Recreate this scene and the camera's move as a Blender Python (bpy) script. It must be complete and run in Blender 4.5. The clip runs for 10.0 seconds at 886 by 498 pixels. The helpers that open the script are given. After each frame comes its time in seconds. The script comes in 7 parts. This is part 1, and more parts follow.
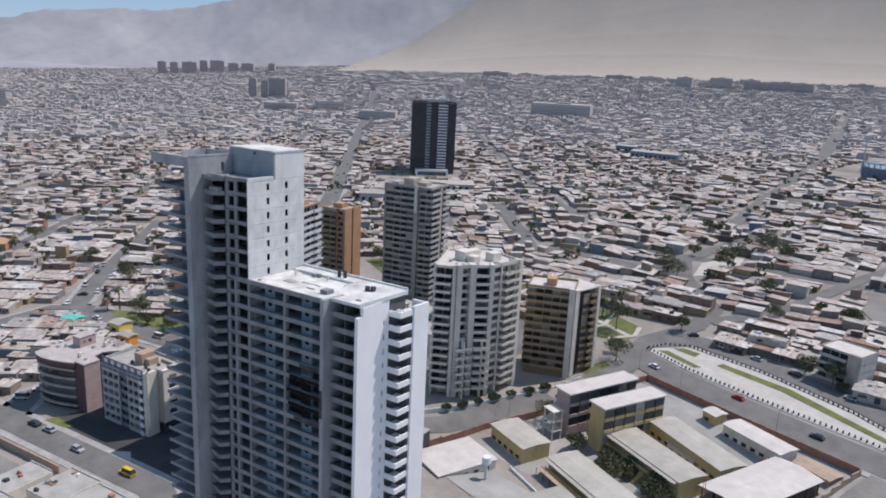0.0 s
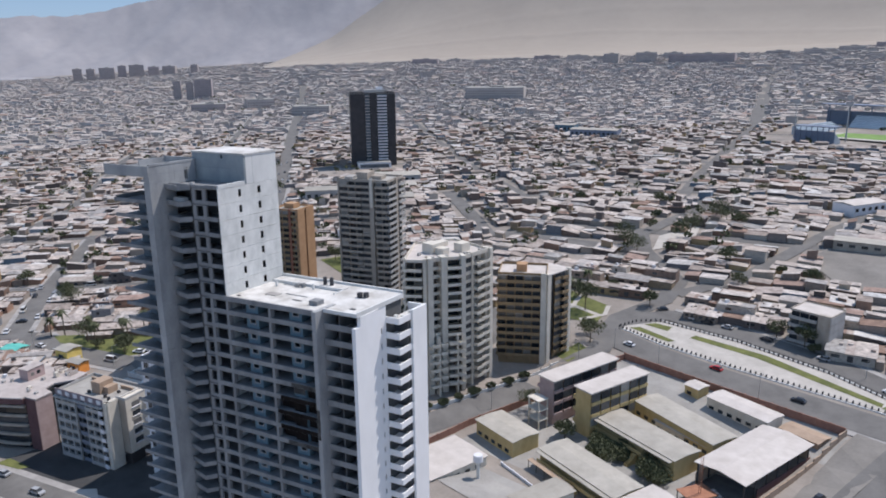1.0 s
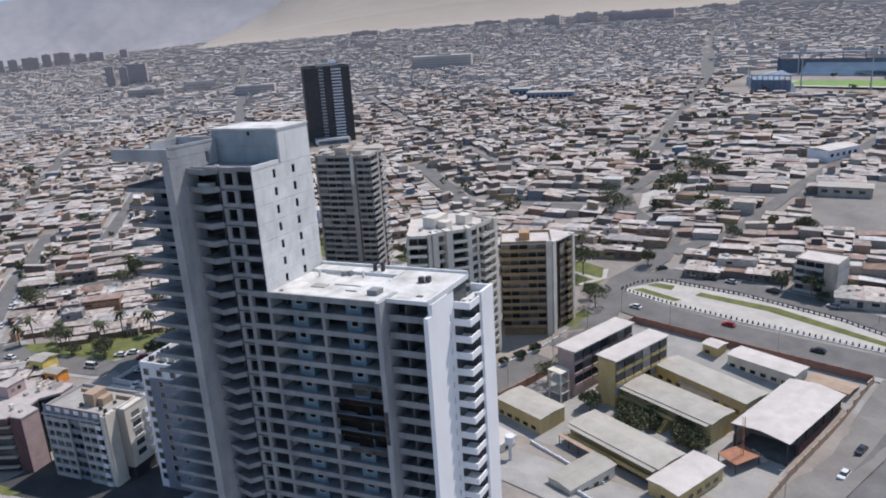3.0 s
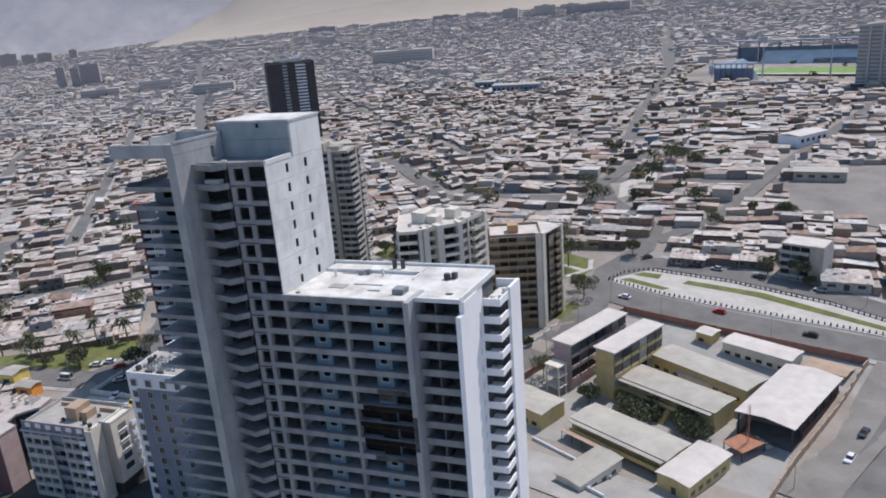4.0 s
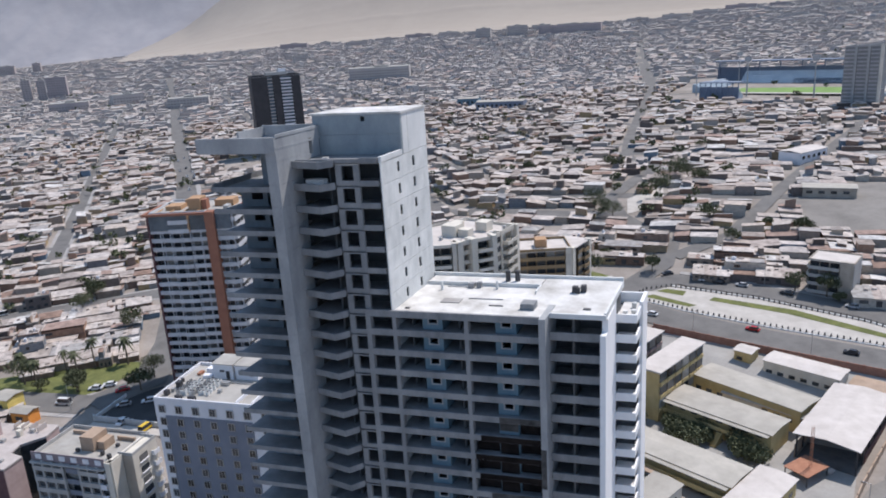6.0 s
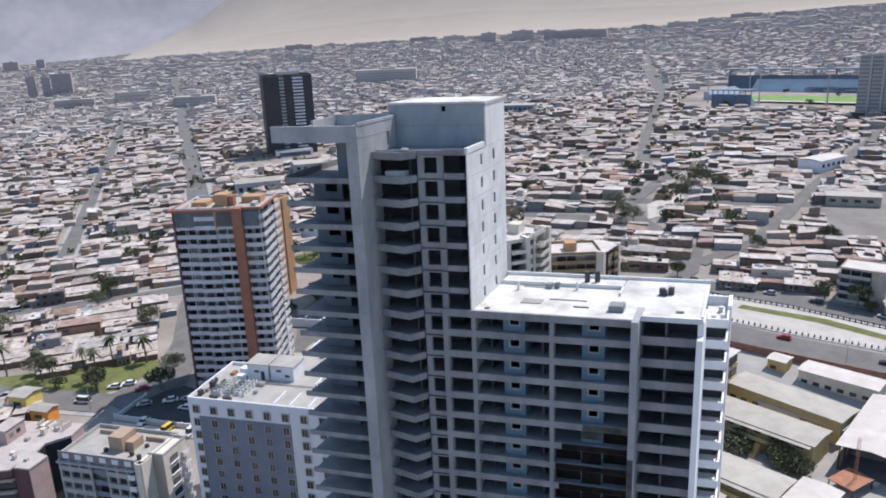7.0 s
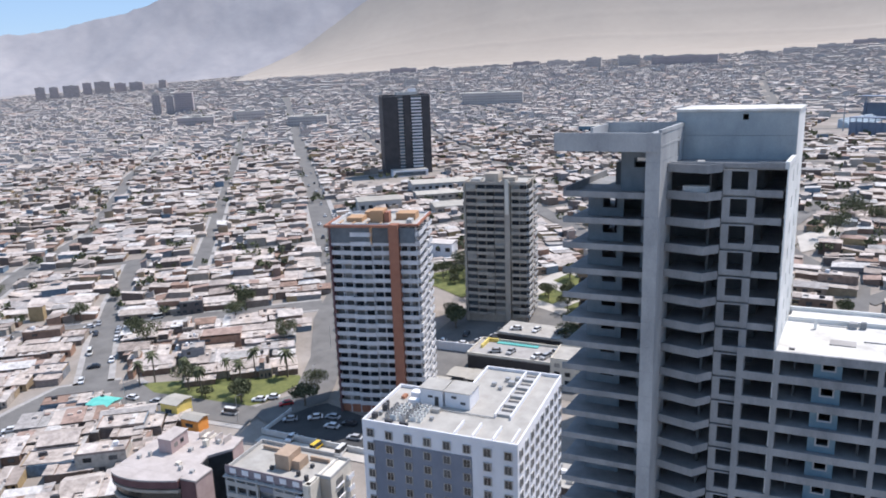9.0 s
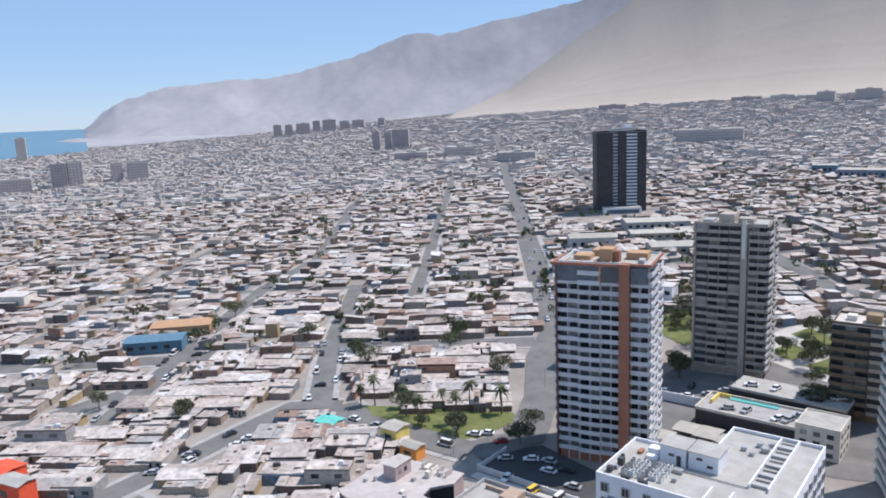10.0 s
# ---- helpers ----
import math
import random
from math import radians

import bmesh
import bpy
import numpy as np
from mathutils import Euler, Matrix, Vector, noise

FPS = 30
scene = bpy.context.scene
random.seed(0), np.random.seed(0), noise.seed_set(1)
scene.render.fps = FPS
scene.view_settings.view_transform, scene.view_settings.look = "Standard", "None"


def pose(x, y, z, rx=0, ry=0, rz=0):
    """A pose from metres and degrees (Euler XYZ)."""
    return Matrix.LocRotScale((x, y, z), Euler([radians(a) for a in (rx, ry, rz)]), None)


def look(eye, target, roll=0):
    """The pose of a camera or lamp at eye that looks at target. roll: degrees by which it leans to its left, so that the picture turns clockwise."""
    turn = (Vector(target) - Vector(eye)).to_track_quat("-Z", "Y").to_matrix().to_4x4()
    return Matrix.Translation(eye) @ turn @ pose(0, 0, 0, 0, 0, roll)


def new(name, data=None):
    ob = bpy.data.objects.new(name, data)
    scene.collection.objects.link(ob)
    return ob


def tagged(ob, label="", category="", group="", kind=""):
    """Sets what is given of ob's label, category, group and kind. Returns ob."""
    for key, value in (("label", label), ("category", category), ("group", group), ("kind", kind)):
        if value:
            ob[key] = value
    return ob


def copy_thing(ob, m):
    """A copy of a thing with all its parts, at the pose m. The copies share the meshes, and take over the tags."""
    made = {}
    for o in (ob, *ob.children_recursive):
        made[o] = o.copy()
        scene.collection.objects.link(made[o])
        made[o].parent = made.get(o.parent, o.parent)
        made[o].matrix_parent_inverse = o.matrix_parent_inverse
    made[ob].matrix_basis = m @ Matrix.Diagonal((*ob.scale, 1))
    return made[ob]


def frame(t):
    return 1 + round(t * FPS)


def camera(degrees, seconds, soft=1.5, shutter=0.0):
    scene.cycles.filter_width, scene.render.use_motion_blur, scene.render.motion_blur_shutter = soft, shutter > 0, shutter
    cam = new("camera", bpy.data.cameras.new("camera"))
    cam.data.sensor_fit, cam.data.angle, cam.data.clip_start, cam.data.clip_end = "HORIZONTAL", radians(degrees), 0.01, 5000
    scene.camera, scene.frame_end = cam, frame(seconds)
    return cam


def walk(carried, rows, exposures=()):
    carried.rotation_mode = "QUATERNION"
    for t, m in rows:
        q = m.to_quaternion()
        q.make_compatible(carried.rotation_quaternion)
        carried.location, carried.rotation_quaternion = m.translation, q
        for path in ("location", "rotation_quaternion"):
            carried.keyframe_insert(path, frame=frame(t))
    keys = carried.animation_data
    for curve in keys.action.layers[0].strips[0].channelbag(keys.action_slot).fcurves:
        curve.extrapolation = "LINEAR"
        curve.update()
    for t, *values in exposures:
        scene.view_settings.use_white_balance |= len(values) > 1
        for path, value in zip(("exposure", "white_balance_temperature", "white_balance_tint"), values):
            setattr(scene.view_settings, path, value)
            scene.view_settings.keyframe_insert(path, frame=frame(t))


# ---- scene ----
cam = camera(62.0, 10.0, 1.9)
PATH = [
    (0, (110.313, -57.885, 105.898), (108.891, -56.562, 105.423), 2.8),
    (0.5, (103.222, -57.433, 105.126), (101.887, -56.031, 104.624), 0.6),
    (1, (98.139, -57.857, 104.771), (96.835, -56.425, 104.271), -0.6),
    (1.5, (93.475, -58.613, 104.442), (92.199, -57.154, 103.948), -1.2),
    (2, (88.273, -58.944, 103.941), (87.02, -57.472, 103.431), -1.9),
    (2.5, (82.705, -58.84, 103.147), (81.482, -57.354, 102.603), -2.8),
    (3, (77.754, -59.333, 102.597), (76.565, -57.831, 102.02), -3.6),
    (4.5, (62.733, -60.469, 100.828), (61.667, -58.884, 100.237), -4.6),
    (5, (57.128, -60.908, 100.036), (56.086, -59.295, 99.479), -4.3),
    (5.5, (51.685, -61.351, 99.265), (50.65, -59.731, 98.712), -3.9),
    (7, (37.139, -63.742, 97.237), (36.108, -62.117, 96.694), -2.5),
    (7.5, (31.786, -64.424, 96.457), (30.764, -62.79, 95.925), -1.9),
    (8, (26.642, -65.215, 95.89), (25.622, -63.575, 95.371), -1.3),
    (8.5, (21.925, -66.054, 95.409), (20.84, -64.45, 94.911), -1.1),
    (9, (16.851, -67.566, 95.463), (15.615, -66.066, 94.99), -2.0),
    (9.5, (12.193, -68.458, 94.91), (10.771, -67.118, 94.484), -2.8),
    (10, (7.515, -69.437, 94.901), (5.904, -68.308, 94.543), -2.4),
]
walk(cam, [(t, look(eye, target, roll)) for t, eye, target, roll in PATH],
     [(0, -0.05, 6480, 15), (5, -0.03, 6480, 15), (6.5, 0.14, 6480, 15), (7.5, 0.3, 6480, 15), (9, 0.43, 6450, 15), (10, 0.33, 6320, 14)])

# ---------- world, sun, exposure ----------
SUN_AZ, SUN_EL = radians(70), radians(60)
world = bpy.data.worlds.new("world")
scene.world = world
world.use_nodes = True
wn = world.node_tree.nodes
sky = wn.new("ShaderNodeTexSky")
sky.sky_type, sky.sun_disc = "NISHITA", False
sky.sun_elevation, sky.sun_rotation = SUN_EL, radians(90) - SUN_AZ
sky.altitude = 1200
sky.air_density, sky.dust_density, sky.ozone_density = 1.0, 0.1, 3.0
wn["Background"].inputs[1].default_value = 0.13
haze = wn.new("ShaderNodeMixRGB")
haze.inputs[0].default_value, haze.inputs[2].default_value = 0.68, (1.85, 3.05, 4.8, 1)
world.node_tree.links.new(sky.outputs[0], haze.inputs[1])
world.node_tree.links.new(haze.outputs[0], wn["Background"].inputs[0])
sun_data = bpy.data.lights.new("sun", "SUN")
sun_data.energy, sun_data.angle, sun_data.color = 4.0, radians(0.53), (1.0, 0.957, 0.905)
sun = new("sun", sun_data)
sun_dir = Vector((math.cos(SUN_EL) * math.cos(SUN_AZ), math.cos(SUN_EL) * math.sin(SUN_AZ), math.sin(SUN_EL)))
sun.matrix_world = look(sun_dir * 300, (0, 0, 0))

# ---------- materials ----------


def mat(name, dark, light, scale=0.6, rough=0.8, metal=0.0, bump=0.15, fine=9.0, rand="", spread=0.0, streak=0.0, spec=0.4):
    """Two-scale mottled surface. rand: 'object' or 'island' adds a brightness shift of its own to each piece."""
    m = bpy.data.materials.new(name)
    m.use_nodes = True
    nt = m.node_tree
    nd, ln = nt.nodes, nt.links
    b = nd["Principled BSDF"]
    b.inputs["Roughness"].default_value, b.inputs["Metallic"].default_value = rough, metal
    b.inputs["Specular IOR Level"].default_value = spec
    geo = nd.new("ShaderNodeNewGeometry")
    mp = nd.new("ShaderNodeMapping")
    ln.new(geo.outputs["Position"], mp.inputs["Vector"])
    mp.inputs["Scale"].default_value = (1, 1, 1 - 0.85 * streak)
    n1, n2 = nd.new("ShaderNodeTexNoise"), nd.new("ShaderNodeTexNoise")
    n1.inputs["Scale"].default_value, n2.inputs["Scale"].default_value = scale, fine
    n1.inputs["Detail"].default_value, n2.inputs["Detail"].default_value = 5, 3
    n1.inputs["Roughness"].default_value = 0.65
    ln.new(mp.outputs[0], n1.inputs["Vector"])
    ln.new(mp.outputs[0], n2.inputs["Vector"])
    mixf = nd.new("ShaderNodeMath")
    mixf.operation = "MULTIPLY_ADD"
    mixf.inputs[1].default_value = 0.35
    ln.new(n2.outputs["Fac"], mixf.inputs[0])
    sc = nd.new("ShaderNodeMath")
    sc.operation = "MULTIPLY_ADD"
    sc.inputs[1].default_value, sc.inputs[2].default_value = 1.5, -0.42
    ln.new(n1.outputs["Fac"], sc.inputs[0])
    ln.new(sc.outputs[0], mixf.inputs[2])
    ramp = nd.new("ShaderNodeValToRGB")
    ramp.color_ramp.elements[0].color, ramp.color_ramp.elements[1].color = (*dark, 1), (*light, 1)
    ramp.color_ramp.elements[0].position, ramp.color_ramp.elements[1].position = 0.15, 0.85
    ln.new(mixf.outputs[0], ramp.inputs[0])
    out = ramp.outputs[0]
    if rand:
        src = nd.new("ShaderNodeObjectInfo").outputs["Random"] if rand == "object" else geo.outputs["Random Per Island"]
        hv = nd.new("ShaderNodeHueSaturation")
        v = nd.new("ShaderNodeMapRange")
        v.inputs["To Min"].default_value, v.inputs["To Max"].default_value = 1 - spread, 1 + spread
        ln.new(src, v.inputs["Value"])
        ln.new(v.outputs[0], hv.inputs["Value"])
        ln.new(out, hv.inputs["Color"])
        out = hv.outputs[0]
    ln.new(out, b.inputs["Base Color"])
    if bump:
        bp = nd.new("ShaderNodeBump")
        bp.inputs["Strength"].default_value, bp.inputs["Distance"].default_value = bump, 0.05
        ln.new(n2.outputs["Fac"], bp.inputs["Height"])
        ln.new(bp.outputs[0], b.inputs["Normal"])
    return m


def palette(name, colours, rand="island", rough=0.85, mottle=0.25, scale=0.8):
    """One colour out of a list for each piece, with grime over it."""
    m = bpy.data.materials.new(name)
    m.use_nodes = True
    nd, ln = m.node_tree.nodes, m.node_tree.links
    b = nd["Principled BSDF"]
    b.inputs["Roughness"].default_value = rough
    b.inputs["Specular IOR Level"].default_value = 0.25
    geo = nd.new("ShaderNodeNewGeometry")
    src = geo.outputs["Random Per Island"]
    if rand == "object":
        both, wrap = nd.new("ShaderNodeMath"), nd.new("ShaderNodeMath")
        wrap.operation = "FRACT"
        ln.new(nd.new("ShaderNodeObjectInfo").outputs["Random"], both.inputs[0])
        ln.new(src, both.inputs[1])
        ln.new(both.outputs[0], wrap.inputs[0])
        src = wrap.outputs[0]
    ramp = nd.new("ShaderNodeValToRGB")
    ramp.color_ramp.interpolation = "CONSTANT"
    el = ramp.color_ramp.elements
    while len(el) < len(colours):
        el.new(0.5)
    for k, c in enumerate(colours):
        el[k].position, el[k].color = k / len(colours), (*c, 1)
    ln.new(src, ramp.inputs[0])
    n1 = nd.new("ShaderNodeTexNoise")
    n1.inputs["Scale"].default_value, n1.inputs["Detail"].default_value, n1.inputs["Roughness"].default_value = scale, 6, 0.7
    ln.new(geo.outputs["Position"], n1.inputs["Vector"])
    mr = nd.new("ShaderNodeMapRange")
    mr.inputs["From Min"].default_value, mr.inputs["From Max"].default_value = 0.3, 0.7
    mr.inputs["To Min"].default_value, mr.inputs["To Max"].default_value = 1 - mottle, 1 + mottle * 0.5
    ln.new(n1.outputs["Fac"], mr.inputs["Value"])
    hv = nd.new("ShaderNodeHueSaturation")
    ln.new(ramp.outputs[0], hv.inputs["Color"])
    ln.new(mr.outputs[0], hv.inputs["Value"])
    ln.new(hv.outputs[0], b.inputs["Base Color"])
    return m


# The tower's one concrete: shade put into CONCRETE, sunlight into CONCRETE_LT, FIN_CONCRETE between.
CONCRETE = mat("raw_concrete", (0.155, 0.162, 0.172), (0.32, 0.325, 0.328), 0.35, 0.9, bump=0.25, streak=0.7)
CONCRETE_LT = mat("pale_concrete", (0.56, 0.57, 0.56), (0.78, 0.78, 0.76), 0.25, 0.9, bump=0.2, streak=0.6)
FIN_CONCRETE = mat("mid_tone_concrete", (0.24, 0.25, 0.26), (0.45, 0.455, 0.455), 0.3, 0.9, bump=0.2, streak=0.7)
BLUE_SHADE_CONCRETE = mat("blue_shade_concrete", (0.215, 0.25, 0.272), (0.37, 0.41, 0.425), 0.3, 0.9, bump=0.2, streak=0.5)
# Same concrete made darker: the gloom inside the open floors is in the colour.
CONCRETE_DK = mat("shade_dark_concrete", (0.075, 0.078, 0.08), (0.14, 0.14, 0.14), 0.4, 0.95, bump=0.2)
# Infill walls under the slabs carry their bluish shade in the colour.
INFILL = mat("shaded_infill", (0.145, 0.175, 0.20), (0.27, 0.305, 0.33), 0.4, 0.9, bump=0.2, streak=0.5)
SOOT = mat("soot", (0.006, 0.005, 0.005), (0.034, 0.028, 0.026), 0.6, 0.97, bump=0.1, spec=0.04)
SOOT_THIN = mat("thin_soot", (0.03, 0.029, 0.028), (0.14, 0.138, 0.135), 0.7, 0.97, bump=0.15, spec=0.1)
# Side panels: sunlight is in the pale tone; streaks and spread are the concrete's.
CONCRETE_SUNLIT = mat("sunlit_side_concrete", (0.50, 0.512, 0.495), (0.80, 0.80, 0.775), 0.45, 0.9, bump=0.25, streak=0.45, rand="object", spread=0.045)
WHITE = mat("white_render", (0.80, 0.80, 0.80), (0.90, 0.90, 0.90), 0.3, 0.75, bump=0.08, streak=0.6)
ROOF_WHITE = mat("white_roof_coat", (0.38, 0.36, 0.325), (0.80, 0.79, 0.765), 0.26, 0.8, bump=0.15)
BLUE_BOARD = mat("blue_board", (0.10, 0.175, 0.225), (0.18, 0.265, 0.31), 0.5, 0.8)
ASPHALT = mat("asphalt", (0.115, 0.11, 0.105), (0.195, 0.187, 0.176), 0.12, 0.9, bump=0.2, fine=4)
# Asphalt darkened in its colour for the blocks' shadows on car park and forecourt.
ASPHALT_SHADOWED = mat("shadowed_asphalt", (0.035, 0.036, 0.038), (0.075, 0.075, 0.075), 0.12, 0.9, bump=0.2, fine=4)
PAVING = mat("paving", (0.26, 0.25, 0.24), (0.42, 0.40, 0.38), 0.3, 0.9)
YARD = mat("yard_concrete", (0.25, 0.24, 0.225), (0.40, 0.385, 0.36), 0.09, 0.95, fine=1.5)
SAND_PATH = mat("sand_path", (0.40, 0.37, 0.33), (0.56, 0.525, 0.48), 0.2, 0.95)
EARTH = mat("dry_earth", (0.20, 0.175, 0.15), (0.36, 0.32, 0.285), 0.05, 0.95, fine=0.9)
LOT = mat("bare_lot", (0.17, 0.157, 0.142), (0.285, 0.265, 0.24), 0.06, 0.95, fine=1.2)
GRASS = mat("grass", (0.075, 0.09, 0.03), (0.19, 0.20, 0.065), 0.25, 0.95, bump=0.5, fine=7)
PITCH = mat("pitch_grass", (0.13, 0.23, 0.06), (0.22, 0.34, 0.10), 0.1, 0.95)
LEAF = mat("leaf", (0.055, 0.065, 0.034), (0.135, 0.145, 0.075), 0.7, 0.8, rand="island", spread=0.35)
PALM_LEAF = mat("palm_leaf", (0.035, 0.045, 0.022), (0.11, 0.12, 0.055), 0.9, 0.75, rand="island", spread=0.3)
BARK = mat("bark", (0.10, 0.08, 0.06), (0.22, 0.18, 0.14), 1.5, 0.95)
GLASS = mat("window_glass", (0.015, 0.02, 0.026), (0.05, 0.06, 0.07), 0.4, 0.12, bump=0.0, rand="object", spread=0.6, spec=0.6)
GLASS_BLUE = mat("blue_glass", (0.05, 0.08, 0.11), (0.13, 0.18, 0.22), 0.3, 0.1, bump=0.0, rand="object", spread=0.4, spec=0.7)
PANE = palette("curtained_pane", [(0.03, 0.036, 0.042), (0.05, 0.057, 0.065), (0.08, 0.088, 0.095), (0.035, 0.042, 0.05), (0.12, 0.12, 0.12), (0.05, 0.05, 0.055), (0.22, 0.21, 0.195), (0.16, 0.155, 0.15), (0.36, 0.34, 0.31)], rand="object", rough=0.18)
ORANGE = mat("orange_render", (0.27, 0.115, 0.075), (0.37, 0.165, 0.105), 0.3, 0.85)
OCHRE = mat("ochre_render", (0.38, 0.225, 0.125), (0.49, 0.305, 0.175), 0.3, 0.85)
BALC_WHITE = mat("balcony_white", (0.45, 0.455, 0.47), (0.60, 0.605, 0.62), 0.5, 0.8, rand="object", spread=0.08)
GREY_BROWN = mat("grey_brown_render", (0.31, 0.27, 0.225), (0.46, 0.405, 0.345), 0.4, 0.9, streak=0.6)
GREY_MID = mat("grey_render", (0.33, 0.325, 0.315), (0.46, 0.45, 0.435), 0.4, 0.9, streak=0.6)
CREAM = mat("cream_render", (0.54, 0.50, 0.43), (0.74, 0.69, 0.60), 0.4, 0.85, streak=0.6)
BROWN_W = mat("brown_render", (0.22, 0.155, 0.09), (0.33, 0.245, 0.145), 0.4, 0.85, streak=0.5)
DARK_CLAD = mat("dark_cladding", (0.035, 0.033, 0.036), (0.065, 0.06, 0.062), 0.2, 0.6)
SLATE = mat("slate_blue_render", (0.16, 0.18, 0.225), (0.23, 0.25, 0.30), 0.3, 0.85, streak=0.4)
HOTEL_W = mat("hotel_white", (0.66, 0.66, 0.69), (0.79, 0.79, 0.81), 0.35, 0.85, streak=0.5)
ROOF_GREY = mat("roof_membrane", (0.29, 0.275, 0.25), (0.45, 0.43, 0.395), 0.3, 0.9)
UMBER = mat("umber_render", (0.13, 0.095, 0.065), (0.20, 0.15, 0.105), 0.4, 0.85, streak=0.5)
PINK = mat("pink_render", (0.37, 0.275, 0.262), (0.49, 0.375, 0.36), 0.4, 0.85)
MAROON = mat("maroon_render", (0.10, 0.05, 0.055), (0.17, 0.09, 0.09), 0.4, 0.8)
YELLOW_W = mat("yellow_render", (0.46, 0.34, 0.15), (0.60, 0.47, 0.24), 0.5, 0.85, streak=0.5)
MAUVE = mat("mauve_render", (0.20, 0.165, 0.18), (0.28, 0.235, 0.25), 0.5, 0.85)
DUSTY_ROOF = mat("dusty_roof", (0.36, 0.315, 0.29), (0.52, 0.47, 0.445), 0.35, 0.9)
SHEET = mat("roof_sheet", (0.32, 0.297, 0.255), (0.455, 0.425, 0.373), 0.25, 0.7, rand="object", spread=0.12)
SHEET_LT = mat("pale_roof_sheet", (0.47, 0.425, 0.385), (0.63, 0.58, 0.54), 0.25, 0.7)
BRICK_W = mat("brick_wall", (0.24, 0.12, 0.09), (0.36, 0.20, 0.15), 0.6, 0.9)
ADOBE = mat("adobe_wall", (0.33, 0.24, 0.175), (0.45, 0.335, 0.25), 0.5, 0.9)
STEEL = mat("galvanised_steel", (0.35, 0.36, 0.37), (0.5, 0.5, 0.5), 0.8, 0.5, metal=0.7)
DARK_METAL = mat("dark_metal", (0.05, 0.05, 0.055), (0.10, 0.10, 0.105), 0.8, 0.6, metal=0.4)
RUST = mat("rust_frame", (0.28, 0.12, 0.07), (0.42, 0.20, 0.12), 0.8, 0.8)
POOL = mat("pool_water", (0.10, 0.38, 0.36), (0.16, 0.5, 0.46), 0.3, 0.1)
# Dark blue greyed and lightened, with the haze before it put into the colour.
STAD_BLUE_HAZED = mat("hazed_stadium_blue", (0.14, 0.18, 0.25), (0.20, 0.24, 0.31), 0.1, 0.7)
SKY_BLUE = mat("pale_blue_paint", (0.36, 0.43, 0.485), (0.48, 0.54, 0.59), 0.1, 0.8)
STAND_PALE = mat("pale_terrace", (0.50, 0.55, 0.60), (0.66, 0.70, 0.73), 0.1, 0.85)
RED_CLOTH = mat("red_canvas", (0.62, 0.07, 0.03), (0.78, 0.12, 0.05), 0.5, 0.7)
ORANGE_CLOTH = mat("orange_canvas", (0.75, 0.26, 0.05), (0.85, 0.36, 0.09), 0.5, 0.7)
YELLOW_P = mat("yellow_paint", (0.62, 0.48, 0.12), (0.72, 0.58, 0.2), 0.5, 0.7)
TEAL_P = mat("teal_sheet", (0.08, 0.42, 0.36), (0.16, 0.55, 0.47), 0.5, 0.7)
BLUE_P = mat("blue_paint", (0.075, 0.155, 0.215), (0.12, 0.22, 0.29), 0.5, 0.7)
LINE_W = mat("kerb_white", (0.6, 0.6, 0.58), (0.75, 0.75, 0.73), 0.8, 0.85)
DESERT = mat("desert_slope", (0.335, 0.292, 0.25), (0.40, 0.352, 0.30), 0.0012, 0.98, bump=0.0, fine=0.03)
# Desert rock paled and blued: the distance haze is in its colour.
DESERT_HAZED = mat("hazed_escarpment", (0.265, 0.262, 0.28), (0.36, 0.35, 0.362), 0.0035, 0.98, bump=0.0, fine=0.02)
# Sea colour lifted to hold the haze over it.
SEA = mat("hazed_sea_water", (0.07, 0.16, 0.21), (0.10, 0.20, 0.25), 0.002, 0.25, bump=0.0)
WALL_TONES = [(0.42, 0.36, 0.31), (0.27, 0.19, 0.15), (0.48, 0.41, 0.33), (0.20, 0.165, 0.15), (0.37, 0.29, 0.23), (0.55, 0.50, 0.44), (0.26, 0.25, 0.26),
              (0.40, 0.25, 0.18), (0.30, 0.25, 0.21), (0.37, 0.36, 0.35), (0.46, 0.34, 0.19), (0.15, 0.125, 0.115), (0.23, 0.155, 0.12), (0.34, 0.28, 0.25), (0.27, 0.28, 0.30), (0.38, 0.29, 0.19), (0.29, 0.21, 0.17), (0.44, 0.38, 0.32), (0.19, 0.16, 0.15), (0.50, 0.44, 0.38), (0.20, 0.27, 0.34)]
ROOF_TONES = [(0.595, 0.521, 0.470), (0.530, 0.460, 0.414), (0.437, 0.377, 0.335), (0.623, 0.558, 0.512), (0.577, 0.493, 0.432), (0.372, 0.312, 0.274), (0.558, 0.493, 0.442), (0.651, 0.623, 0.595), (0.493, 0.419, 0.377), (0.316, 0.214, 0.167), (0.539, 0.474, 0.432), (0.419, 0.391, 0.372), (0.605, 0.539, 0.488), (0.512, 0.432, 0.381), (0.391, 0.279, 0.233), (0.558, 0.493, 0.446), (0.484, 0.419, 0.372), (0.614, 0.558, 0.521), (0.428, 0.372, 0.335), (0.42, 0.40, 0.38)]
ROOF_TONES = [tuple(0.92 * v for v in c) for c in ROOF_TONES]
# Walls toned down: the shade on their near sides is put into the colour.
WALL_TONES = [tuple(0.86 * v for v in c) for c in WALL_TONES]
WALLS = palette("house_walls", WALL_TONES)
# Wall tones for far houses with haze mixed in: paler and flatter.
HOUSE_WALLS_HAZED = palette("house_walls_hazed", [tuple(0.42 * v + 0.30 for v in c) for c in WALL_TONES])
ROOFS = palette("house_roofs", ROOF_TONES, mottle=0.5, scale=0.3)
WALLS_OB = palette("house_walls_near", WALL_TONES, rand="object", mottle=0.35)
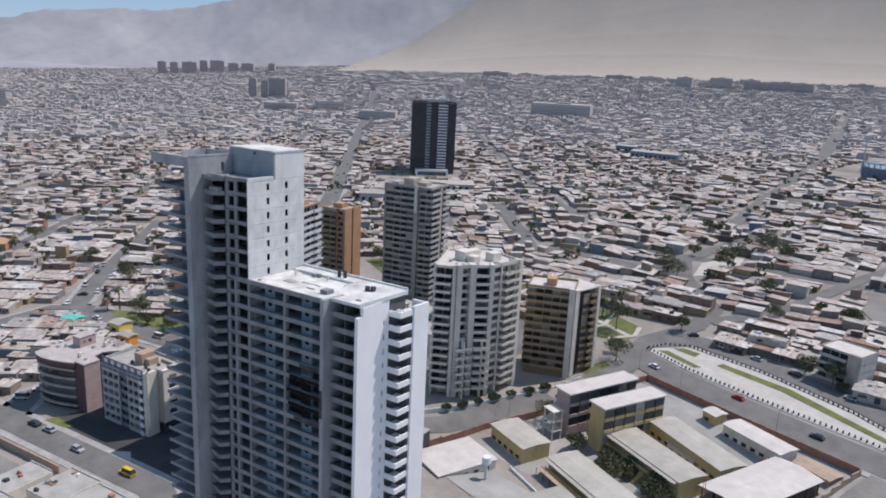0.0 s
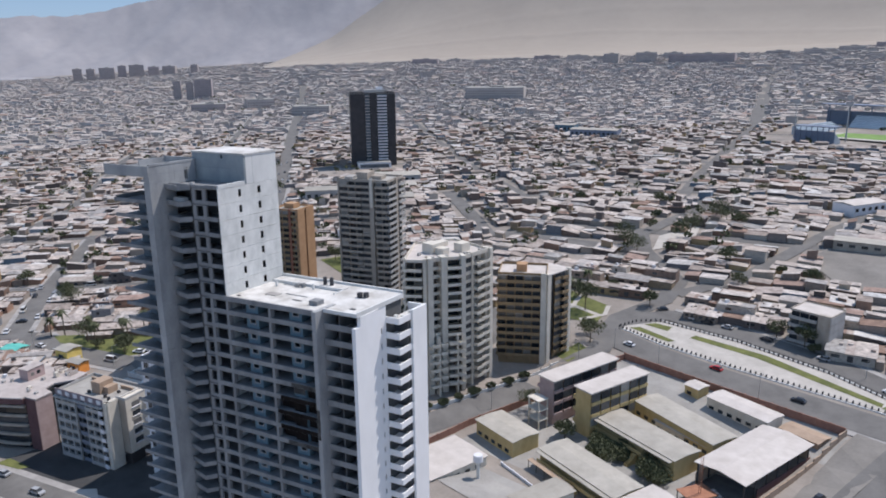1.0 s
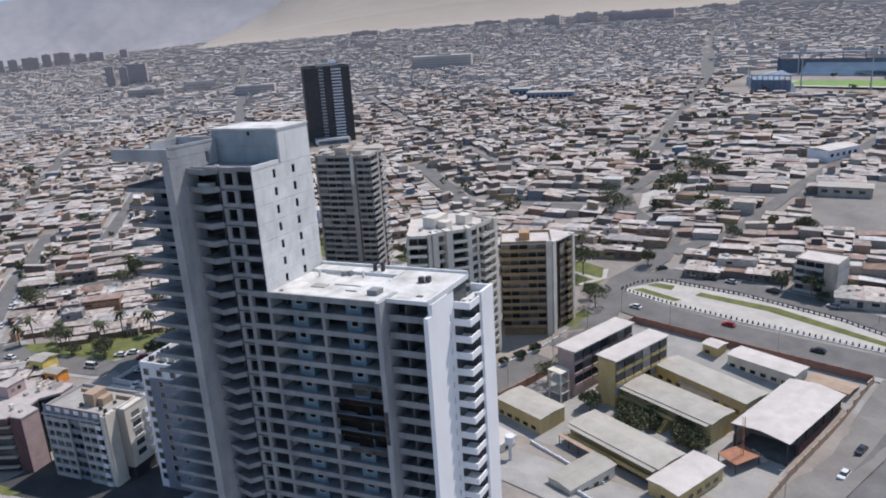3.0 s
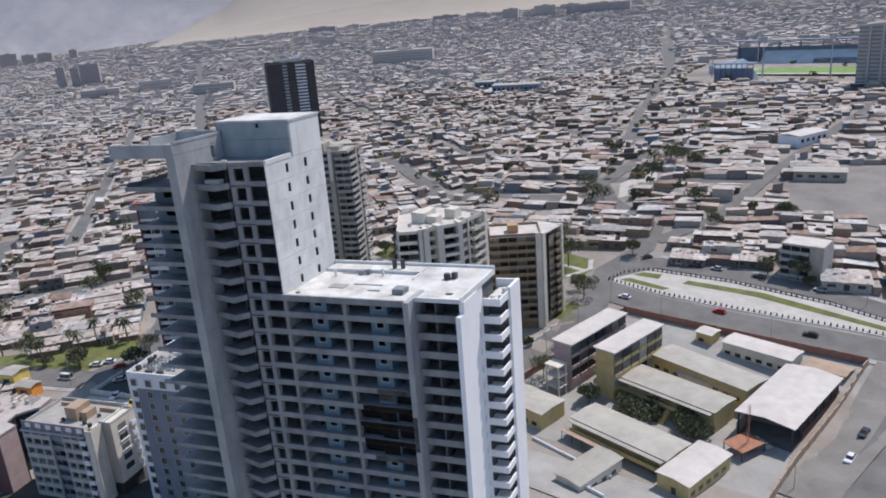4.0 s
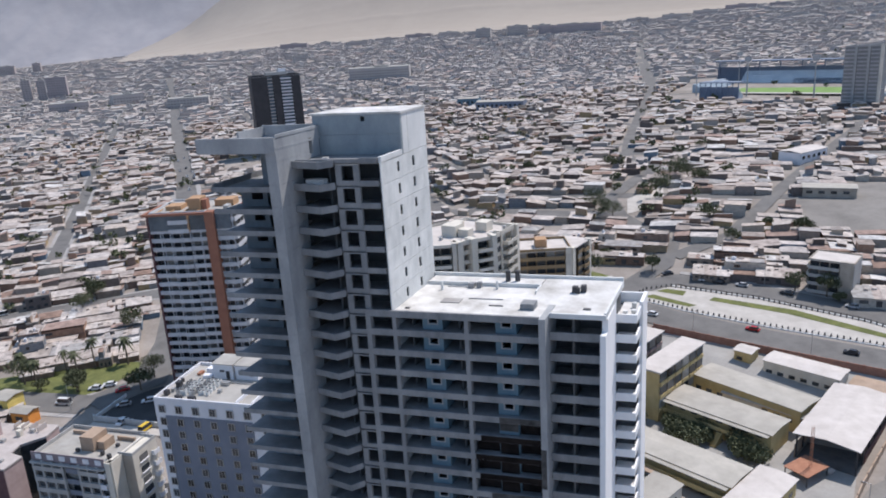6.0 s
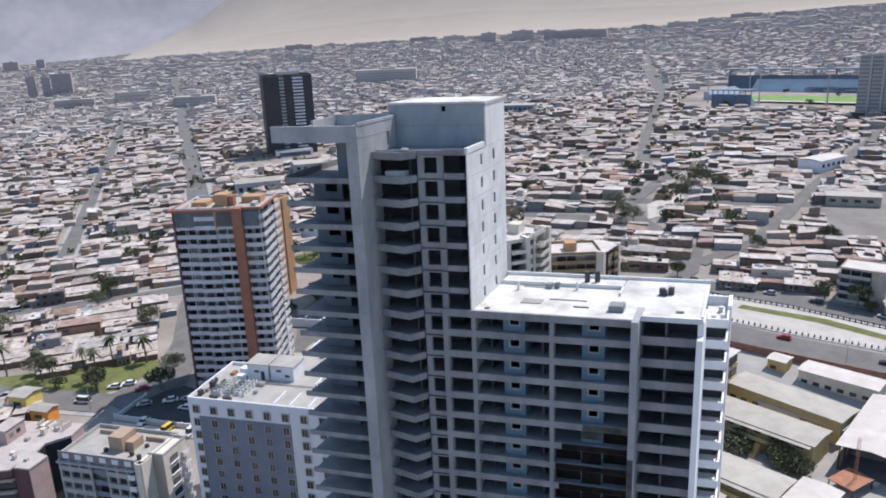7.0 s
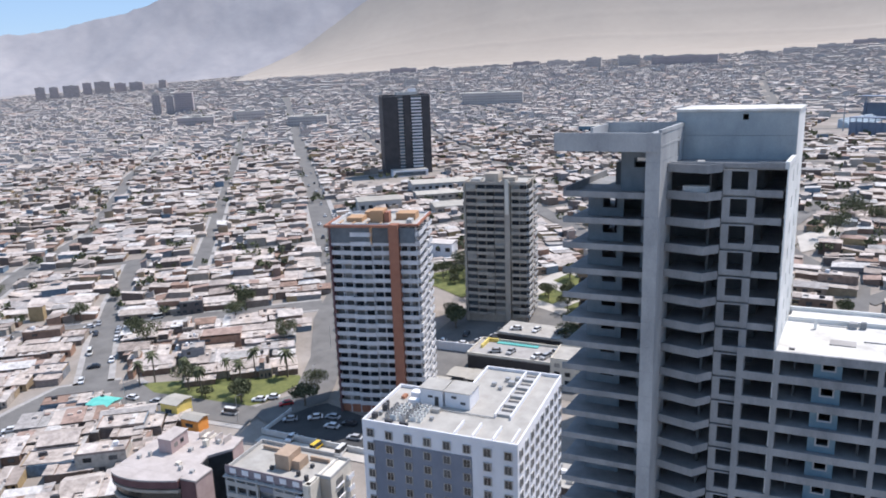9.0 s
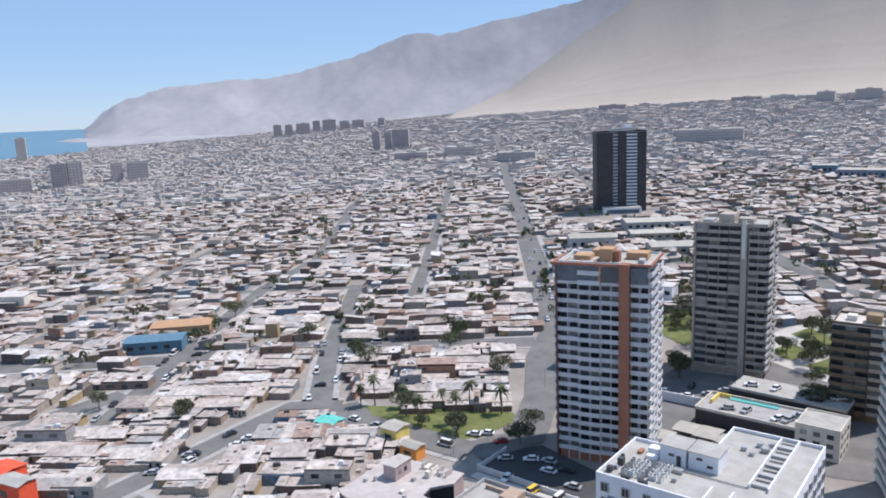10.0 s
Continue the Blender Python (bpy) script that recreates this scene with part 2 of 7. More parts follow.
ROOFS_OB = palette("house_roofs_near", ROOF_TONES, rand="object", mottle=0.5, scale=0.45)

# ---------- mesh helpers ----------


def box(bm, x0, x1, y0, y1, z0, z1, slot=0):
    v = [bm.verts.new((x, y, z)) for z in (z0, z1) for x, y in ((x0, y0), (x1, y0), (x1, y1), (x0, y1))]
    for q in ((3, 2, 1, 0), (4, 5, 6, 7), (0, 1, 5, 4), (1, 2, 6, 5), (2, 3, 7, 6), (3, 0, 4, 7)):
        bm.faces.new([v[i] for i in q]).material_index = slot
    return v


def prism(bm, pts, z0, z1, slot=0):
    lo, hi = [bm.verts.new((x, y, z0)) for x, y in pts], [bm.verts.new((x, y, z1)) for x, y in pts]
    n = len(pts)
    bm.faces.new(lo[::-1]).material_index = slot
    bm.faces.new(hi).material_index = slot
    for i in range(n):
        bm.faces.new((lo[i], lo[(i + 1) % n], hi[(i + 1) % n], hi[i])).material_index = slot


def tube(bm, x, y, z0, z1, r0, r1=None, n=8, slot=0):
    r1 = r0 if r1 is None else r1
    lo = [bm.verts.new((x + r0 * math.cos(2 * math.pi * i / n), y + r0 * math.sin(2 * math.pi * i / n), z0)) for i in range(n)]
    hi = [bm.verts.new((x + r1 * math.cos(2 * math.pi * i / n), y + r1 * math.sin(2 * math.pi * i / n), z1)) for i in range(n)]
    bm.faces.new(hi).material_index = slot
    bm.faces.new(lo[::-1]).material_index = slot
    for i in range(n):
        bm.faces.new((lo[i], lo[(i + 1) % n], hi[(i + 1) % n], hi[i])).material_index = slot


def boxes(*rows):
    bm = bmesh.new()
    for r in rows:
        box(bm, *r)
    return bm


def holed(bm, xs, zs, holes, y0, y1):
    """One upright wall in a single piece, from a grid of cells of which some are left open."""
    open_ = {(i, k) for i in range(len(xs) - 1) for k in range(len(zs) - 1)
             if any(a <= (xs[i] + xs[i + 1]) / 2 <= b and c <= (zs[k] + zs[k + 1]) / 2 <= d for a, b, c, d in holes)}
    vs = {}

    def at(i, k, y):
        if (i, k, y) not in vs:
            vs[i, k, y] = bm.verts.new((xs[i], y, zs[k]))
        return vs[i, k, y]

    for i in range(len(xs) - 1):
        for k in range(len(zs) - 1):
            if (i, k) in open_:
                continue
            for y in (y0, y1):
                bm.faces.new((at(i, k, y), at(i + 1, k, y), at(i + 1, k + 1, y), at(i, k + 1, y)))
            for (di, dk), (p, q) in {(-1, 0): ((i, k), (i, k + 1)), (1, 0): ((i + 1, k), (i + 1, k + 1)), (0, -1): ((i, k), (i + 1, k)), (0, 1): ((i, k + 1), (i + 1, k + 1))}.items():
                n = (i + di, k + dk)
                if n in open_ or not (0 <= n[0] < len(xs) - 1 and 0 <= n[1] < len(zs) - 1):
                    bm.faces.new((at(*p, y0), at(*q, y0), at(*q, y1), at(*p, y1)))
    return bm


def mesh_of(name, bm, *mats):
    me = bpy.data.meshes.new(name)
    bmesh.ops.recalc_face_normals(bm, faces=bm.faces)
    bm.to_mesh(me)
    bm.free()
    for m in mats:
        me.materials.append(m)
    return me


def part(name, bm, material, parent, label="", at=None):
    mats = material if isinstance(material, (tuple, list)) else (material,)
    me = bm if isinstance(bm, bpy.types.Mesh) else mesh_of(name, bm, *mats)
    ob = new(name, me)
    ob.parent = parent
    if at is not None:
        ob.matrix_basis = at
    if label:
        tagged(ob, label)
    return ob


def thing(name, m, label, category, group="", kind=""):
    ob = new(name)
    ob.matrix_basis = m
    return tagged(ob, label, category, group, kind)


def solid(name, bm, material, label, category, kind="", group="", m=None):
    mats = material if isinstance(material, (tuple, list)) else (material,)
    ob = new(name, mesh_of(name, bm, *mats))
    if m is not None:
        ob.matrix_basis = m
    return tagged(ob, label, category, group, kind)


def smooth(a):
    a = np.clip(a, 0, 1)
    return a * a * (3 - 2 * a)


def ground_z(x, y):
    """Height of the terrain: flat by the coast, rising inland, with the sunken school yard."""
    z = 0.03 * np.maximum(0, y - 88) + 11.4 * smooth((y - 132) / 194) * smooth((x + 396) / 308)
    pad = smooth((x + 45) / 18) * smooth((66 - x) / 16) * smooth((y - 60) / 25) * smooth((153 - y) / 24)
    bearing, far = np.degrees(np.arctan2(y + 60, x - 30)), np.hypot(x - 30, y + 60)
    return z - 3.2 * pad + np.interp(bearing, [80, 100, 106, 142, 150, 160], [58, 58, 38, 37, 20, 0]) * smooth((far - 1200) / 1450)


def gz(x, y):
    return float(ground_z(np.float64(x), np.float64(y)))

# ---------- terrain, sea, mountains ----------
RNG = np.random.default_rng(11)


def axis_steps(lo, a, b, hi, fine, grow):
    mid = list(np.arange(a, b + fine, fine))
    left, step = [a], fine
    while left[-1] > lo:
        step = min(step * grow, 140)
        left.append(left[-1] - step)
    right, step = [mid[-1]], fine
    while right[-1] < hi:
        step = min(step * grow, 140)
        right.append(right[-1] + step)
    return np.array(left[:0:-1] + mid + right[1:])


def grid_mesh(name, xs, ys, zs, material, label, category):
    nx, ny = zs.shape
    v = np.stack([xs, ys, zs], -1).reshape(-1, 3)
    i = np.arange(nx * ny).reshape(nx, ny)
    f = np.stack([i[:-1, :-1], i[1:, :-1], i[1:, 1:], i[:-1, 1:]], -1).reshape(-1, 4)
    me = bpy.data.meshes.new(name)
    me.from_pydata(v.tolist(), [], f.tolist())
    me.polygons.foreach_set("use_smooth", [True] * len(f))
    me.materials.append(material)
    return tagged(new(name, me), label, category, kind="structure")


gx, gy = np.meshgrid(axis_steps(-5200, -700, 220, 5200, 12, 1.25), axis_steps(-5200, -150, 700, 5200, 12, 1.2), indexing="ij")
grid_mesh("ground", gx, gy, ground_z(gx, gy), EARTH, "dry greyish earth sloping gently up inland", "ground")

EYE = np.array([30.0, -60.0, 98.0])


def polar(name, th, rad, elev, relief, material, label, category):
    """A far slope: bearings, distances and the elevation in degrees at which each point stands."""
    t, r = np.meshgrid(np.radians(th), np.arange(len(rad)), indexing="ij")
    rr = np.array(rad)[r.astype(int)]
    x, y = EYE[0] + rr * np.cos(t), EYE[1] + rr * np.sin(t)
    z = EYE[2] + rr * np.tan(np.radians(elev))
    z[:, 0] = ground_z(x[:, 0], y[:, 0]) - 2
    for i in range(x.shape[0]):
        for j in range(1, x.shape[1]):
            f = noise.fractal(Vector((x[i, j] / 900, y[i, j] / 900, 0.3)), 0.9, 2.2, 6)
            dg = math.degrees(t[i, j]) + rr[i, j] / 95
            g = 0.7 * abs(noise.noise(Vector((dg * 0.22 + 0.35 * f, rr[i, j] / 1800, 4.0)))) + 0.4 * abs(noise.noise(Vector((dg * 0.75 + 0.6 * f, rr[i, j] / 1200, 9.0))))
            z[i, j] += relief * (f * 0.5 - g * 0.75) * min(1.0, j / 4)
    return grid_mesh(name, x, y, z, material, label, category)


th = np.arange(60, 176, 0.2)
s = np.concatenate(([0], np.linspace(0, 1, 25)))
ridge = np.interp(th, [60, 100, 120, 133.5, 141.3, 146.9, 150.3, 154.1, 159.1, 163, 168.3, 171.4, 173], [10.5, 10, 9.0, 7.85, 6.85, 6.15, 5.3, 4.15, 3.3, 2.9, 1.9, -0.25, -0.9])
foot = np.interp(th, [60, 144, 157, 171, 176], [-0.2, -0.25, -0.8, -0.5, -1.0])
polar("far_mountain", th, np.concatenate(([3500], 3900 + 800 * s[1:])), foot[:, None] + (ridge - foot)[:, None] * (0.25 * s + 0.75 * s**1.6)[None], 85, DESERT_HAZED,
      "distant grey-brown desert escarpment with gullies, haze tinted into its colour", "mountain")
th = np.arange(60, 146, 0.4)
ridge = np.interp(th, [60, 118, 125, 130.8, 135.2, 139.9, 144, 146], [12, 12, 10.3, 7.5, 4.8, 1.6, -0.05, -0.6])
foot = np.interp(th, [60, 95, 107, 119, 128, 144, 146], [1.4, 1.25, 0.72, 0.5, 0.34, -0.1, -0.6])
s = np.concatenate(([0], np.linspace(0, 1, 64)))
slope = foot[:, None] + (ridge - foot)[:, None] * (0.12 * s + 0.88 * s**1.9)[None]
for s0, rise, k0 in ((0.30, 0.0045, 0.06), (0.47, 0.0028, 0.035), (0.62, -0.003, 0.03)):
    slope += k0 * np.exp(-(((s[None] - s0 - rise * (th[:, None] - 120) - 0.004 * np.sin(th[:, None] * 0.9)) / 0.011) ** 2))
polar("sand_mountain", th, np.concatenate(([2620], 2900 + 950 * s[1:])), slope, 14, DESERT,
      "smooth beige sand slope rising behind the city", "mountain")
th = np.arange(170.4, 215, 1.0)
tt, rr = np.meshgrid(np.radians(th), np.linspace(2900, 4750, 10), indexing="ij")
ee = np.interp(rr, [2900, 3250, 4750], [-1.93, -1.33, 0.0])
grid_mesh("sea", EYE[0] + rr * np.cos(tt), EYE[1] + rr * np.sin(tt), EYE[2] + rr * np.tan(np.radians(ee)), SEA, "distant blue-green sea, haze paled into its colour", "water")

# ---------- roads and open ground ----------


def path_pts(pts, step=8.0):
    out = []
    for (x0, y0), (x1, y1) in zip(pts[:-1], pts[1:]):
        n = max(1, int(math.hypot(x1 - x0, y1 - y0) / step))
        out += [(x0 + (x1 - x0) * k / n, y0 + (y1 - y0) * k / n) for k in range(n)]
    return out + [pts[-1]]


def strip(name, pts, half, material, label, category="road", lift=0.12, step=8.0, thick=0.0, offset=0.0):
    """A ribbon laid on the terrain along a line; thick gives it a raised edge."""
    p = path_pts(pts, step)
    bm, rows = bmesh.new(), []
    for i, (x, y) in enumerate(p):
        (ax, ay), (bx, by) = p[max(0, i - 1)], p[min(len(p) - 1, i + 1)]
        d = math.hypot(bx - ax, by - ay) or 1
        nx, ny = -(by - ay) / d, (bx - ax) / d
        row = []
        for o in (offset - half, offset + half):
            row.append(bm.verts.new((x + nx * o, y + ny * o, gz(x + nx * o, y + ny * o) + lift + thick)))
        if thick:
            for o in (offset + half, offset - half):
                row.append(bm.verts.new((x + nx * o, y + ny * o, gz(x + nx * o, y + ny * o) - 0.1)))
        rows.append(row)
    for a, b in zip(rows[:-1], rows[1:]):
        for k in range(len(a) if thick else 1):
            bm.faces.new((a[k], a[(k + 1) % len(a)], b[(k + 1) % len(a)], b[k]))
    return solid(name, bm, material, label, category, kind="structure")


def patch(name, pts, material, label, category="ground", lift=0.16, thick=0.0):
    """A flat area laid on the terrain, from its corners, cut into small pieces so that it follows the slope."""
    bm = bmesh.new()
    f = bm.faces.new([bm.verts.new((x, y, 0)) for x, y in pts])
    for axis in (0, 1):
        lo, hi = min(p[axis] for p in pts), max(p[axis] for p in pts)
        for c in np.arange(lo + 8, hi, 8):
            co, no = [0, 0, 0], [0, 0, 0]
            co[axis], no[axis] = c, 1
            bmesh.ops.bisect_plane(bm, geom=bm.verts[:] + bm.edges[:] + bm.faces[:], plane_co=co, plane_no=no)
    for v in bm.verts:
        v.co.z = gz(v.co.x, v.co.y) + lift
    if thick:
        bmesh.ops.solidify(bm, geom=bm.faces[:], thickness=thick)
    return solid(name, bm, material, label, category, kind="structure")


U, V = (math.cos(radians(141.5)), math.sin(radians(141.5))), (math.cos(radians(51.5)), math.sin(radians(51.5)))


def uv(u, v):
    return (u * U[0] + v * V[0], u * U[1] + v * V[1])


UE, VE = (math.cos(radians(101)), math.sin(radians(101))), (math.cos(radians(11)), math.sin(radians(11)))


def uve(u, v):
    return (u * UE[0] + v * VE[0], u * UE[1] + v * VE[1])


STREETS = [
    ([uv(258, -21), uv(1750, -21)], 6.8, "main_avenue"),
    ([(-206, 27), (-251, 53), (-291, 79), (-358, 126)], 4.2, "street"),
    ([(-307, 131), (-396, 202), (-624, 380), (-1000, 676)], 3.8, "street"),
    ([(-240, -34), (-273, -9), (-326, 30), (-396, 86), (-445, 143), (-586, 239), (-650, 279), (-1200, 716)], 4.4, "street"),
    ([(-345, -70), (-297, 4), (-285, 36), (-266, 66), (-241, 93), (-211, 128)], 5.6, "street"),
    ([(-172, -95), (-198, -23), (-208, 2), (-216, 23), (-206, 36)], 4.2, "street"),
    ([(-235, -120), (-258, -60), (-268, -20)], 5.0, "street"),
    ([(-206, 36), (-190, 34), (-150, 48)], 5.5, "street"),
    ([(-150, 48), (-147, 66), (-168, 92), (-196, 118), uv(262, -21)], 6.0, "street"),
    ([(-47, 70), (-40, 86), (-34.5, 119), (-27, 162), (-31, 176)], 4.2, "street"),
    ([(-36, 176), (-10, 169.5), (15.8, 166), (57.3, 163), (140, 156)], 6.3, "dual_road"),
    ([(-33, 188), (-20, 202), (8, 200.5), (42, 194), (62, 186), (140, 172)], 4.5, "street"),
    ([(-31, 172), (-35, 190), (-28, 214), (-31, 234), (-62, 262), (-75, 284), (-73, 328), (-72, 357), (-97, 381), (-116, 444), (-135, 522), (-157, 607), (-202, 793), (-239, 916), (-310, 1134), (-387, 1362), (-462, 1591), (-502, 1790)], 4.0, "street"),
    ([(-26, 222), (-10, 250), (-4, 290), (0, 330), (12, 437), (25, 542)], 3.4, "street"),
    ([(50, 90), (58, 118), (64, 155)], 6.0, "side_street"),
    ([(-62, 262), (-150, 250), (-250, 330)], 4.5, "street"),
    ([(-185, -38), (-118, -15.2), (-57, 3.6), (-44, 1)], 4.3, "street"),
    ([(-121, -14), (-133, -5), (-139, 12), (-150, 34)], 3.6, "street"),
]
STREETS.append(([(-202, 793), (-326, 1157), (-441, 1511)], 9.0, "street"))
for k in range(1, 15):
    STREETS.append(([uv(246 + 108 * k, -30), uv(246 + 108 * k, -1900)], 3.0, "street"))
    STREETS.append(([uv(246 + 108 * k, -12), uv(246 + 108 * k, 330)], 3.2, "street"))
for k in range(1, 16):
    STREETS.append(([uv(230, -176 - 82 * k), uv(2300, -176 - 82 * k)], 3.0, "street"))
for k in range(0, 4):
    STREETS.append(([uv(330, 62 + 84 * k), uv(1900, 62 + 84 * k)], 3.2, "street"))
for k in range(0, 9):
    STREETS.append(([uve(300 + 105 * k, -60), uve(300 + 105 * k, 420)], 4.2, "street"))
for i_, (pts, half, nm) in enumerate(STREETS):
    strip(nm, pts, half, LOT if nm == "side_street" else ASPHALT, "worn grey asphalt street between the house blocks", lift=0.10 + 0.011 * (i_ % 16) + (0.1 if i_ < 18 else 0))
strip("street", [(57.5, 80), (59.5, 90), (66.5, 118), (72, 150)], 6.0, ASPHALT, "dark worn asphalt side street", lift=0.42)
for pts, half, nm in STREETS[1:8] + STREETS[16:18]:
    for sd in (-1, 1):
        strip("pavement", pts, 1.1, PAVING, "pale worn concrete pavement beside the street", "pavement", lift=0.03, thick=0.1, offset=sd * (half + 1.0))
strip("pavement", [uv(258, -29.6), uv(1500, -29.6)], 1.6, PAVING, "pale concrete pavement beside the avenue", "pavement", lift=0.12, thick=0.14)
strip("pavement", [uv(275, -12.4), uv(1500, -12.4)], 1.6, PAVING, "pale concrete pavement beside the avenue", "pavement", lift=0.12, thick=0.14)
PARK = [(-30, 183), (-27, 190), (-20, 195), (10, 193.5), (42, 187), (62, 179), (120, 170), (120, 166), (58, 172.5), (15, 175.5), (-10, 178.5)]
patch("park_path", PARK, SAND_PATH, "pale sandy strip park between two roads", "park", lift=0.2)
for pts in ([(-27, 184.5), (-10, 181), (-8, 183), (-24, 187)], [(-5, 188), (20, 185.5), (60, 174.5), (60, 177), (22, 189), (-4, 191)], [(-24, 190), (-14, 189), (-14, 193), (-21, 193)],
            [(60, 174), (118, 167), (118, 169), (62, 178)]):
    patch("grass_bed", pts, GRASS, "patchy dry green lawn in the strip park", "lawn", lift=0.27)
PLAZA = [(-208, 33), (-196, 33.5), (-180, 38), (-160, 45), (-156, 56), (-158, 72), (-163, 75), (-176, 66), (-192, 50)]
patch("grass_bed", PLAZA, GRASS, "patchy green lawn of a small palm plaza", "lawn", lift=0.2)
patch("grass_bed", [(-62, 176), (-40, 182), (-43, 198), (-66, 204), (-80, 190)], GRASS, "lawn of a small square with paths", "lawn", lift=0.2)
for pts in ([(-76, 190), (-60, 192), (-42, 188)], [(-62, 178), (-56, 190), (-60, 203)], [(-47, 181), (-41, 190), (-44, 198)]):
    strip("garden_path", pts, 1.0, SAND_PATH, "pale paved path across the small square", "path", lift=0.26)
patch("grass_bed", [(-38, 150), (-31, 148), (-29, 160), (-36, 163)], GRASS, "small green verge beside the street", "lawn", lift=0.22)
patch("bare_lot", [(5, 285), (10, 326), (50, 345), (110, 345), (110, 250), (50, 255), (24, 262)], LOT, "bare grey gravel lot", "vacant lot", lift=0.3)
patch("bare_lot", [(-66, 286), (-57, 316), (-47, 283), (-59, 265)], SAND_PATH, "pale dusty earth between the houses", "vacant lot", lift=0.25)
patch("car_park", [(-144, 56), (-140.4, 43.4), (-107, 52.3), (-104, 66), (-140, 66)], ASPHALT_SHADOWED, "asphalt car park beside the towers, tower shadow put into its dark colour", "car park", lift=0.2)
patch("school_yard", [(-30, 82), (-20, 66), (30, 62), (48, 84), (57, 153), (-18, 161), (-27, 130)], YARD, "worn concrete school yard", "yard", lift=0.1)

# ---------- the low city ----------
SEG = np.array([[*p, *q, h] for pts, h, _ in STREETS for p, q in zip(pts[:-1], pts[1:])])
HOLES = [PLAZA, PARK, [(-40, 156), (140, 144), (140, 186), (62, 195), (8, 209), (-30, 208)], [(-205, 172), (-160, 160), (-160, 192), (-188, 204)], [(-150, 170), (-100, 160), (-104, 200), (-146, 214)], [(-222, 200), (-205, 195), (-198, 215), (-216, 220)], [(-205, 34), (-150, 34), (-118, 30), (-105, -12), (-128, -14), (-128, -40), (-60, -70), (80, -70), (150, 165), (-20, 175), (-82, 175), (-215, 172), (-170, 90), (-150, 60)],
         [(5, 285), (10, 326), (50, 345), (110, 345), (110, 250), (50, 255), (24, 262)], [(-86, 168), (-36, 168), (-36, 205), (-86, 210)],
         [(-445, 375), (-400, 440), (-360, 400), (-390, 330), (-430, 345)], [(-150, 634), (34, 634), (60, 830), (-175, 850)], [(16, 198), (42, 194), (44, 216), (18, 220)],
         [(-133, -14), (-122, -20), (-104, -10), (-103, 2), (-113, 24), (-136, 16)], [(-66, 286), (-57, 316), (-47, 283), (-59, 265)], [(-15, 372), (4, 368), (12, 408), (-8, 412)]]


def inside(x, y, poly):
    hit, n = np.zeros(x.shape, bool), len(poly)
    for i in range(n):
        (ax, ay), (bx, by) = poly[i], poly[(i + 1) % n]
        with np.errstate(divide="ignore", invalid="ignore"):
            hit ^= ((ay > y) != (by > y)) & (x < (bx - ax) * (y - ay) / (by - ay) + ax)
    return hit


def free(x, y, margin):
    ok = np.ones(x.shape, bool)
    for ax, ay, bx, by, h in SEG:
        dx, dy = bx - ax, by - ay
        k = np.clip(((x - ax) * dx + (y - ay) * dy) / (dx * dx + dy * dy), 0, 1)
        ok &= np.hypot(x - ax - k * dx, y - ay - k * dy) > h + margin
    for poly in HOLES:
        ok &= ~inside(x, y, poly)
    return ok


def lots(angle, span_u, span_v, row, width):
    """Rows of house lots in a turned grid: centre, turn, width, depth."""
    out, a = [], radians(angle)
    c, sn = math.cos(a), math.sin(a)
    v = span_v[0]
    while v < span_v[1]:
        d = row * RNG.uniform(0.8, 1.25)
        n = int((span_u[1] - span_u[0]) / width * 1.5)
        w = width * RNG.uniform(0.6, 1.5, n)
        u = span_u[0] + np.cumsum(w) - w / 2
        k = u < span_u[1]
        u, w = u[k], w[k]
        vv = v + d / 2 + RNG.normal(0, 0.9, u.shape)
        out.append(np.stack([u * c + vv * math.cos(a - math.pi / 2) * -1, u * sn + vv * math.sin(a - math.pi / 2) * -1, np.full(u.shape, a), w, np.full(u.shape, d)], 1))
        v += d + RNG.choice([0.2, 0.3, 2.4], p=[0.5, 0.3, 0.2])
    return np.concatenate(out)


def zone_east(x, y):
    return (x > -175 - 0.26 * (y - 383)) & (y > 150)


def gather(lo, hi, row, width):
    """All lots whose distance from the camera's line lies between lo and hi."""
    rows = []
    for east, ang in ((False, 51.5), (True, 11.0)):
        big = hi * 1.1
        q = lots(ang, (-big, big), (-300, big), row, width)
        x, y = q[:, 0], q[:, 1]
        dist, brg = np.hypot(x - 20, y + 60), np.degrees(np.arctan2(y + 60, x - 20))
        ok = (zone_east(x, y) == east) & (dist >= lo) & (dist < hi) & (brg > 68) & ((brg < 187) | ((brg > -180) & (brg < -168)))
        ok &= (x < 130) & ~((y < -110))
        q = q[ok]
        rows.append(q[free(q[:, 0], q[:, 1], 0.42 * row * (0.55 if lo > 900 else 0.42))])
    return np.concatenate(rows)


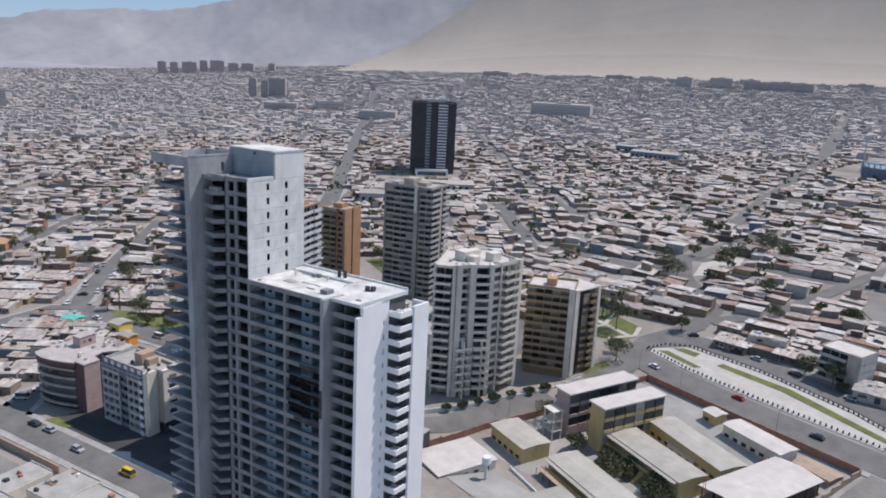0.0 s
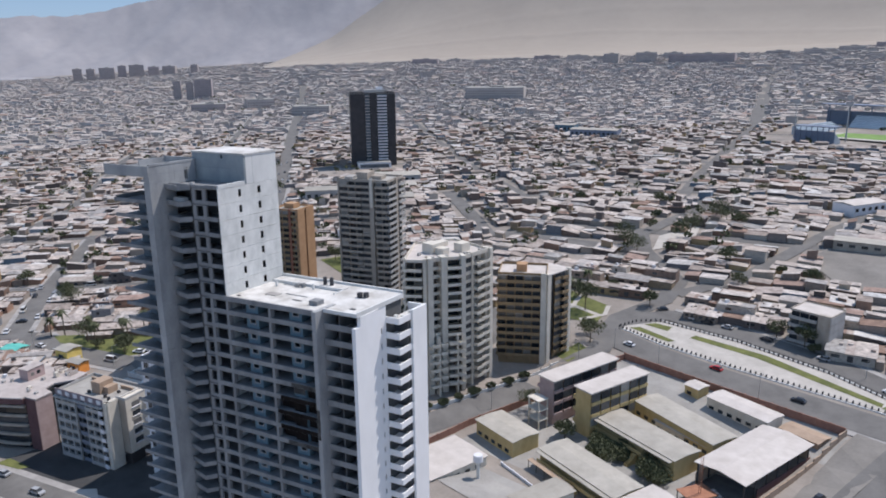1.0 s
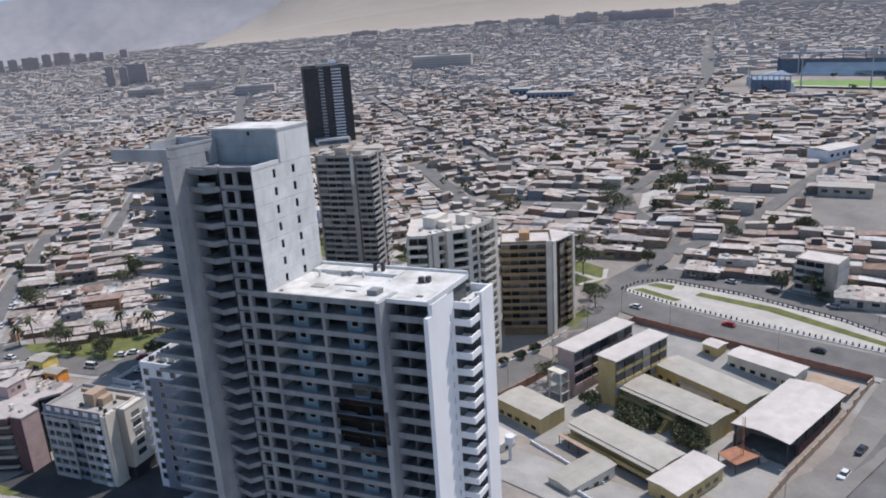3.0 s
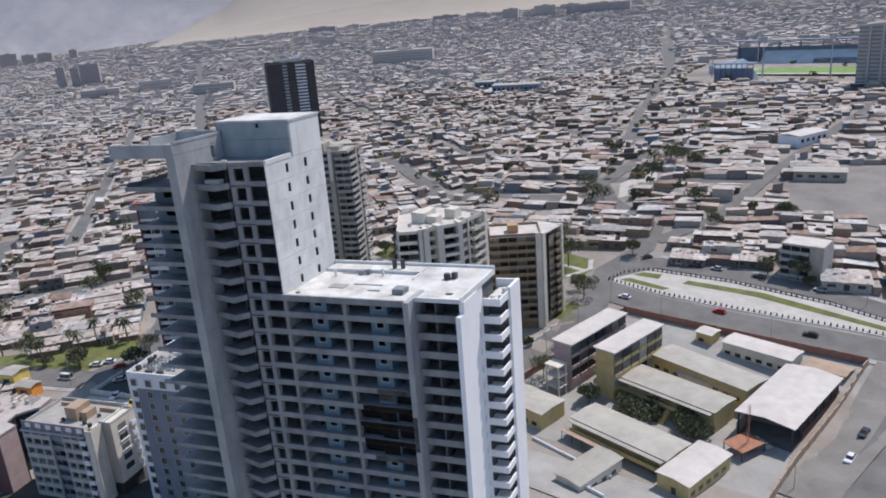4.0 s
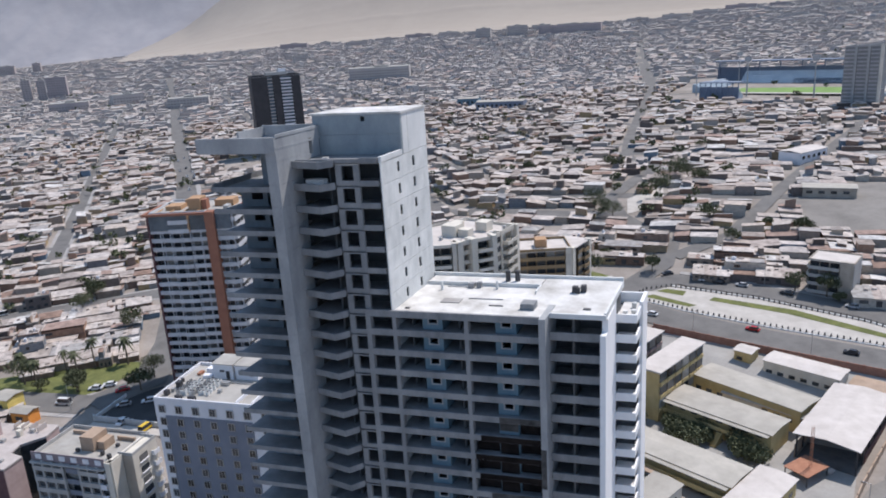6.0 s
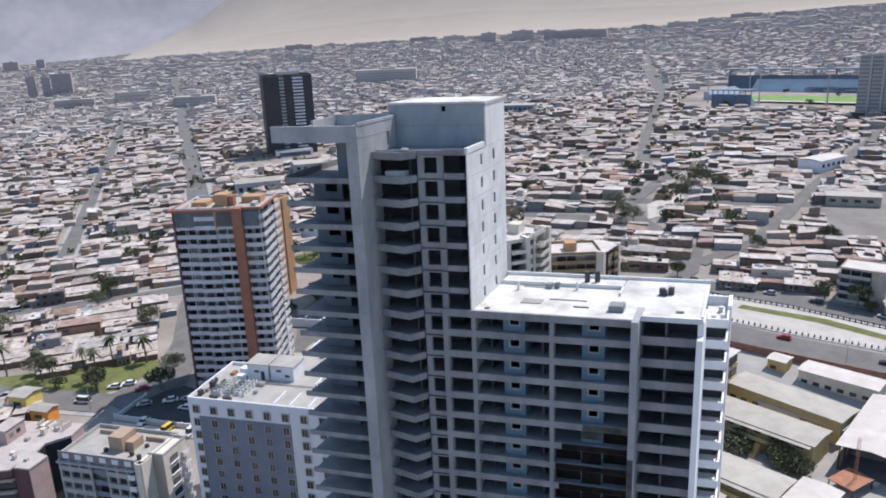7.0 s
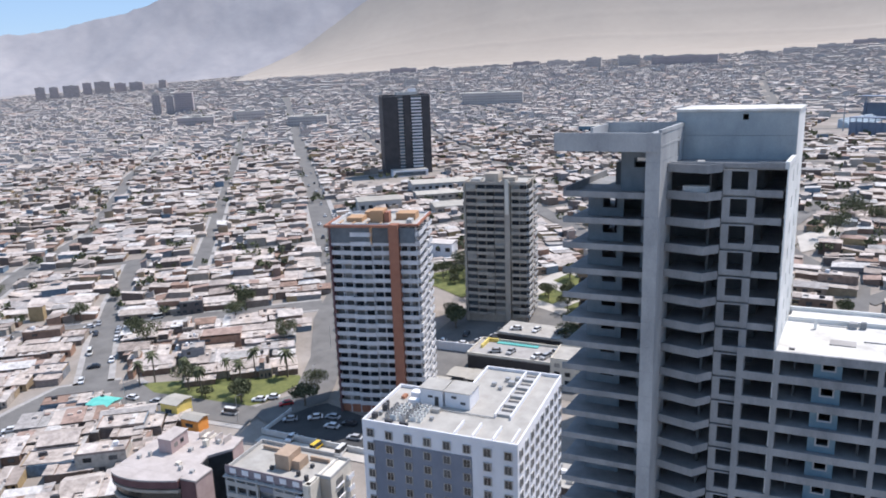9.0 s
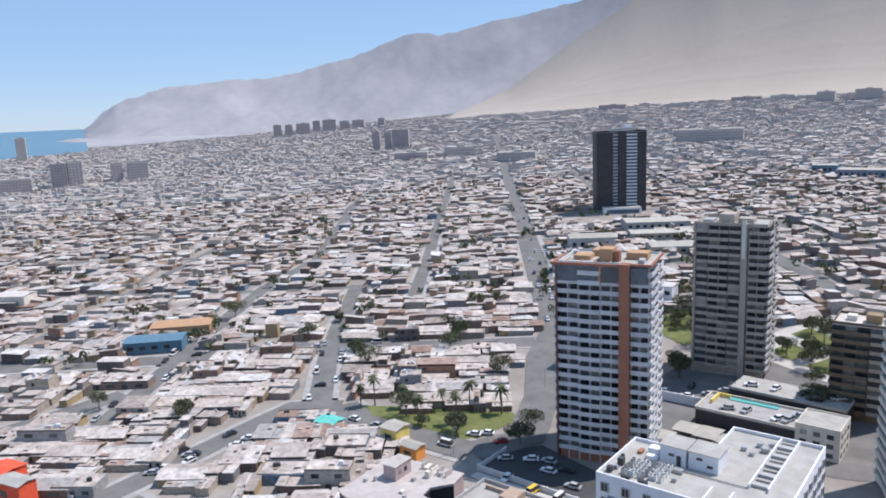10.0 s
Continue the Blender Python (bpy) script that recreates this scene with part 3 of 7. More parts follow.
def stuff_boxes(name, q, label, wall=WALLS, eaves=True):
    """Many joined house blocks, two for each lot, with slightly pitched roofs."""
    n = len(q)
    x, y, a, w, d = q.T
    parts = []
    cut = RNG.uniform(0.35, 0.7, n)
    for which in (0, 1, 2):
        if which == 2:
            k = RNG.random(n) < 0.22
            off, dd, ww = RNG.uniform(-0.3, 0.3, n) * d, d * RNG.uniform(0.15, 0.35, n), w * RNG.uniform(0.3, 0.6, n)
            h = RNG.uniform(3.6, 6.6, n)
        else:
            k = RNG.random(n) < (0.96 if which == 0 else 0.86)
            dd = d * (cut if which == 0 else 1 - cut) * RNG.uniform(0.82, 1.02, n)
            off = d * ((cut - 1) / 2 if which == 0 else cut / 2)
            ww = w * RNG.uniform(0.82, 1.04, n)
            h = np.where(RNG.random(n) < 0.11, RNG.uniform(4.0, 5.4, n), RNG.uniform(2.1, 2.9, n))
        t = a + RNG.normal(0, 0.03, n)
        parts.append(np.stack([x - np.sin(t) * off, y + np.cos(t) * off, t, ww, dd, h, RNG.normal(0, 0.32, n), RNG.normal(0, 0.3, n)], 1)[k])
    b = np.concatenate(parts)
    cx, cy, t, ww, dd, h, s1, s2 = b.T
    n = len(b)
    hip = (RNG.random(n) < np.where(zone_east(cx, cy), 0.30, 0.26)) & (np.minimum(ww, dd) > 3.2) & eaves
    s1, s2 = np.where(hip, 0, s1), np.where(hip, 0, s2)
    z0 = ground_z(cx, cy) - 1.2

    def ring(fx, fy, zz):
        rows = []
        for sx, sy in ((-1, -1), (1, -1), (1, 1), (-1, 1)):
            px, py = sx * fx, sy * fy
            rows.append(np.stack([cx + px * np.cos(t) - py * np.sin(t), cy + px * np.sin(t) + py * np.cos(t), zz + s1 * sx * (zz is not z0) + s2 * sy * (zz is not z0)], 1))
        return rows

    out = 0.3 if eaves else 0.0
    crown = np.where(hip, RNG.uniform(0.7, 1.4, n), 0.1)
    keep_x = np.where(hip, np.where(ww > dd, np.maximum(0.1, 1 - dd / ww), 0.04), 1.0)
    keep_y = np.where(hip, np.where(ww > dd, 0.04, np.maximum(0.1, 1 - ww / dd)), 1.0)
    vs = ring(ww / 2, dd / 2, z0) + ring(ww / 2, dd / 2, z0 + h + 1.2) + ring(ww / 2 + out, dd / 2 + out, z0 + h + 1.22) + ring((ww / 2 + out) * keep_x, (dd / 2 + out) * keep_y, z0 + h + 1.22 + crown)
    v = np.stack(vs, 1).reshape(-1, 3)
    base = (np.arange(n) * 16)[:, None, None]
    quad = [[0, 1, 5, 4], [1, 2, 6, 5], [2, 3, 7, 6], [3, 0, 4, 7], [8, 9, 13, 12], [9, 10, 14, 13], [10, 11, 15, 14], [11, 8, 12, 15], [12, 13, 14, 15]]
    f = (base + np.array(quad)[None]).reshape(-1, 4)
    me = bpy.data.meshes.new(name)
    me.from_pydata(v.tolist(), [], f.tolist())
    me.materials.append(wall)
    me.materials.append(ROOFS)
    me.polygons.foreach_set("material_index", np.tile([0] * 4 + [1] * 5, n).astype(np.int32))
    return tagged(new(name, me), label, "houses", kind="stuff")


NEAR = gather(0, 320, 12.5, 8.5)
stuff_boxes("far_houses", gather(320, 900, 11.5, 7.6), "dense low flat-roofed houses, pale roofs over dark walls")
stuff_boxes("distant_houses", gather(900, 1900, 14, 11), "dense low distant houses, haze put into their wall colours", HOUSE_WALLS_HAZED, False)
stuff_boxes("horizon_houses", gather(1900, 3700, 24, 20), "distant low houses at the foot of the mountains", HOUSE_WALLS_HAZED, False)

# ---------- the unfinished concrete tower ----------
E1, E2 = (math.cos(radians(15.5)), math.sin(radians(15.5))), (math.cos(radians(99)), math.sin(radians(99)))
SHEAR = Matrix(((E1[0], E2[0], 0, 0), (E1[1], E2[1], 0, 0), (0, 0, 1, 0), (0, 0, 0, 1)))
FL = 2.46
TOP = 86.2
tower = thing("unfinished_tower", pose(0, 0, 0), "tall unfinished raw concrete apartment tower with a lower wing", "building")


def tmesh(name, bm, *mats):
    bm.transform(SHEAR)
    return mesh_of(name, bm, *mats)


def tpart(name, bm, material, label="", at=None, parent=None):
    return part(name, tmesh(name, bm, *(material if isinstance(material, (tuple, list)) else (material,))), material, parent or tower, label, at)


def up(z):
    return Matrix.Translation((0, 0, z))


def beam_slab(edges, plate):
    """A floor plate (its outline) with raised edge beams along some of its sides."""
    bm = bmesh.new()
    prism(bm, plate, -0.2, 0.0)
    for x0, x1, y0, y1, lo, hi in edges:
        box(bm, x0, x1, y0, y1, lo, hi)
    return bm


# floors of the high part
left_slab = tmesh("balcony_slab", beam_slab([(-18.8, -11.22, -2.75, -2.53, -0.16, 0.38)], [(-18.8, -2.73), (-11.22, -2.73), (-11.22, 10), (-18.6, 10)]), CONCRETE)
mid_bm = beam_slab([(-2.53, -0.36, 0.03, 0.26, -0.12, 0.5)], [(-9.93, -0.7), (-6.4, -1.6), (-5.3, -0.3), (-5.3, 0.32), (-0.36, 0.32), (-0.36, 11.8), (-9.93, 11.8)])
for (ax, ay), (bx, by) in (((-9.93, -0.7), (-6.4, -1.6)), ((-6.4, -1.6), (-5.3, -0.3))):
    prism(mid_bm, [(ax, ay - 0.02), (bx, by - 0.02), (bx - 0.03, by + 0.2), (ax, ay + 0.2)], -0.4, 0.37)
mid_slab = tmesh("floor_slab", mid_bm, CONCRETE)
infill = tmesh("infill_wall", holed(bmesh.new(), (-17.4, -16.0, -14.65, -14.05, -12.4, -11.22), (0, 0.8, 1.9, 2.0, 2.26), [(-16.0, -14.65, 0.8, 1.9), (-14.05, -12.4, 0, 2.0)], 0.3, 0.5), INFILL)
inner_wall = tmesh("inner_wall", boxes((-17.4, -17.2, 0.51, 6.5, 0, 2.26)), INFILL)
win_wall = tmesh("window_wall", holed(bmesh.new(), (-5.28, -4.62, -3.2, -2.55), (0, 0.5, 2.12, 2.26), [(-4.62, -3.2, 0.5, 2.12)], 0.0, 0.3), CONCRETE)
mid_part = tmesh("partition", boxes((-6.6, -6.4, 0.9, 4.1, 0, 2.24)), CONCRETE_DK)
SLOT = Matrix(((0, -1, 0, 0), (1, 0, 0, 0), (0, 0, 1, 0), (0, 0, 0, 1)))
side_bm = holed(bmesh.new(), (0, 3.95, 4.55, 7.9, 8.55, 12.2), (0, 0.7, 1.85, 2.43), [(3.95, 4.55, 0.7, 1.85), (7.9, 8.55, 0.7, 1.85)], 0.0, 0.12)
side_bm.transform(SLOT)
side_wall = tmesh("side_wall_panel", side_bm, CONCRETE_SUNLIT)
for k in range(0, 35):
    z = TOP - FL * k
    if k >= 1:
        part("balcony_slab", left_slab, None, tower, at=up(z))
        if k >= 2:
            part("infill_wall", infill, None, tower, at=up(z))
            part("inner_wall", inner_wall, None, tower, at=up(z))
        part("window_wall", win_wall, None, tower, at=up(z))
        part("partition", mid_part, None, tower, at=up(z))
        part("side_wall_panel", side_wall, None, tower, at=up(z + 0.015))
    part("floor_slab", mid_slab, None, tower, at=up(z))
fin_lift = tmesh("fin_lift", boxes((-11.2, -9.95, -3.3, 1.3, 0, FL - 0.03)), FIN_CONCRETE)
for k in range(36):
    part("fin_lift", fin_lift, None, tower, at=up(89.4 - FL * (k + 1)))
tpart("fin_core", boxes((-11.17, -9.98, -3.27, 1.27, 0, 89.3)), CONCRETE)
for r in ((-11.2, -9.95, 1.31, 3.1, 86.25, 89.4), (-11.2, -9.95, 3.8, 5.3, 86.25, 89.4), (-11.19, -9.96, 3.1, 3.8, 86.25, 86.7), (-11.19, -9.96, 3.1, 3.8, 88.5, 89.4)):
    tpart("upper_fin", boxes(r), FIN_CONCRETE)
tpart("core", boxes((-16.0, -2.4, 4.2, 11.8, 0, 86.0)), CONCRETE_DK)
tpart("back_wall", boxes((-16.4, -0.4, 11.9, 12.2, 0, 86.1)), CONCRETE)
tpart("roof_parapet", boxes((-9.9, -0.36, -0.06, 0.2, 86.22, 86.62)), CONCRETE)
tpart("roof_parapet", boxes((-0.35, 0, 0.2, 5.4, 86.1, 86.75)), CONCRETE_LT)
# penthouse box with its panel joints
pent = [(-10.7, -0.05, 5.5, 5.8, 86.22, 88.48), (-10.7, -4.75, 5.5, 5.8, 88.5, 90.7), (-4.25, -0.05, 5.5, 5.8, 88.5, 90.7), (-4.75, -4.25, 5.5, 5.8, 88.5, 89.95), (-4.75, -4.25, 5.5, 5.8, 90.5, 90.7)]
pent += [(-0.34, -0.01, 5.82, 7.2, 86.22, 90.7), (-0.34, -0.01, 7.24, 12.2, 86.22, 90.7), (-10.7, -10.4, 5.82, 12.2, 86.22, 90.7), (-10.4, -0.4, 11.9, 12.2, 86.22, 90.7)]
# Front panels: blue shade and staining put into the colour; others toned sunlit.
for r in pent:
    tpart("penthouse_panel", boxes(r), BLUE_SHADE_CONCRETE if r[3] == 5.8 else CONCRETE_LT)
tpart("penthouse_roof", boxes((-10.85, 0.1, 5.4, 12.35, 90.72, 90.95)), ROOF_WHITE)
tpart("canopy", boxes((-19.4, -9.93, -3.4, 6.3, 88.2, 88.42), (-19.4, -9.93, -3.45, -3.15, 87.85, 89.5), (-19.4, -19.1, -3.15, 6.3, 88.42, 88.8), (-10.2, -9.91, -3.15, 5.4, 89.42, 89.75), (-17.6, -10.25, 6.0, 6.3, 88.42, 89.75), (-17.6, -17.35, 1.2, 6.0, 88.42, 89.6)),
      FIN_CONCRETE, "cantilevered concrete roof tray")
tpart("canopy_wall", boxes((-14.4, -14.1, 0.4, 4.8, 83.76, 88.28), (-14.1, -13.2, 0.4, 0.7, 83.76, 88.28), (-11.6, -11.22, 0.4, 0.7, 83.76, 88.28), (-13.2, -11.6, 0.4, 0.7, 86.9, 88.28), (-13.2, -11.6, 0.4, 0.7, 83.76, 86.0)), INFILL)
tpart("terrace_wall", boxes((-18.8, -18.65, -2.5, 10.0, 83.76, 84.4)), CONCRETE)

# lower wing
WTOP = 67.2
FB = -0.3
wing_slab = tmesh("floor_slab", beam_slab([(-3.2, 16.5, FB, 0.0, -0.62, 0.12)], [(-3.2, FB + 0.02), (16.5, FB + 0.02), (16.5, 12.1), (0.02, 12.1), (0.02, 0.0), (-3.2, 0.0)]), CONCRETE)
right_slab = tmesh("loggia_slab", beam_slab([(17.25, 22.68, 1.1, 1.32, -0.2, 0.7)], [(17.25, 1.12), (22.68, 1.12), (22.68, 12.1), (17.25, 12.1)]), CONCRETE)
panel_rows, trim_rows = [], []
for x0 in (0.45, 8.75):
    p0, p1 = x0 + 2.75, x0 + 5.05
    panel_rows.append(tmesh("window_panel", boxes((p0, p0 + 0.75, 0.55, 0.7, 0, 1.84), (p1 - 0.6, p1, 0.55, 0.7, 0, 1.84), (p0 + 0.75, p1 - 0.6, 0.55, 0.7, 0, 0.8), (p0 + 0.75, p1 - 0.6, 0.55, 0.7, 1.5, 1.84),
                                                  (p0, p0 + 0.15, 0.7, 4.5, 0, 2.2), (p1 - 0.15, p1, 0.7, 4.5, 0, 2.2)), BLUE_BOARD))
    q0, q1 = p0 + 0.75, p1 - 0.6
    trim_rows.append(tmesh("window_trim", boxes((q0 - 0.14, q0, 0.48, 0.55, 0.66, 1.64), (q1, q1 + 0.14, 0.48, 0.55, 0.66, 1.64), (q0, q1, 0.48, 0.55, 0.66, 0.8), (q0, q1, 0.48, 0.55, 1.5, 1.64)), FIN_CONCRETE))
col_meshes = [tmesh("column", boxes(r), CONCRETE) for r in ((0.0, 0.45, FB + 0.02, 0.5, 0.12, 1.84), (8.3, 8.75, FB + 0.02, 0.5, 0.12, 1.84), (-3.18, -2.6, FB + 0.02, -0.01, 0.12, 1.84))]
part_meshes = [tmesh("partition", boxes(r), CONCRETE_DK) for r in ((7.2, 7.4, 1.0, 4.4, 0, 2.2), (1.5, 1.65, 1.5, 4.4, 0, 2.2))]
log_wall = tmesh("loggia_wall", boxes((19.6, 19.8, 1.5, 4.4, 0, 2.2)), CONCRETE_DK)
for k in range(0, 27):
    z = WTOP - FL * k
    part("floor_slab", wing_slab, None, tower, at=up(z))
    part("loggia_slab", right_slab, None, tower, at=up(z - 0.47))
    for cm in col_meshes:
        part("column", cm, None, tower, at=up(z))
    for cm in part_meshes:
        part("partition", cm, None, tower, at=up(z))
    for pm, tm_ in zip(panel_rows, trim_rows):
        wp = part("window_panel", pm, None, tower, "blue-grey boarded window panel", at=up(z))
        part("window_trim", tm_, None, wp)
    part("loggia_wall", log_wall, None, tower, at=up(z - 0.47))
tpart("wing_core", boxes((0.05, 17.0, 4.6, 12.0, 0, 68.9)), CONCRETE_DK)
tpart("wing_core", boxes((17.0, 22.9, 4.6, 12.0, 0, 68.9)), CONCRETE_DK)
tpart("wing_roof", boxes((0.02, 17.2, 0.02, 12.0, 69.15, 69.4), (17.2, 22.95, 1.02, 12.0, 69.15, 69.4)), ROOF_WHITE, "white coated flat roof")
tpart("raised_roof", boxes((0.3, 14.1, 9.76, 11.99, 69.41, 69.8)), ROOF_WHITE)
bm = bmesh.new()
lo_, hi_ = [[bm.verts.new((x, y, z)) for x in (14.21, 22.94)] for y, z in ((3.5, 69.405), (11.99, 69.405))]
up_ = [bm.verts.new((x, 11.99, 69.85)) for x in (14.21, 22.94)]
for f_ in ((lo_[0], lo_[1], up_[1], up_[0]), (hi_[1], hi_[0], up_[0], up_[1]), (lo_[1], hi_[1], up_[1]), (hi_[0], lo_[0], up_[0]), (lo_[0], hi_[0], hi_[1], lo_[1])):
    bm.faces.new(f_)
tpart("sloping_roof", bm, ROOF_WHITE)
tpart("front_parapet", boxes((-3.2, 16.5, FB, 0.0, 68.8, 69.6)), CONCRETE)
for r in ((17.25, 23.2, 1.0, 1.25, 69.1, 69.65), (0.02, 23.2, 12.0, 12.25, 69.0, 70.2), (22.95, 23.2, 1.3, 12.0, 69.1, 69.8), (0.1, 14.0, 9.6, 9.75, 69.4, 69.85), (14.0, 14.2, 7.4, 9.75, 69.4, 69.8)):
    tpart("wing_parapet", boxes(r), CONCRETE_LT)
tpart("wing_fin", boxes((16.52, 17.22, -0.55, 4.0, 0, 69.5)), FIN_CONCRETE)
tpart("end_wall", boxes((22.7, 23.3, 0.4, 1.6, 0, 67.6), (22.7, 23.3, 1.6, 5.8, 0, 69.08)), WHITE, "smooth bright white end wall")
# end bay: balconies round a corner, then a second white wall
tpart("end_wall", boxes((25.2, 25.6, 11.0, 14.7, 0, 67.7), (22.4, 25.2, 14.4, 14.7, 0, 67.6)), WHITE, "smooth bright white end wall")
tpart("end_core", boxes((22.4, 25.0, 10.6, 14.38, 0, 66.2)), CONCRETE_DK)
tpart("end_roof", boxes((23.0, 25.18, 8.02, 14.38, 66.46, 66.52)), ROOF_WHITE)
stair_bm = boxes((22.9, 23.1, 5.8, 6.5, 0, 2.46), (22.9, 23.1, 6.85, 7.8, 0, 2.46), (22.9, 23.1, 6.5, 6.85, 0, 0.8), (22.9, 23.1, 6.5, 6.85, 1.8, 2.46))
stair_wall = tmesh("slot_window_wall", stair_bm, WHITE)
balc = tmesh("end_balcony", boxes((22.6, 25.4, 7.8, 11.0, -0.2, 0.0), (25.2, 25.4, 8.0, 11.0, 0.0, 0.8), (23.1, 25.4, 7.8, 8.0, 0.0, 0.8)), WHITE)
for k in range(0, 27):
    z = 66.45 - FL * k
    if k:
        part("slot_window_wall", stair_wall, None, tower, at=up(z))
    part("end_balcony", balc, None, tower, "white balcony with solid upstand", at=up(z))
tpart("slot_window_wall", boxes((22.9, 23.1, 5.8, 7.8, 66.46, 69.1)), WHITE)
for x, y in ((23.6, 9.0), (24.5, 9.4), (24.2, 11.8)):
    tpart("roof_unit", boxes((x, x + 0.5, y, y + 0.5, 66.53, 67.2)), CONCRETE_LT)
# soot from a fire on one bay of the wing
soot = [(8.78, 11.45, 0.9, 1.0, 46.0, 53.9), (11.6, 13.7, 0.4, 0.5, 47.5, 54.9), (13.85, 16.45, 0.9, 1.0, 45.9, 56.2)]
for r in soot:
    tpart("scorched_infill", boxes(r), SOOT, "soot-black burnt infill of one bay")
for k, (a0, a1) in {4: (11.8, 16.5), 5: (9.6, 16.5), 6: (8.9, 16.5), 7: (9.3, 16.5), 8: (10.6, 16.5)}.items():
    z = WTOP - FL * k
    tpart("scorched_beam", boxes((a0, a1, FB - 0.012, FB - 0.004, z - 0.6, z + 0.1)), SOOT_THIN if k in (4, 8) else SOOT)
tpart("scorched_beam", boxes((16.5, 17.1, -0.562, -0.554, 49.0, 54.0)), SOOT_THIN)
tpart("scorched_infill", boxes((11.6, 13.7, 0.4, 0.5, 55.4, 57.2)), SOOT_THIN)
# clutter on the roofs
for a, b, h, r in ((9.9, 10.6, 1.7, 0.3), (11.0, 10.8, 1.7, 0.3)):
    bm = bmesh.new()
    tube(bm, a, b, 69.4, 69.4 + h, r)
    tpart("vent_pipe", bm, DARK_METAL)
for a, b, w, h, m in ((18.2, 7.6, 0.6, 1.0, DARK_METAL), (19.1, 7.9, 0.6, 1.05, DARK_METAL), (18.7, 7.5, 0.35, 0.9, DARK_METAL), (5.6, 8.6, 0.7, 0.6, CONCRETE), (6.6, 8.8, 0.5, 0.7, CONCRETE), (13.8, 2.2, 1.5, 0.7, CONCRETE), (2.6, 7.6, 0.25, 1.1, CONCRETE_LT), (9.0, 8.6, 0.25, 1.0, CONCRETE_LT)):
    tpart("roof_block", boxes((a, a + w, b, b + w, 69.41, 69.4 + h)), m)
for a, b, w, d, m in ((7.0, 5.0, 4.0, 0.15, CONCRETE), (1.0, 1.0, 0.5, 0.4, DARK_METAL), (4.2, 3.4, 2.2, 1.4, PAVING), (20.4, 3.0, 0.8, 0.5, CONCRETE_DK), (10.0, 3.0, 1.6, 0.2, CONCRETE_DK), (3.0, 8.9, 3.0, 0.2, STEEL)):
    tpart("loose_board", boxes((a, a + w, b, b + d, 69.41, 69.5)), m)
for a, b, w in ((-1.3, 0.5, 0.5), (-8.0, 2.2, 0.4), (-2.0, 0.6, 0.4)):
    tpart("cement_bag", boxes((a, a + w * 1.6, b, b + w, 86.22, 86.22 + w * 0.6)), ROOF_WHITE, "pile of pale sacks")
tpart("loose_board", boxes((-8.6, -6.4, -0.5, 0.3, 83.76, 84.5)), ROOF_WHITE, "pile of pale boards")

# ---------- apartment blocks ----------


def sides(w, d):
    return {"front": pose(0, 0, 0), "right": pose(w, 0, 0, 0, 0, 90), "left": pose(0, d, 0, 0, 0, -90), "back": pose(w, d, 0, 0, 0, 180)}


def facade(th_, sm, bays, floors, fh, base, h, inset=1.0, pane=PANE, parapet=0.8, top_wall=0.95):
    """The bays (x0, x1, kind, material, out) of one side; kinds: balcony (solid front), rail, window, band, pier, blank."""
    for x0, x1, kind, mt, out in bays:
        if kind in ("pier", "blank"):
            part("pier" if kind == "pier" else "blank_wall", boxes((x0, x1, -out, inset - 0.02, -3, h + (parapet if kind == "pier" else -0.3))), mt, th_, at=sm)
            continue
        made = {}
        if kind in ("balcony", "rail"):
            made["balcony"] = mesh_of("balcony", boxes((x0, x1, -out, inset - 0.05, -0.2, 0.0), (x0, x1, -out, -out + 0.15, 0.0, top_wall), (x0, x0 + 0.12, -out + 0.15, 0.2, 0.0, top_wall), (x1 - 0.12, x1, -out + 0.15, 0.2, 0.0, top_wall)), mt)
            n = max(1, round((x1 - x0) / 3.1))
            g = (x1 - x0) / n
            for i in range(n):
                made["window" + " " * i] = mesh_of("window", boxes((x0 + g * i + 0.2, x0 + g * (i + 1) - 0.2, inset - 0.09, inset - 0.03, 0.1, fh - 0.5)), pane)
        elif kind == "window":
            made["window"] = mesh_of("window", boxes((x0, x1, -0.02, 0.03, 0.85, fh - 0.55)), pane)
            made["wall_panel"] = mesh_of("wall_panel", boxes((x0 - 0.6, x1 + 0.6, 0.0, 0.2, 0.0, 0.83), (x0 - 0.6, x1 + 0.6, 0.0, 0.2, fh - 0.53, fh - 0.23), (x0 - 0.6, x0 - 0.02, 0.0, 0.2, 0.83, fh - 0.53), (x1 + 0.02, x1 + 0.6, 0.0, 0.2, 0.83, fh - 0.53)), mt)
        elif kind == "band":
            made["window"] = mesh_of("window", boxes((x0, x1, 0.12, 0.2, 0.9, fh - 0.3)), pane)
            made["wall_panel"] = mesh_of("wall_panel", boxes((x0, x1, -out, 0.25, -0.15, 0.88)), mt)
        for k in range(floors):
            for nm, me in made.items():
                part(nm.strip(), me, None, th_, at=sm @ up(base + k * fh + 0.004))


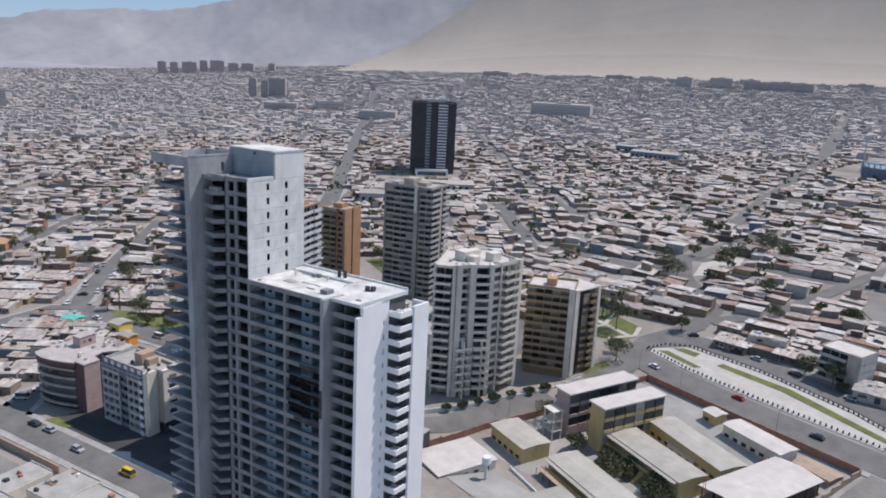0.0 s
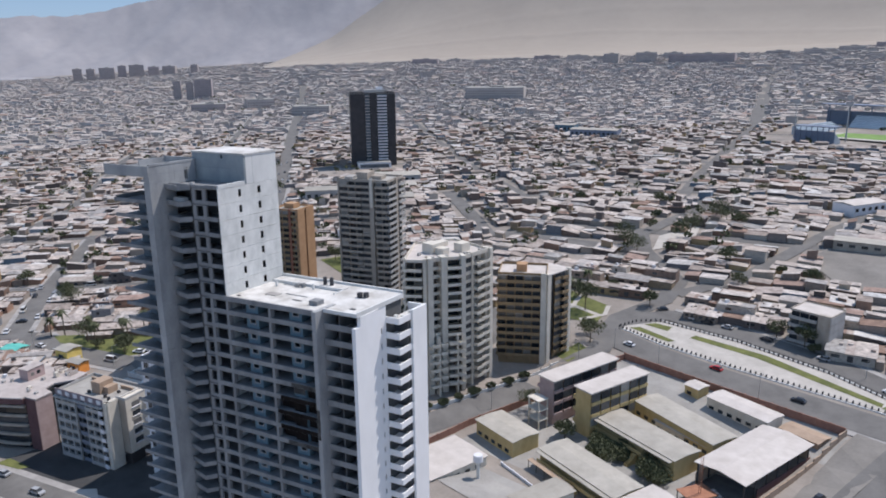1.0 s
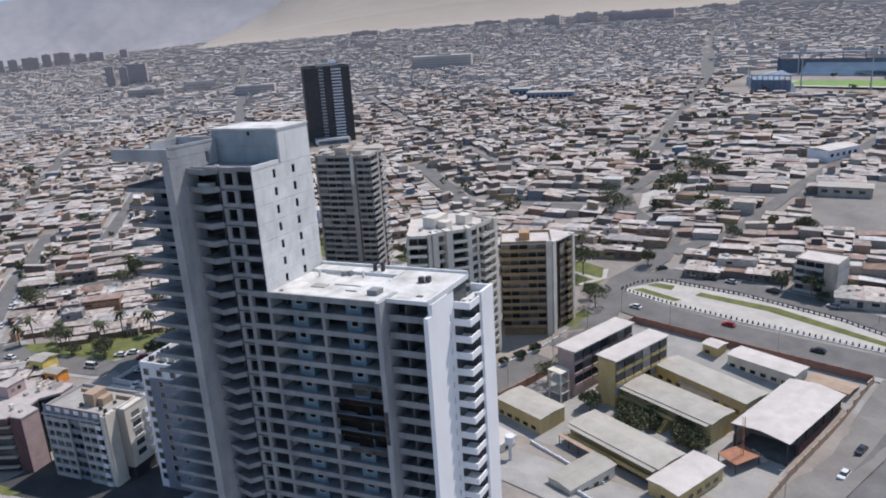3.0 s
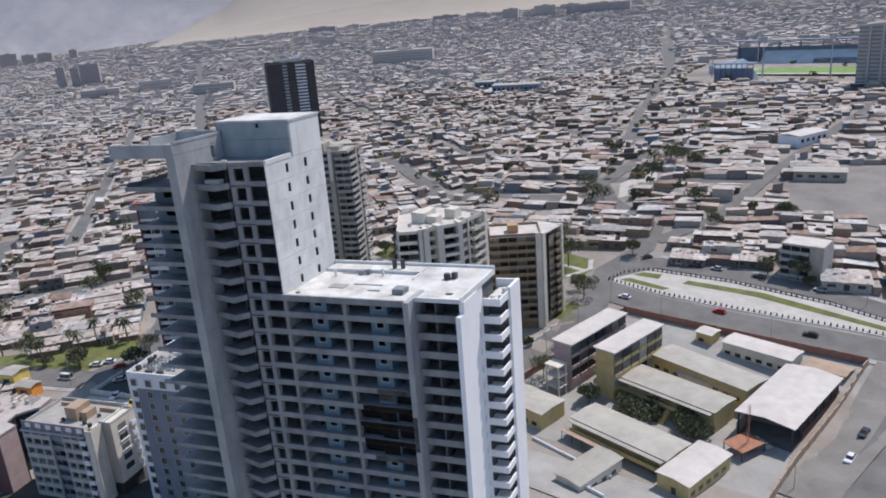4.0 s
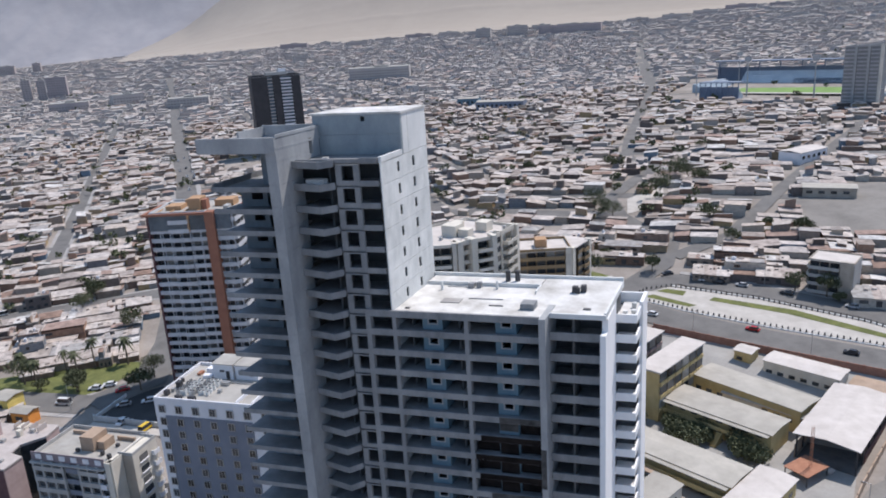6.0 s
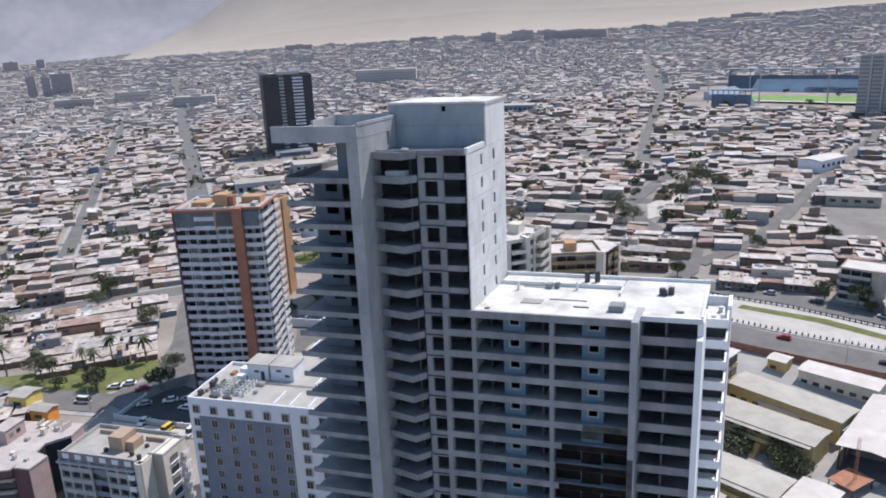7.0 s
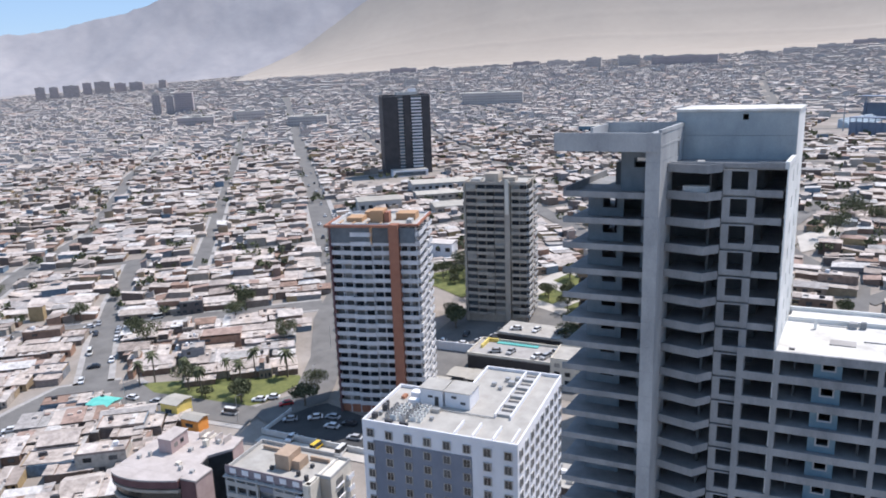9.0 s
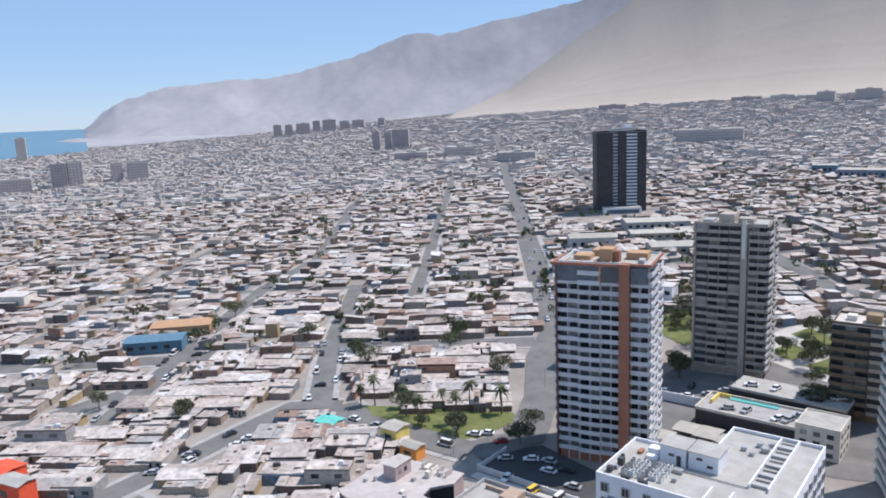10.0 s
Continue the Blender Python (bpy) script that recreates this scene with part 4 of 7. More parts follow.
def block(name, m, w, d, floors, fh, wall, layout, label, base=0.0, slab=None, roof=ROOF_GREY, inset=1.0, pane=PANE, parapet=0.8, slab_out=0.0, top_wall=0.95):
    """A storeyed block. layout: for each side a list of bays (x0, x1, kind, material, out).
    kinds: balcony (solid front), rail, window, band, pier, blank."""
    th_ = thing(name, m, label, "building")
    h = floors * fh + base
    part("core", boxes((inset, w - inset, inset, d - inset, -3, h - 0.1)), wall, th_)
    part("roof", boxes((0, w, 0, d, h - 0.25, h)), roof, th_)
    part("roof_parapet", boxes((0, w, 0, 0.25, h, h + parapet), (0, w, d - 0.25, d, h, h + parapet), (0, 0.25, 0.25, d - 0.25, h, h + parapet), (w - 0.25, w, 0.25, d - 0.25, h, h + parapet)), wall, th_)
    if base:
        part("ground_floor", boxes((0.4, w - 0.4, 0.4, d - 0.4, -3, base - 0.2)), wall, th_)
    sl = mesh_of("floor_slab", boxes((-slab_out, w + slab_out, -slab_out, d + slab_out, -0.22, 0.0)), slab or wall)
    for k in range(floors):
        part("floor_slab", sl, None, th_, at=up(base + k * fh))
    for side, bays in layout.items():
        facade(th_, sides(w, d)[side], bays, floors, fh, base, h, inset, pane, parapet, top_wall)
    return th_, h


# orange and white residential tower
orange, oh = block("orange_tower", pose(-132.4, 65.6, gz(-130, 75), 0, 0, 29), 24, 18, 20, 2.61, BALC_WHITE,
                   {"front": [(0.0, 5.6, "balcony", BALC_WHITE, 0.6), (5.6, 11.4, "balcony", BALC_WHITE, 1.1), (11.4, 16.5, "balcony", BALC_WHITE, 0.7), (16.6, 19.2, "pier", ORANGE, 1.9), (19.3, 24.0, "balcony", BALC_WHITE, 0.6)],
                    "right": [(0.0, 6.2, "balcony", BALC_WHITE, 0.7), (6.4, 11.6, "balcony", BALC_WHITE, 0.5), (12.0, 17.6, "balcony", BALC_WHITE, 0.7)],
                    "left": [(0.2, 8, "balcony", GREY_BROWN, 1.3), (10, 17.5, "balcony", GREY_BROWN, 1.3)]},
                   "tall residential tower with white balconies and an orange pier", base=2.8, slab=BALC_WHITE, parapet=0.6, top_wall=1.0)
part("ground_band", boxes((0.2, 23.8, -0.15, 0.35, -3, 2.3)), ORANGE, orange)
for r in ((-1.5, 16.8, -1.6, -0.9, oh - 0.2, oh + 0.45), (-1.5, -0.8, -0.9, 12, oh - 0.2, oh + 0.45), (19.1, 24.7, -1.0, -0.3, oh + 0.1, oh + 0.7), (24.1, 24.7, -0.3, 17.0, oh + 0.1, oh + 0.7)):
    part("roof_fascia", boxes(r), ORANGE, orange, "orange-brown roof fascia")
for x in (1.6, 5.5, 9.6, 13.4):
    part("roof_beam", boxes((x, x + 0.25, -0.88, 6, oh + 0.1, oh + 0.4)), OCHRE, orange)
part("edge_pier", boxes((-0.5, 0.0, -0.9, 0.9, -3, oh)), MAROON, orange)
for x in (2.6, 5.5, 8.4, 11.3, 14.2, 21.4, 23.8):
    part("balcony_column", boxes((x, x + 0.2, -0.45, -0.2, -3, oh - 0.3)), BALC_WHITE, orange)
part("edge_pier", boxes((11.2, 11.7, -1.1, 0.9, oh - 5.0, oh)), OCHRE, orange)
part("penthouse_glazing", boxes((0.1, 11.1, -0.75, -0.62, oh - 4.6, oh - 0.4)), GLASS_BLUE, orange)
part("penthouse_glazing", boxes((11.8, 16.7, -0.75, -0.62, oh - 4.6, oh - 0.4)), GLASS_BLUE, orange)
part("penthouse_glazing", boxes((19.2, 23.6, -0.75, -0.62, oh - 4.6, oh - 0.4)), GLASS_BLUE, orange)
for x0, x1, y0, y1, hh, mt in ((10.2, 13.8, 4, 9, 3.4, OCHRE), (14.0, 15.4, 4.4, 7, 2.9, ORANGE), (3, 7.5, 5, 10, 1.2, OCHRE), (16.5, 22, 8, 13, 1.9, OCHRE), (6.6, 9.4, 11, 16, 1.7, OCHRE), (20.6, 22, 3, 6, 1.1, GREY_MID), (1, 2.2, 12, 14, 1.0, GREY_MID)):
    part("roof_house", boxes((x0, x1, y0, y1, oh, oh + hh)), mt, orange)
# ochre block standing behind it
ochre, och = block("ochre_tower", pose(-176.3, 130.3, gz(-170, 138), 0, 0, 20), 13, 12.8, 14, 2.6, OCHRE,
                   {"front": [(0.3, 4.2, "balcony", BROWN_W, 0.5), (4.4, 8.2, "balcony", BROWN_W, 0.5), (8.5, 9.6, "pier", ORANGE, 0.4), (9.8, 13, "balcony", BROWN_W, 0.4)],
                    "right": [(0.0, 5.4, "pier", OCHRE, 0.3), (5.4, 6.4, "blank", DARK_CLAD, -0.5), (6.4, 12.8, "pier", OCHRE, 0.5)], "left": [(0.5, 12.3, "balcony", BROWN_W, 0.4)]},
                   "ochre apartment tower with brown balconies and tall blank piers", base=2.2, roof=SHEET)
part("roof_house", boxes((3, 8, 5, 10, och, och + 2.2)), OCHRE, ochre)
# grey tower
grey, gh_ = block("grey_tower", pose(-147, 144.2, gz(-140, 150), 0, 0, 21), 23.5, 17, 19, 2.62, GREY_BROWN,
                  {"front": [(0.0, 0.7, "pier", GREY_BROWN, 0.1), (0.9, 4.6, "band", GREY_BROWN, 0.1), (4.8, 11.4, "balcony", GREY_BROWN, 0.5), (11.6, 15.2, "band", GREY_BROWN, 0.4),
                             (15.4, 17.4, "pier", GREY_BROWN, 0.6), (17.8, 23.4, "balcony", GREY_BROWN, 0.5)],
                   "right": [(0.0, 8.0, "balcony", GREY_MID, 0.9), (8.3, 10, "pier", GREY_BROWN, 0.5), (10.4, 16.8, "balcony", GREY_MID, 0.9)],
                   "left": [(0.5, 7.5, "balcony", GREY_BROWN, 0.6), (9, 16, "balcony", GREY_BROWN, 0.6)]},
                  "tall grey-brown apartment tower with stacked balconies", base=2.8, slab=GREY_BROWN)
part("roof_house", boxes((7, 12, 5, 12, gh_, gh_ + 3.0)), GREY_BROWN, grey)
part("roof_house", boxes((13, 18, 6, 11, gh_, gh_ + 1.6)), GREY_BROWN, grey)
part("sloped_fin", boxes((15.8, 17.0, -1.0, -0.62, gh_ - 11, gh_ + 1.8)), CREAM, grey, "pale fin at the top of the facade")
part("roof_house", boxes((2, 5.5, 3, 9, gh_, gh_ + 1.2)), GREY_MID, grey)
# dark tower
dark, dh = block("dark_tower", pose(-416.5, 386, gz(-410, 398) - 1, 0, 0, 52), 40, 22, 24, 2.7, DARK_CLAD,
                 {"front": [(0.0, 12.4, "blank", DARK_CLAD, 0.6), (12.9, 17.0, "band", GREY_MID, 0.9), (17.4, 23.4, "pier", DARK_CLAD, 1.4), (23.8, 32.4, "balcony", HOTEL_W, 1.9), (32.8, 40.0, "blank", DARK_CLAD, 0.6)],
                  "left": [(0.5, 21.5, "blank", DARK_CLAD, 0.3)], "right": [(0.5, 21.5, "blank", DARK_CLAD, 0.3)]},
                 "slim dark-clad residential tower with white balcony stripes", base=2.0, slab=DARK_CLAD, pane=GLASS_BLUE)
part("roof_house", boxes((13, 31, 6, 16, dh, dh + 3.0)), GREY_MID, dark)
part("roof_house", boxes((24, 30, 8, 14, dh + 3.0, dh + 5.4)), HOTEL_W, dark)
part("podium", boxes((4, 34, -12, -0.7, -2, 6.0)), HOTEL_W, dark, "low white podium")
part("podium_glazing", boxes((6, 32, -12.12, -12.01, 1.4, 4.6)), GLASS_BLUE, dark)
part("podium_roof", boxes((4.2, 33.8, -11.8, -0.8, 6.01, 6.2)), ROOF_GREY, dark)
# cream zigzag block
cream = thing("cream_block", pose(-58, 95.5, gz(-52, 108)), "cream apartment block with many stacked balconies", "building")
CF, CB = 2.72, 3.0
ch = CB + 15 * CF
CREAM_PLAN = [(0, 0), (6.0, 4.1), (8.4, 10.4), (11.8, 15.2), (12.0, 28.0), (-6.0, 31.0), (-13.0, 18.0)]


def cream_ring(inset_, z0, z1):
    """The outline of the cream block, drawn in towards its middle."""
    bm = bmesh.new()
    cx, cy = 1.0, 15.0
    pts = []
    for x, y in CREAM_PLAN:
        l_ = math.hypot(x - cx, y - cy)
        pts.append((x + (cx - x) * inset_ / l_, y + (cy - y) * inset_ / l_))
    prism(bm, pts, z0, z1)
    return bm


part("core", cream_ring(3.2, -3, ch - 0.1), CREAM, cream)
part("roof", cream_ring(0.1, ch - 0.25, ch), SHEET_LT, cream)
cream_slab = mesh_of("floor_slab", cream_ring(0.2, -0.22, 0.0), CREAM)
for k in range(15):
    part("floor_slab", cream_slab, None, cream, at=up(CB + k * CF))
for i, bays in enumerate(([(0.0, 0.5, "pier", CREAM, 0.1), (0.3, 5.7, "balcony", CREAM, 1.3), (6.1, 7.2, "pier", CREAM, 0.7)],
                          [(0.0, 1.9, "pier", CREAM, 0.6), (2.0, 4.6, "balcony", CREAM, -0.6), (4.7, 6.7, "pier", CREAM, 0.9)],
                          [(0.1, 4.4, "balcony", CREAM, 1.7), (4.6, 5.9, "pier", CREAM, 1.2)],
                          [(0.6, 3.2, "band", CREAM, -0.3), (3.3, 4.0, "pier", CREAM, 0.2), (4.1, 7.2, "balcony", CREAM, 1.9), (7.4, 11.2, "balcony", CREAM, 1.3), (11.4, 12.8, "pier", CREAM, 0.9)],
                          [(0.1, 18.1, "blank", CREAM, 0.0)],
                          [(0.1, 14.6, "blank", CREAM, 0.0)],
                          [(0.5, 15.2, "band", CREAM, 0.4), (15.4, 21.8, "balcony", CREAM, 0.6)])):
    (ax, ay), (bx, by) = CREAM_PLAN[i], CREAM_PLAN[(i + 1) % 7]
    em = pose(ax, ay, 0, 0, 0, math.degrees(math.atan2(by - ay, bx - ax)))
    l_ = math.hypot(bx - ax, by - ay)
    part("roof_parapet", boxes((0.1, l_ - 0.1, 0.0, 0.22, ch + 0.01, ch + (0.7, 1.1, 0.8, 1.2, 0.8, 0.8, 0.8)[i])), CREAM, cream, at=em)
    facade(cream, em, bays, 15, CF, CB, ch, 2.3, PANE, 1.2, 0.72)
    if i in (1, 2):
        facade(cream, em @ pose(0, -2.4, 0), [(0.2, 2.6, "balcony", CREAM, 0.7), (2.7, 3.2, "pier", CREAM, 0.3), (3.3, 5.6, "balcony", CREAM, 0.7)], 6, CF, CB, CB + 6 * CF, 2.3, PANE, 0.4, 0.75)
for x0, x1, y0, y1, hh in ((-3.5, 1.0, 12, 16.5, 3.2), (1.2, 4.6, 13, 16, 2.2), (3, 6.5, 20, 24, 2.8), (-6, -3, 20, 24, 1.8)):
    part("roof_house", boxes((x0, x1, y0, y1, ch, ch + hh)), CREAM, cream)
for x, y in ((4.2, 7.5), (6, 12), (8.5, 18), (-2, 8), (0, 25), (9, 25)):
    part("roof_unit", boxes((x, x + 0.9, y, y + 1.0, ch, ch + 0.9)), GREY_MID, cream)
# dark brown block behind it
umber, uh = block("umber_block", pose(-97, 141, gz(-90, 148), 0, 0, 18), 17, 13, 10, 2.62, UMBER,
                  {"front": [(0.0, 9.6, "balcony", UMBER, 0.7), (9.8, 17.0, "band", GREY_BROWN, 0.2)], "left": [(0.5, 12.5, "balcony", UMBER, 0.5)], "right": [(0.5, 12.5, "blank", GREY_BROWN, 0.0)]},
                  "dark brown apartment block with long glazed balconies", base=2.4, roof=SHEET_LT)
part("roof_house", boxes((8, 12, 4, 8, uh, uh + 2.6)), BROWN_W, umber)
part("roof_house", boxes((3, 5.5, 5, 8, uh, uh + 1.6)), CREAM, umber)
# brown and cream block
brown, bh = block("brown_block", pose(-50.5, 133, gz(-42, 142), 0, 0, 32), 16.5, 13.5, 11, 2.66, BROWN_W,
                  {"front": [(0.0, 14.6, "balcony", BROWN_W, 0.5), (14.7, 16.5, "pier", CREAM, 0.4)],
                   "left": [(0.5, 13, "balcony", BROWN_W, 0.4)]},
                  "ochre-brown apartment block with long balconies and a pale edge pier", base=2.6, roof=SHEET_LT)
part("roof_house", boxes((6, 9.5, 4, 8, bh, bh + 2.6)), OCHRE, brown)
wing_m = brown.matrix_basis.inverted() @ pose(-36.6, 142.6, gz(-42, 142), 0, 0, 87)
part("wing_core", boxes((0.3, 13.0, 1.0, 10.5, -3, bh - 0.35)), BROWN_W, brown, at=wing_m)
part("wing_roof", boxes((0.0, 13.2, -0.3, 10.6, bh - 0.3, bh + 0.012)), SHEET_LT, brown, at=wing_m)
facade(brown, wing_m, [(0.0, 1.9, "pier", CREAM, 0.2), (2.0, 4.2, "blank", DARK_CLAD, -0.7), (4.4, 7.4, "band", BROWN_W, 0.1), (7.6, 11.2, "balcony", BROWN_W, 0.9), (11.4, 12.8, "pier", CREAM, 0.6)], 11, 2.66, 2.6, bh, 1.0, PANE, 0.3, 0.9)
# white and slate hotel
hotel = thing("hotel", pose(-75.2, 18.8, 0, 0, 0, 16.5), "white hotel block with a slate-blue panel and small windows", "building")
HZ = 32.6
HOTEL_PLAN = [(0, 0), (30, 0), (30, 31), (13.8, 31), (13.8, 16.6), (0, 16.6)]
bm = bmesh.new()
prism(bm, HOTEL_PLAN, -2, HZ - 0.3)
part("wall", bm, HOTEL_W, hotel)
bm = bmesh.new()
prism(bm, [(0.3, 0.3), (29.7, 0.3), (29.7, 30.7), (14.1, 30.7), (14.1, 16.3), (0.3, 16.3)], HZ - 0.3, HZ - 0.05)
part("roof", bm, ROOF_GREY, hotel)
for r in ((0, 30, 0, 0.3), (0, 0.3, 0.3, 16.6), (0.3, 13.8, 16.3, 16.6), (13.8, 14.1, 16.3, 31), (14.1, 30, 30.7, 31), (29.7, 30, 0.3, 30.7)):
    part("roof_parapet", boxes((*r, HZ - 0.28, HZ + 0.6)), HOTEL_W, hotel)
part("slate_panel", boxes((2.2, 21.6, -0.12, -0.004, -2, HZ - 3.2)), SLATE, hotel, "slate-blue rendered facade panel")
hw = mesh_of("window", boxes((-0.6, 0.6, -0.2, -0.02, 0.0, 1.45)), GLASS)
hs = mesh_of("window_frame", boxes((-0.75, -0.6, -0.26, -0.004, -0.1, 1.55), (0.6, 0.75, -0.26, -0.004, -0.1, 1.55), (-0.6, 0.6, -0.24, -0.004, -0.1, 0.0), (-0.6, 0.6, -0.24, -0.004, 1.45, 1.55), (-0.03, 0.03, -0.24, -0.2, 0, 1.45)), STEEL)
for sname, n, ln_ in (("front", 8, 30.0), ("right", 9, 31.0)):
    for k in range(11):
        for i in range(n):
            wob = part("window", hw, None, hotel, at=sides(30, 31)[sname] @ pose(1.7 + (ln_ - 3.4) * i / (n - 1), 0, HZ - 2.5 - 2.75 * k))
            part("window_frame", hs, None, wob)
part("lift_house", boxes((7.2, 11.8, 10.6, 15.4, HZ - 0.04, HZ + 3.3)), HOTEL_W, hotel, "white rendered lift house")
part("lift_house", boxes((12.2, 17.3, 10.9, 16.0, HZ - 0.04, HZ + 3.1)), HOTEL_W, hotel, "white rendered lift house")
part("lift_house_roof", boxes((7.0, 12.0, 10.4, 15.6, HZ + 3.31, HZ + 3.45)), ROOF_GREY, hotel)
part("lift_house_roof", boxes((12.02, 17.5, 10.7, 16.2, HZ + 3.11, HZ + 3.25)), ROOF_GREY, hotel)
for x, z_ in ((8.8, 1.6), (13.6, 1.9), (15.4, 0.9)):
    part("louvre", boxes((x, x + 1.0, 10.5 if x < 12 else 10.8, 10.62 if x < 12 else 10.92, HZ + z_, HZ + z_ + 0.45)), DARK_METAL, hotel)
part("door", boxes((10.2, 11.0, 10.52, 10.62, HZ, HZ + 1.9)), DARK_METAL, hotel)
fan = mesh_of("fan_grille", boxes((0.1, 0.55, 0.1, 0.5, 1.02, 1.08)), DARK_METAL)
rng_h = np.random.default_rng(21)
for i in range(40):
    x, y = 3.4 + 0.92 * (i % 8) + rng_h.normal(0, 0.1), 2.4 + 1.25 * (i // 8) + rng_h.normal(0, 0.12) + 0.12 * (i % 8)
    hh = rng_h.uniform(0.8, 1.1)
    unit = part("cooling_unit", boxes((x, x + 0.62, y, y + 0.6, HZ - 0.04, HZ + hh)), CONCRETE_LT if i % 4 else STEEL, hotel)
    part("fan_grille", fan, None, unit, at=Matrix.Translation((x, y, HZ + hh - 1.02)))
for x, y, w, d, hh, mt in ((1.0, 2.0, 0.9, 0.9, 1.0, DARK_METAL), (1.6, 3.6, 0.7, 0.6, 0.7, STEEL), (1.5, 5.4, 1.0, 1.1, 1.3, DARK_METAL), (1.0, 8.0, 0.5, 0.5, 0.8, DARK_METAL), (4.2, 1.0, 1.4, 0.6, 0.7, DARK_METAL), (7.2, 0.9, 1.6, 0.6, 0.7, DARK_METAL),
                       (10.6, 7.8, 1.6, 1.0, 0.7, STEEL), (11.6, 4.6, 0.7, 0.7, 0.6, STEEL), (4.2, 12.6, 2.0, 1.8, 1.1, HOTEL_W), (4.6, 10.4, 2.2, 1.2, 0.6, HOTEL_W), (2.6, 11.4, 0.8, 1.6, 0.5, RUST),
                       (17.6, 22.6, 0.9, 0.8, 0.7, STEEL), (19.6, 25.4, 0.9, 0.9, 0.8, STEEL), (20.8, 23.6, 1.3, 1.0, 0.9, STEEL), (19.4, 21.2, 0.8, 0.8, 0.6, STEEL), (21.4, 26.6, 0.8, 0.8, 0.7, STEEL)):
    part("roof_unit", boxes((x, x + w, y, y + d, HZ - 0.04, HZ + hh)), mt, hotel)
for x in (18.0, 21.4, 25.2, 28.6):
    part("roof_divider", boxes((x, x + 0.25, 0.6, 5.6, HZ - 0.04, HZ + 0.7)), HOTEL_W, hotel)
for x, y1 in ((22.6, 30.2), (25.6, 30.4)):
    part("roof_divider", boxes((x, x + 0.25, 9.4, y1, HZ - 0.04, HZ + 0.75)), HOTEL_W, hotel)
for i in range(5):
    part("duct", boxes((22.9, 25.5, 10.2 + 4.1 * i, 11.4 + 4.1 * i, HZ - 0.04, HZ + 0.5)), GREY_MID, hotel)
    # Flat dark plate filling the gap after each duct.
    part("duct_grille", boxes((22.95, 25.4, 11.5 + 4.1 * i, 13.2 + 4.1 * i, HZ - 0.04, HZ + 0.06)), DARK_METAL, hotel)
part("pipe", boxes((10.5, 22.5, 9.0, 9.16, HZ + 0.1, HZ + 0.26)), STEEL, hotel)
# small grey block: two window bays, a dark recess, a wide concrete edge and a side wing
small, sh_ = block("grey_apartment_block", pose(-103.6, 7.1, -1, 0, 0, 16), 20, 12.5, 7, 2.6, GREY_MID,
                   {"front": [(0.2, 8.2, "band", GREY_MID, 0.5), (8.4, 11.6, "balcony", SLATE, 0.1), (11.8, 17.0, "band", GREY_MID, 0.5), (17.1, 18.6, "balcony", HOTEL_W, 0.7), (18.7, 20, "pier", CREAM, 0.3)],
                    "right": [(0, 3.4, "pier", CREAM, 0.2)]},
                   "grey apartment block with window bays and a wide concrete edge", base=1.2)
for x in (0.2, 2.55, 5.15, 7.6, 11.8, 14.1, 16.5):
    part("mullion_pier", boxes((x, x + 0.42, -0.42, 0.3, 1.0, sh_ - 0.3)), GREY_MID, small)
part("side_wing", boxes((19.0, 22.6, 3.6, 11.2, 4.6, sh_ + 0.5)), CREAM, small, "pale side wing carried above a dark base")
part("wing_base", boxes((19.0, 22.0, 4.0, 10.8, -2, 4.6)), DARK_CLAD, small)
# Thin darker sheet over the wing's front, coloured for the shade on that side.
part("wing_front", boxes((20.02, 22.6, 3.48, 3.59, 4.6, sh_ + 0.5)), GREY_BROWN, small)
part("wing_parapet", boxes((19.0, 22.6, 3.6, 3.8, sh_ + 0.51, sh_ + 1.1), (22.4, 22.6, 3.8, 11.0, sh_ + 0.51, sh_ + 1.1), (19.0, 22.6, 11.0, 11.2, sh_ + 0.51, sh_ + 1.1)), GREY_MID, small)
for k in range(2, 7):
    z_ = 1.2 + 2.6 * k
    pane_ = part("window", boxes((22.55, 22.64, 5.4, 8.0, z_ + 0.5, z_ + 1.9)), PANE, small)
    part("sill", boxes((22.62, 22.9, 5.3, 8.1, z_ + 0.34, z_ + 0.48)), HOTEL_W, pane_)
    part("wing_balcony", boxes((22.62, 23.3, 9.2, 11.1, z_ - 0.1, z_ + 0.05), (23.2, 23.3, 9.2, 11.1, z_ + 0.05, z_ + 1.0), (22.62, 23.2, 9.2, 9.3, z_ + 0.05, z_ + 1.0)), HOTEL_W, small, "white side balcony")
part("roof_house", boxes((9.3, 12.6, 4.2, 8.6, sh_, sh_ + 3.3)), ADOBE, small, "tan rendered roof house")
part("roof_house", boxes((12.61, 14.4, 5.2, 8.4, sh_, sh_ + 1.9)), ADOBE, small)
part("roof_ledge", boxes((2.0, 7.4, 10.0, 10.5, sh_, sh_ + 0.8)), ADOBE, small)
part("roof_ledge", boxes((14.2, 18.6, 9.4, 9.9, sh_, sh_ + 0.9)), ADOBE, small)
for x, y, hh in ((8.4, 3.4, 0.8), (14.9, 3.2, 1.0), (15.8, 6.8, 0.7), (17.4, 2.2, 1.1)):
    part("roof_unit", boxes((x, x + 0.7, y, y + 0.6, sh_, sh_ + hh)), DARK_METAL, small)
part("parapet_band", boxes((0.2, 18.6, -0.16, -0.01, sh_ - 0.5, sh_ + 1.5)), MAUVE, small, "dull mauve parapet band")
part("cornice", boxes((0.0, 18.68, -0.85, -0.17, sh_ - 0.9, sh_ - 0.62)), GREY_MID, small)
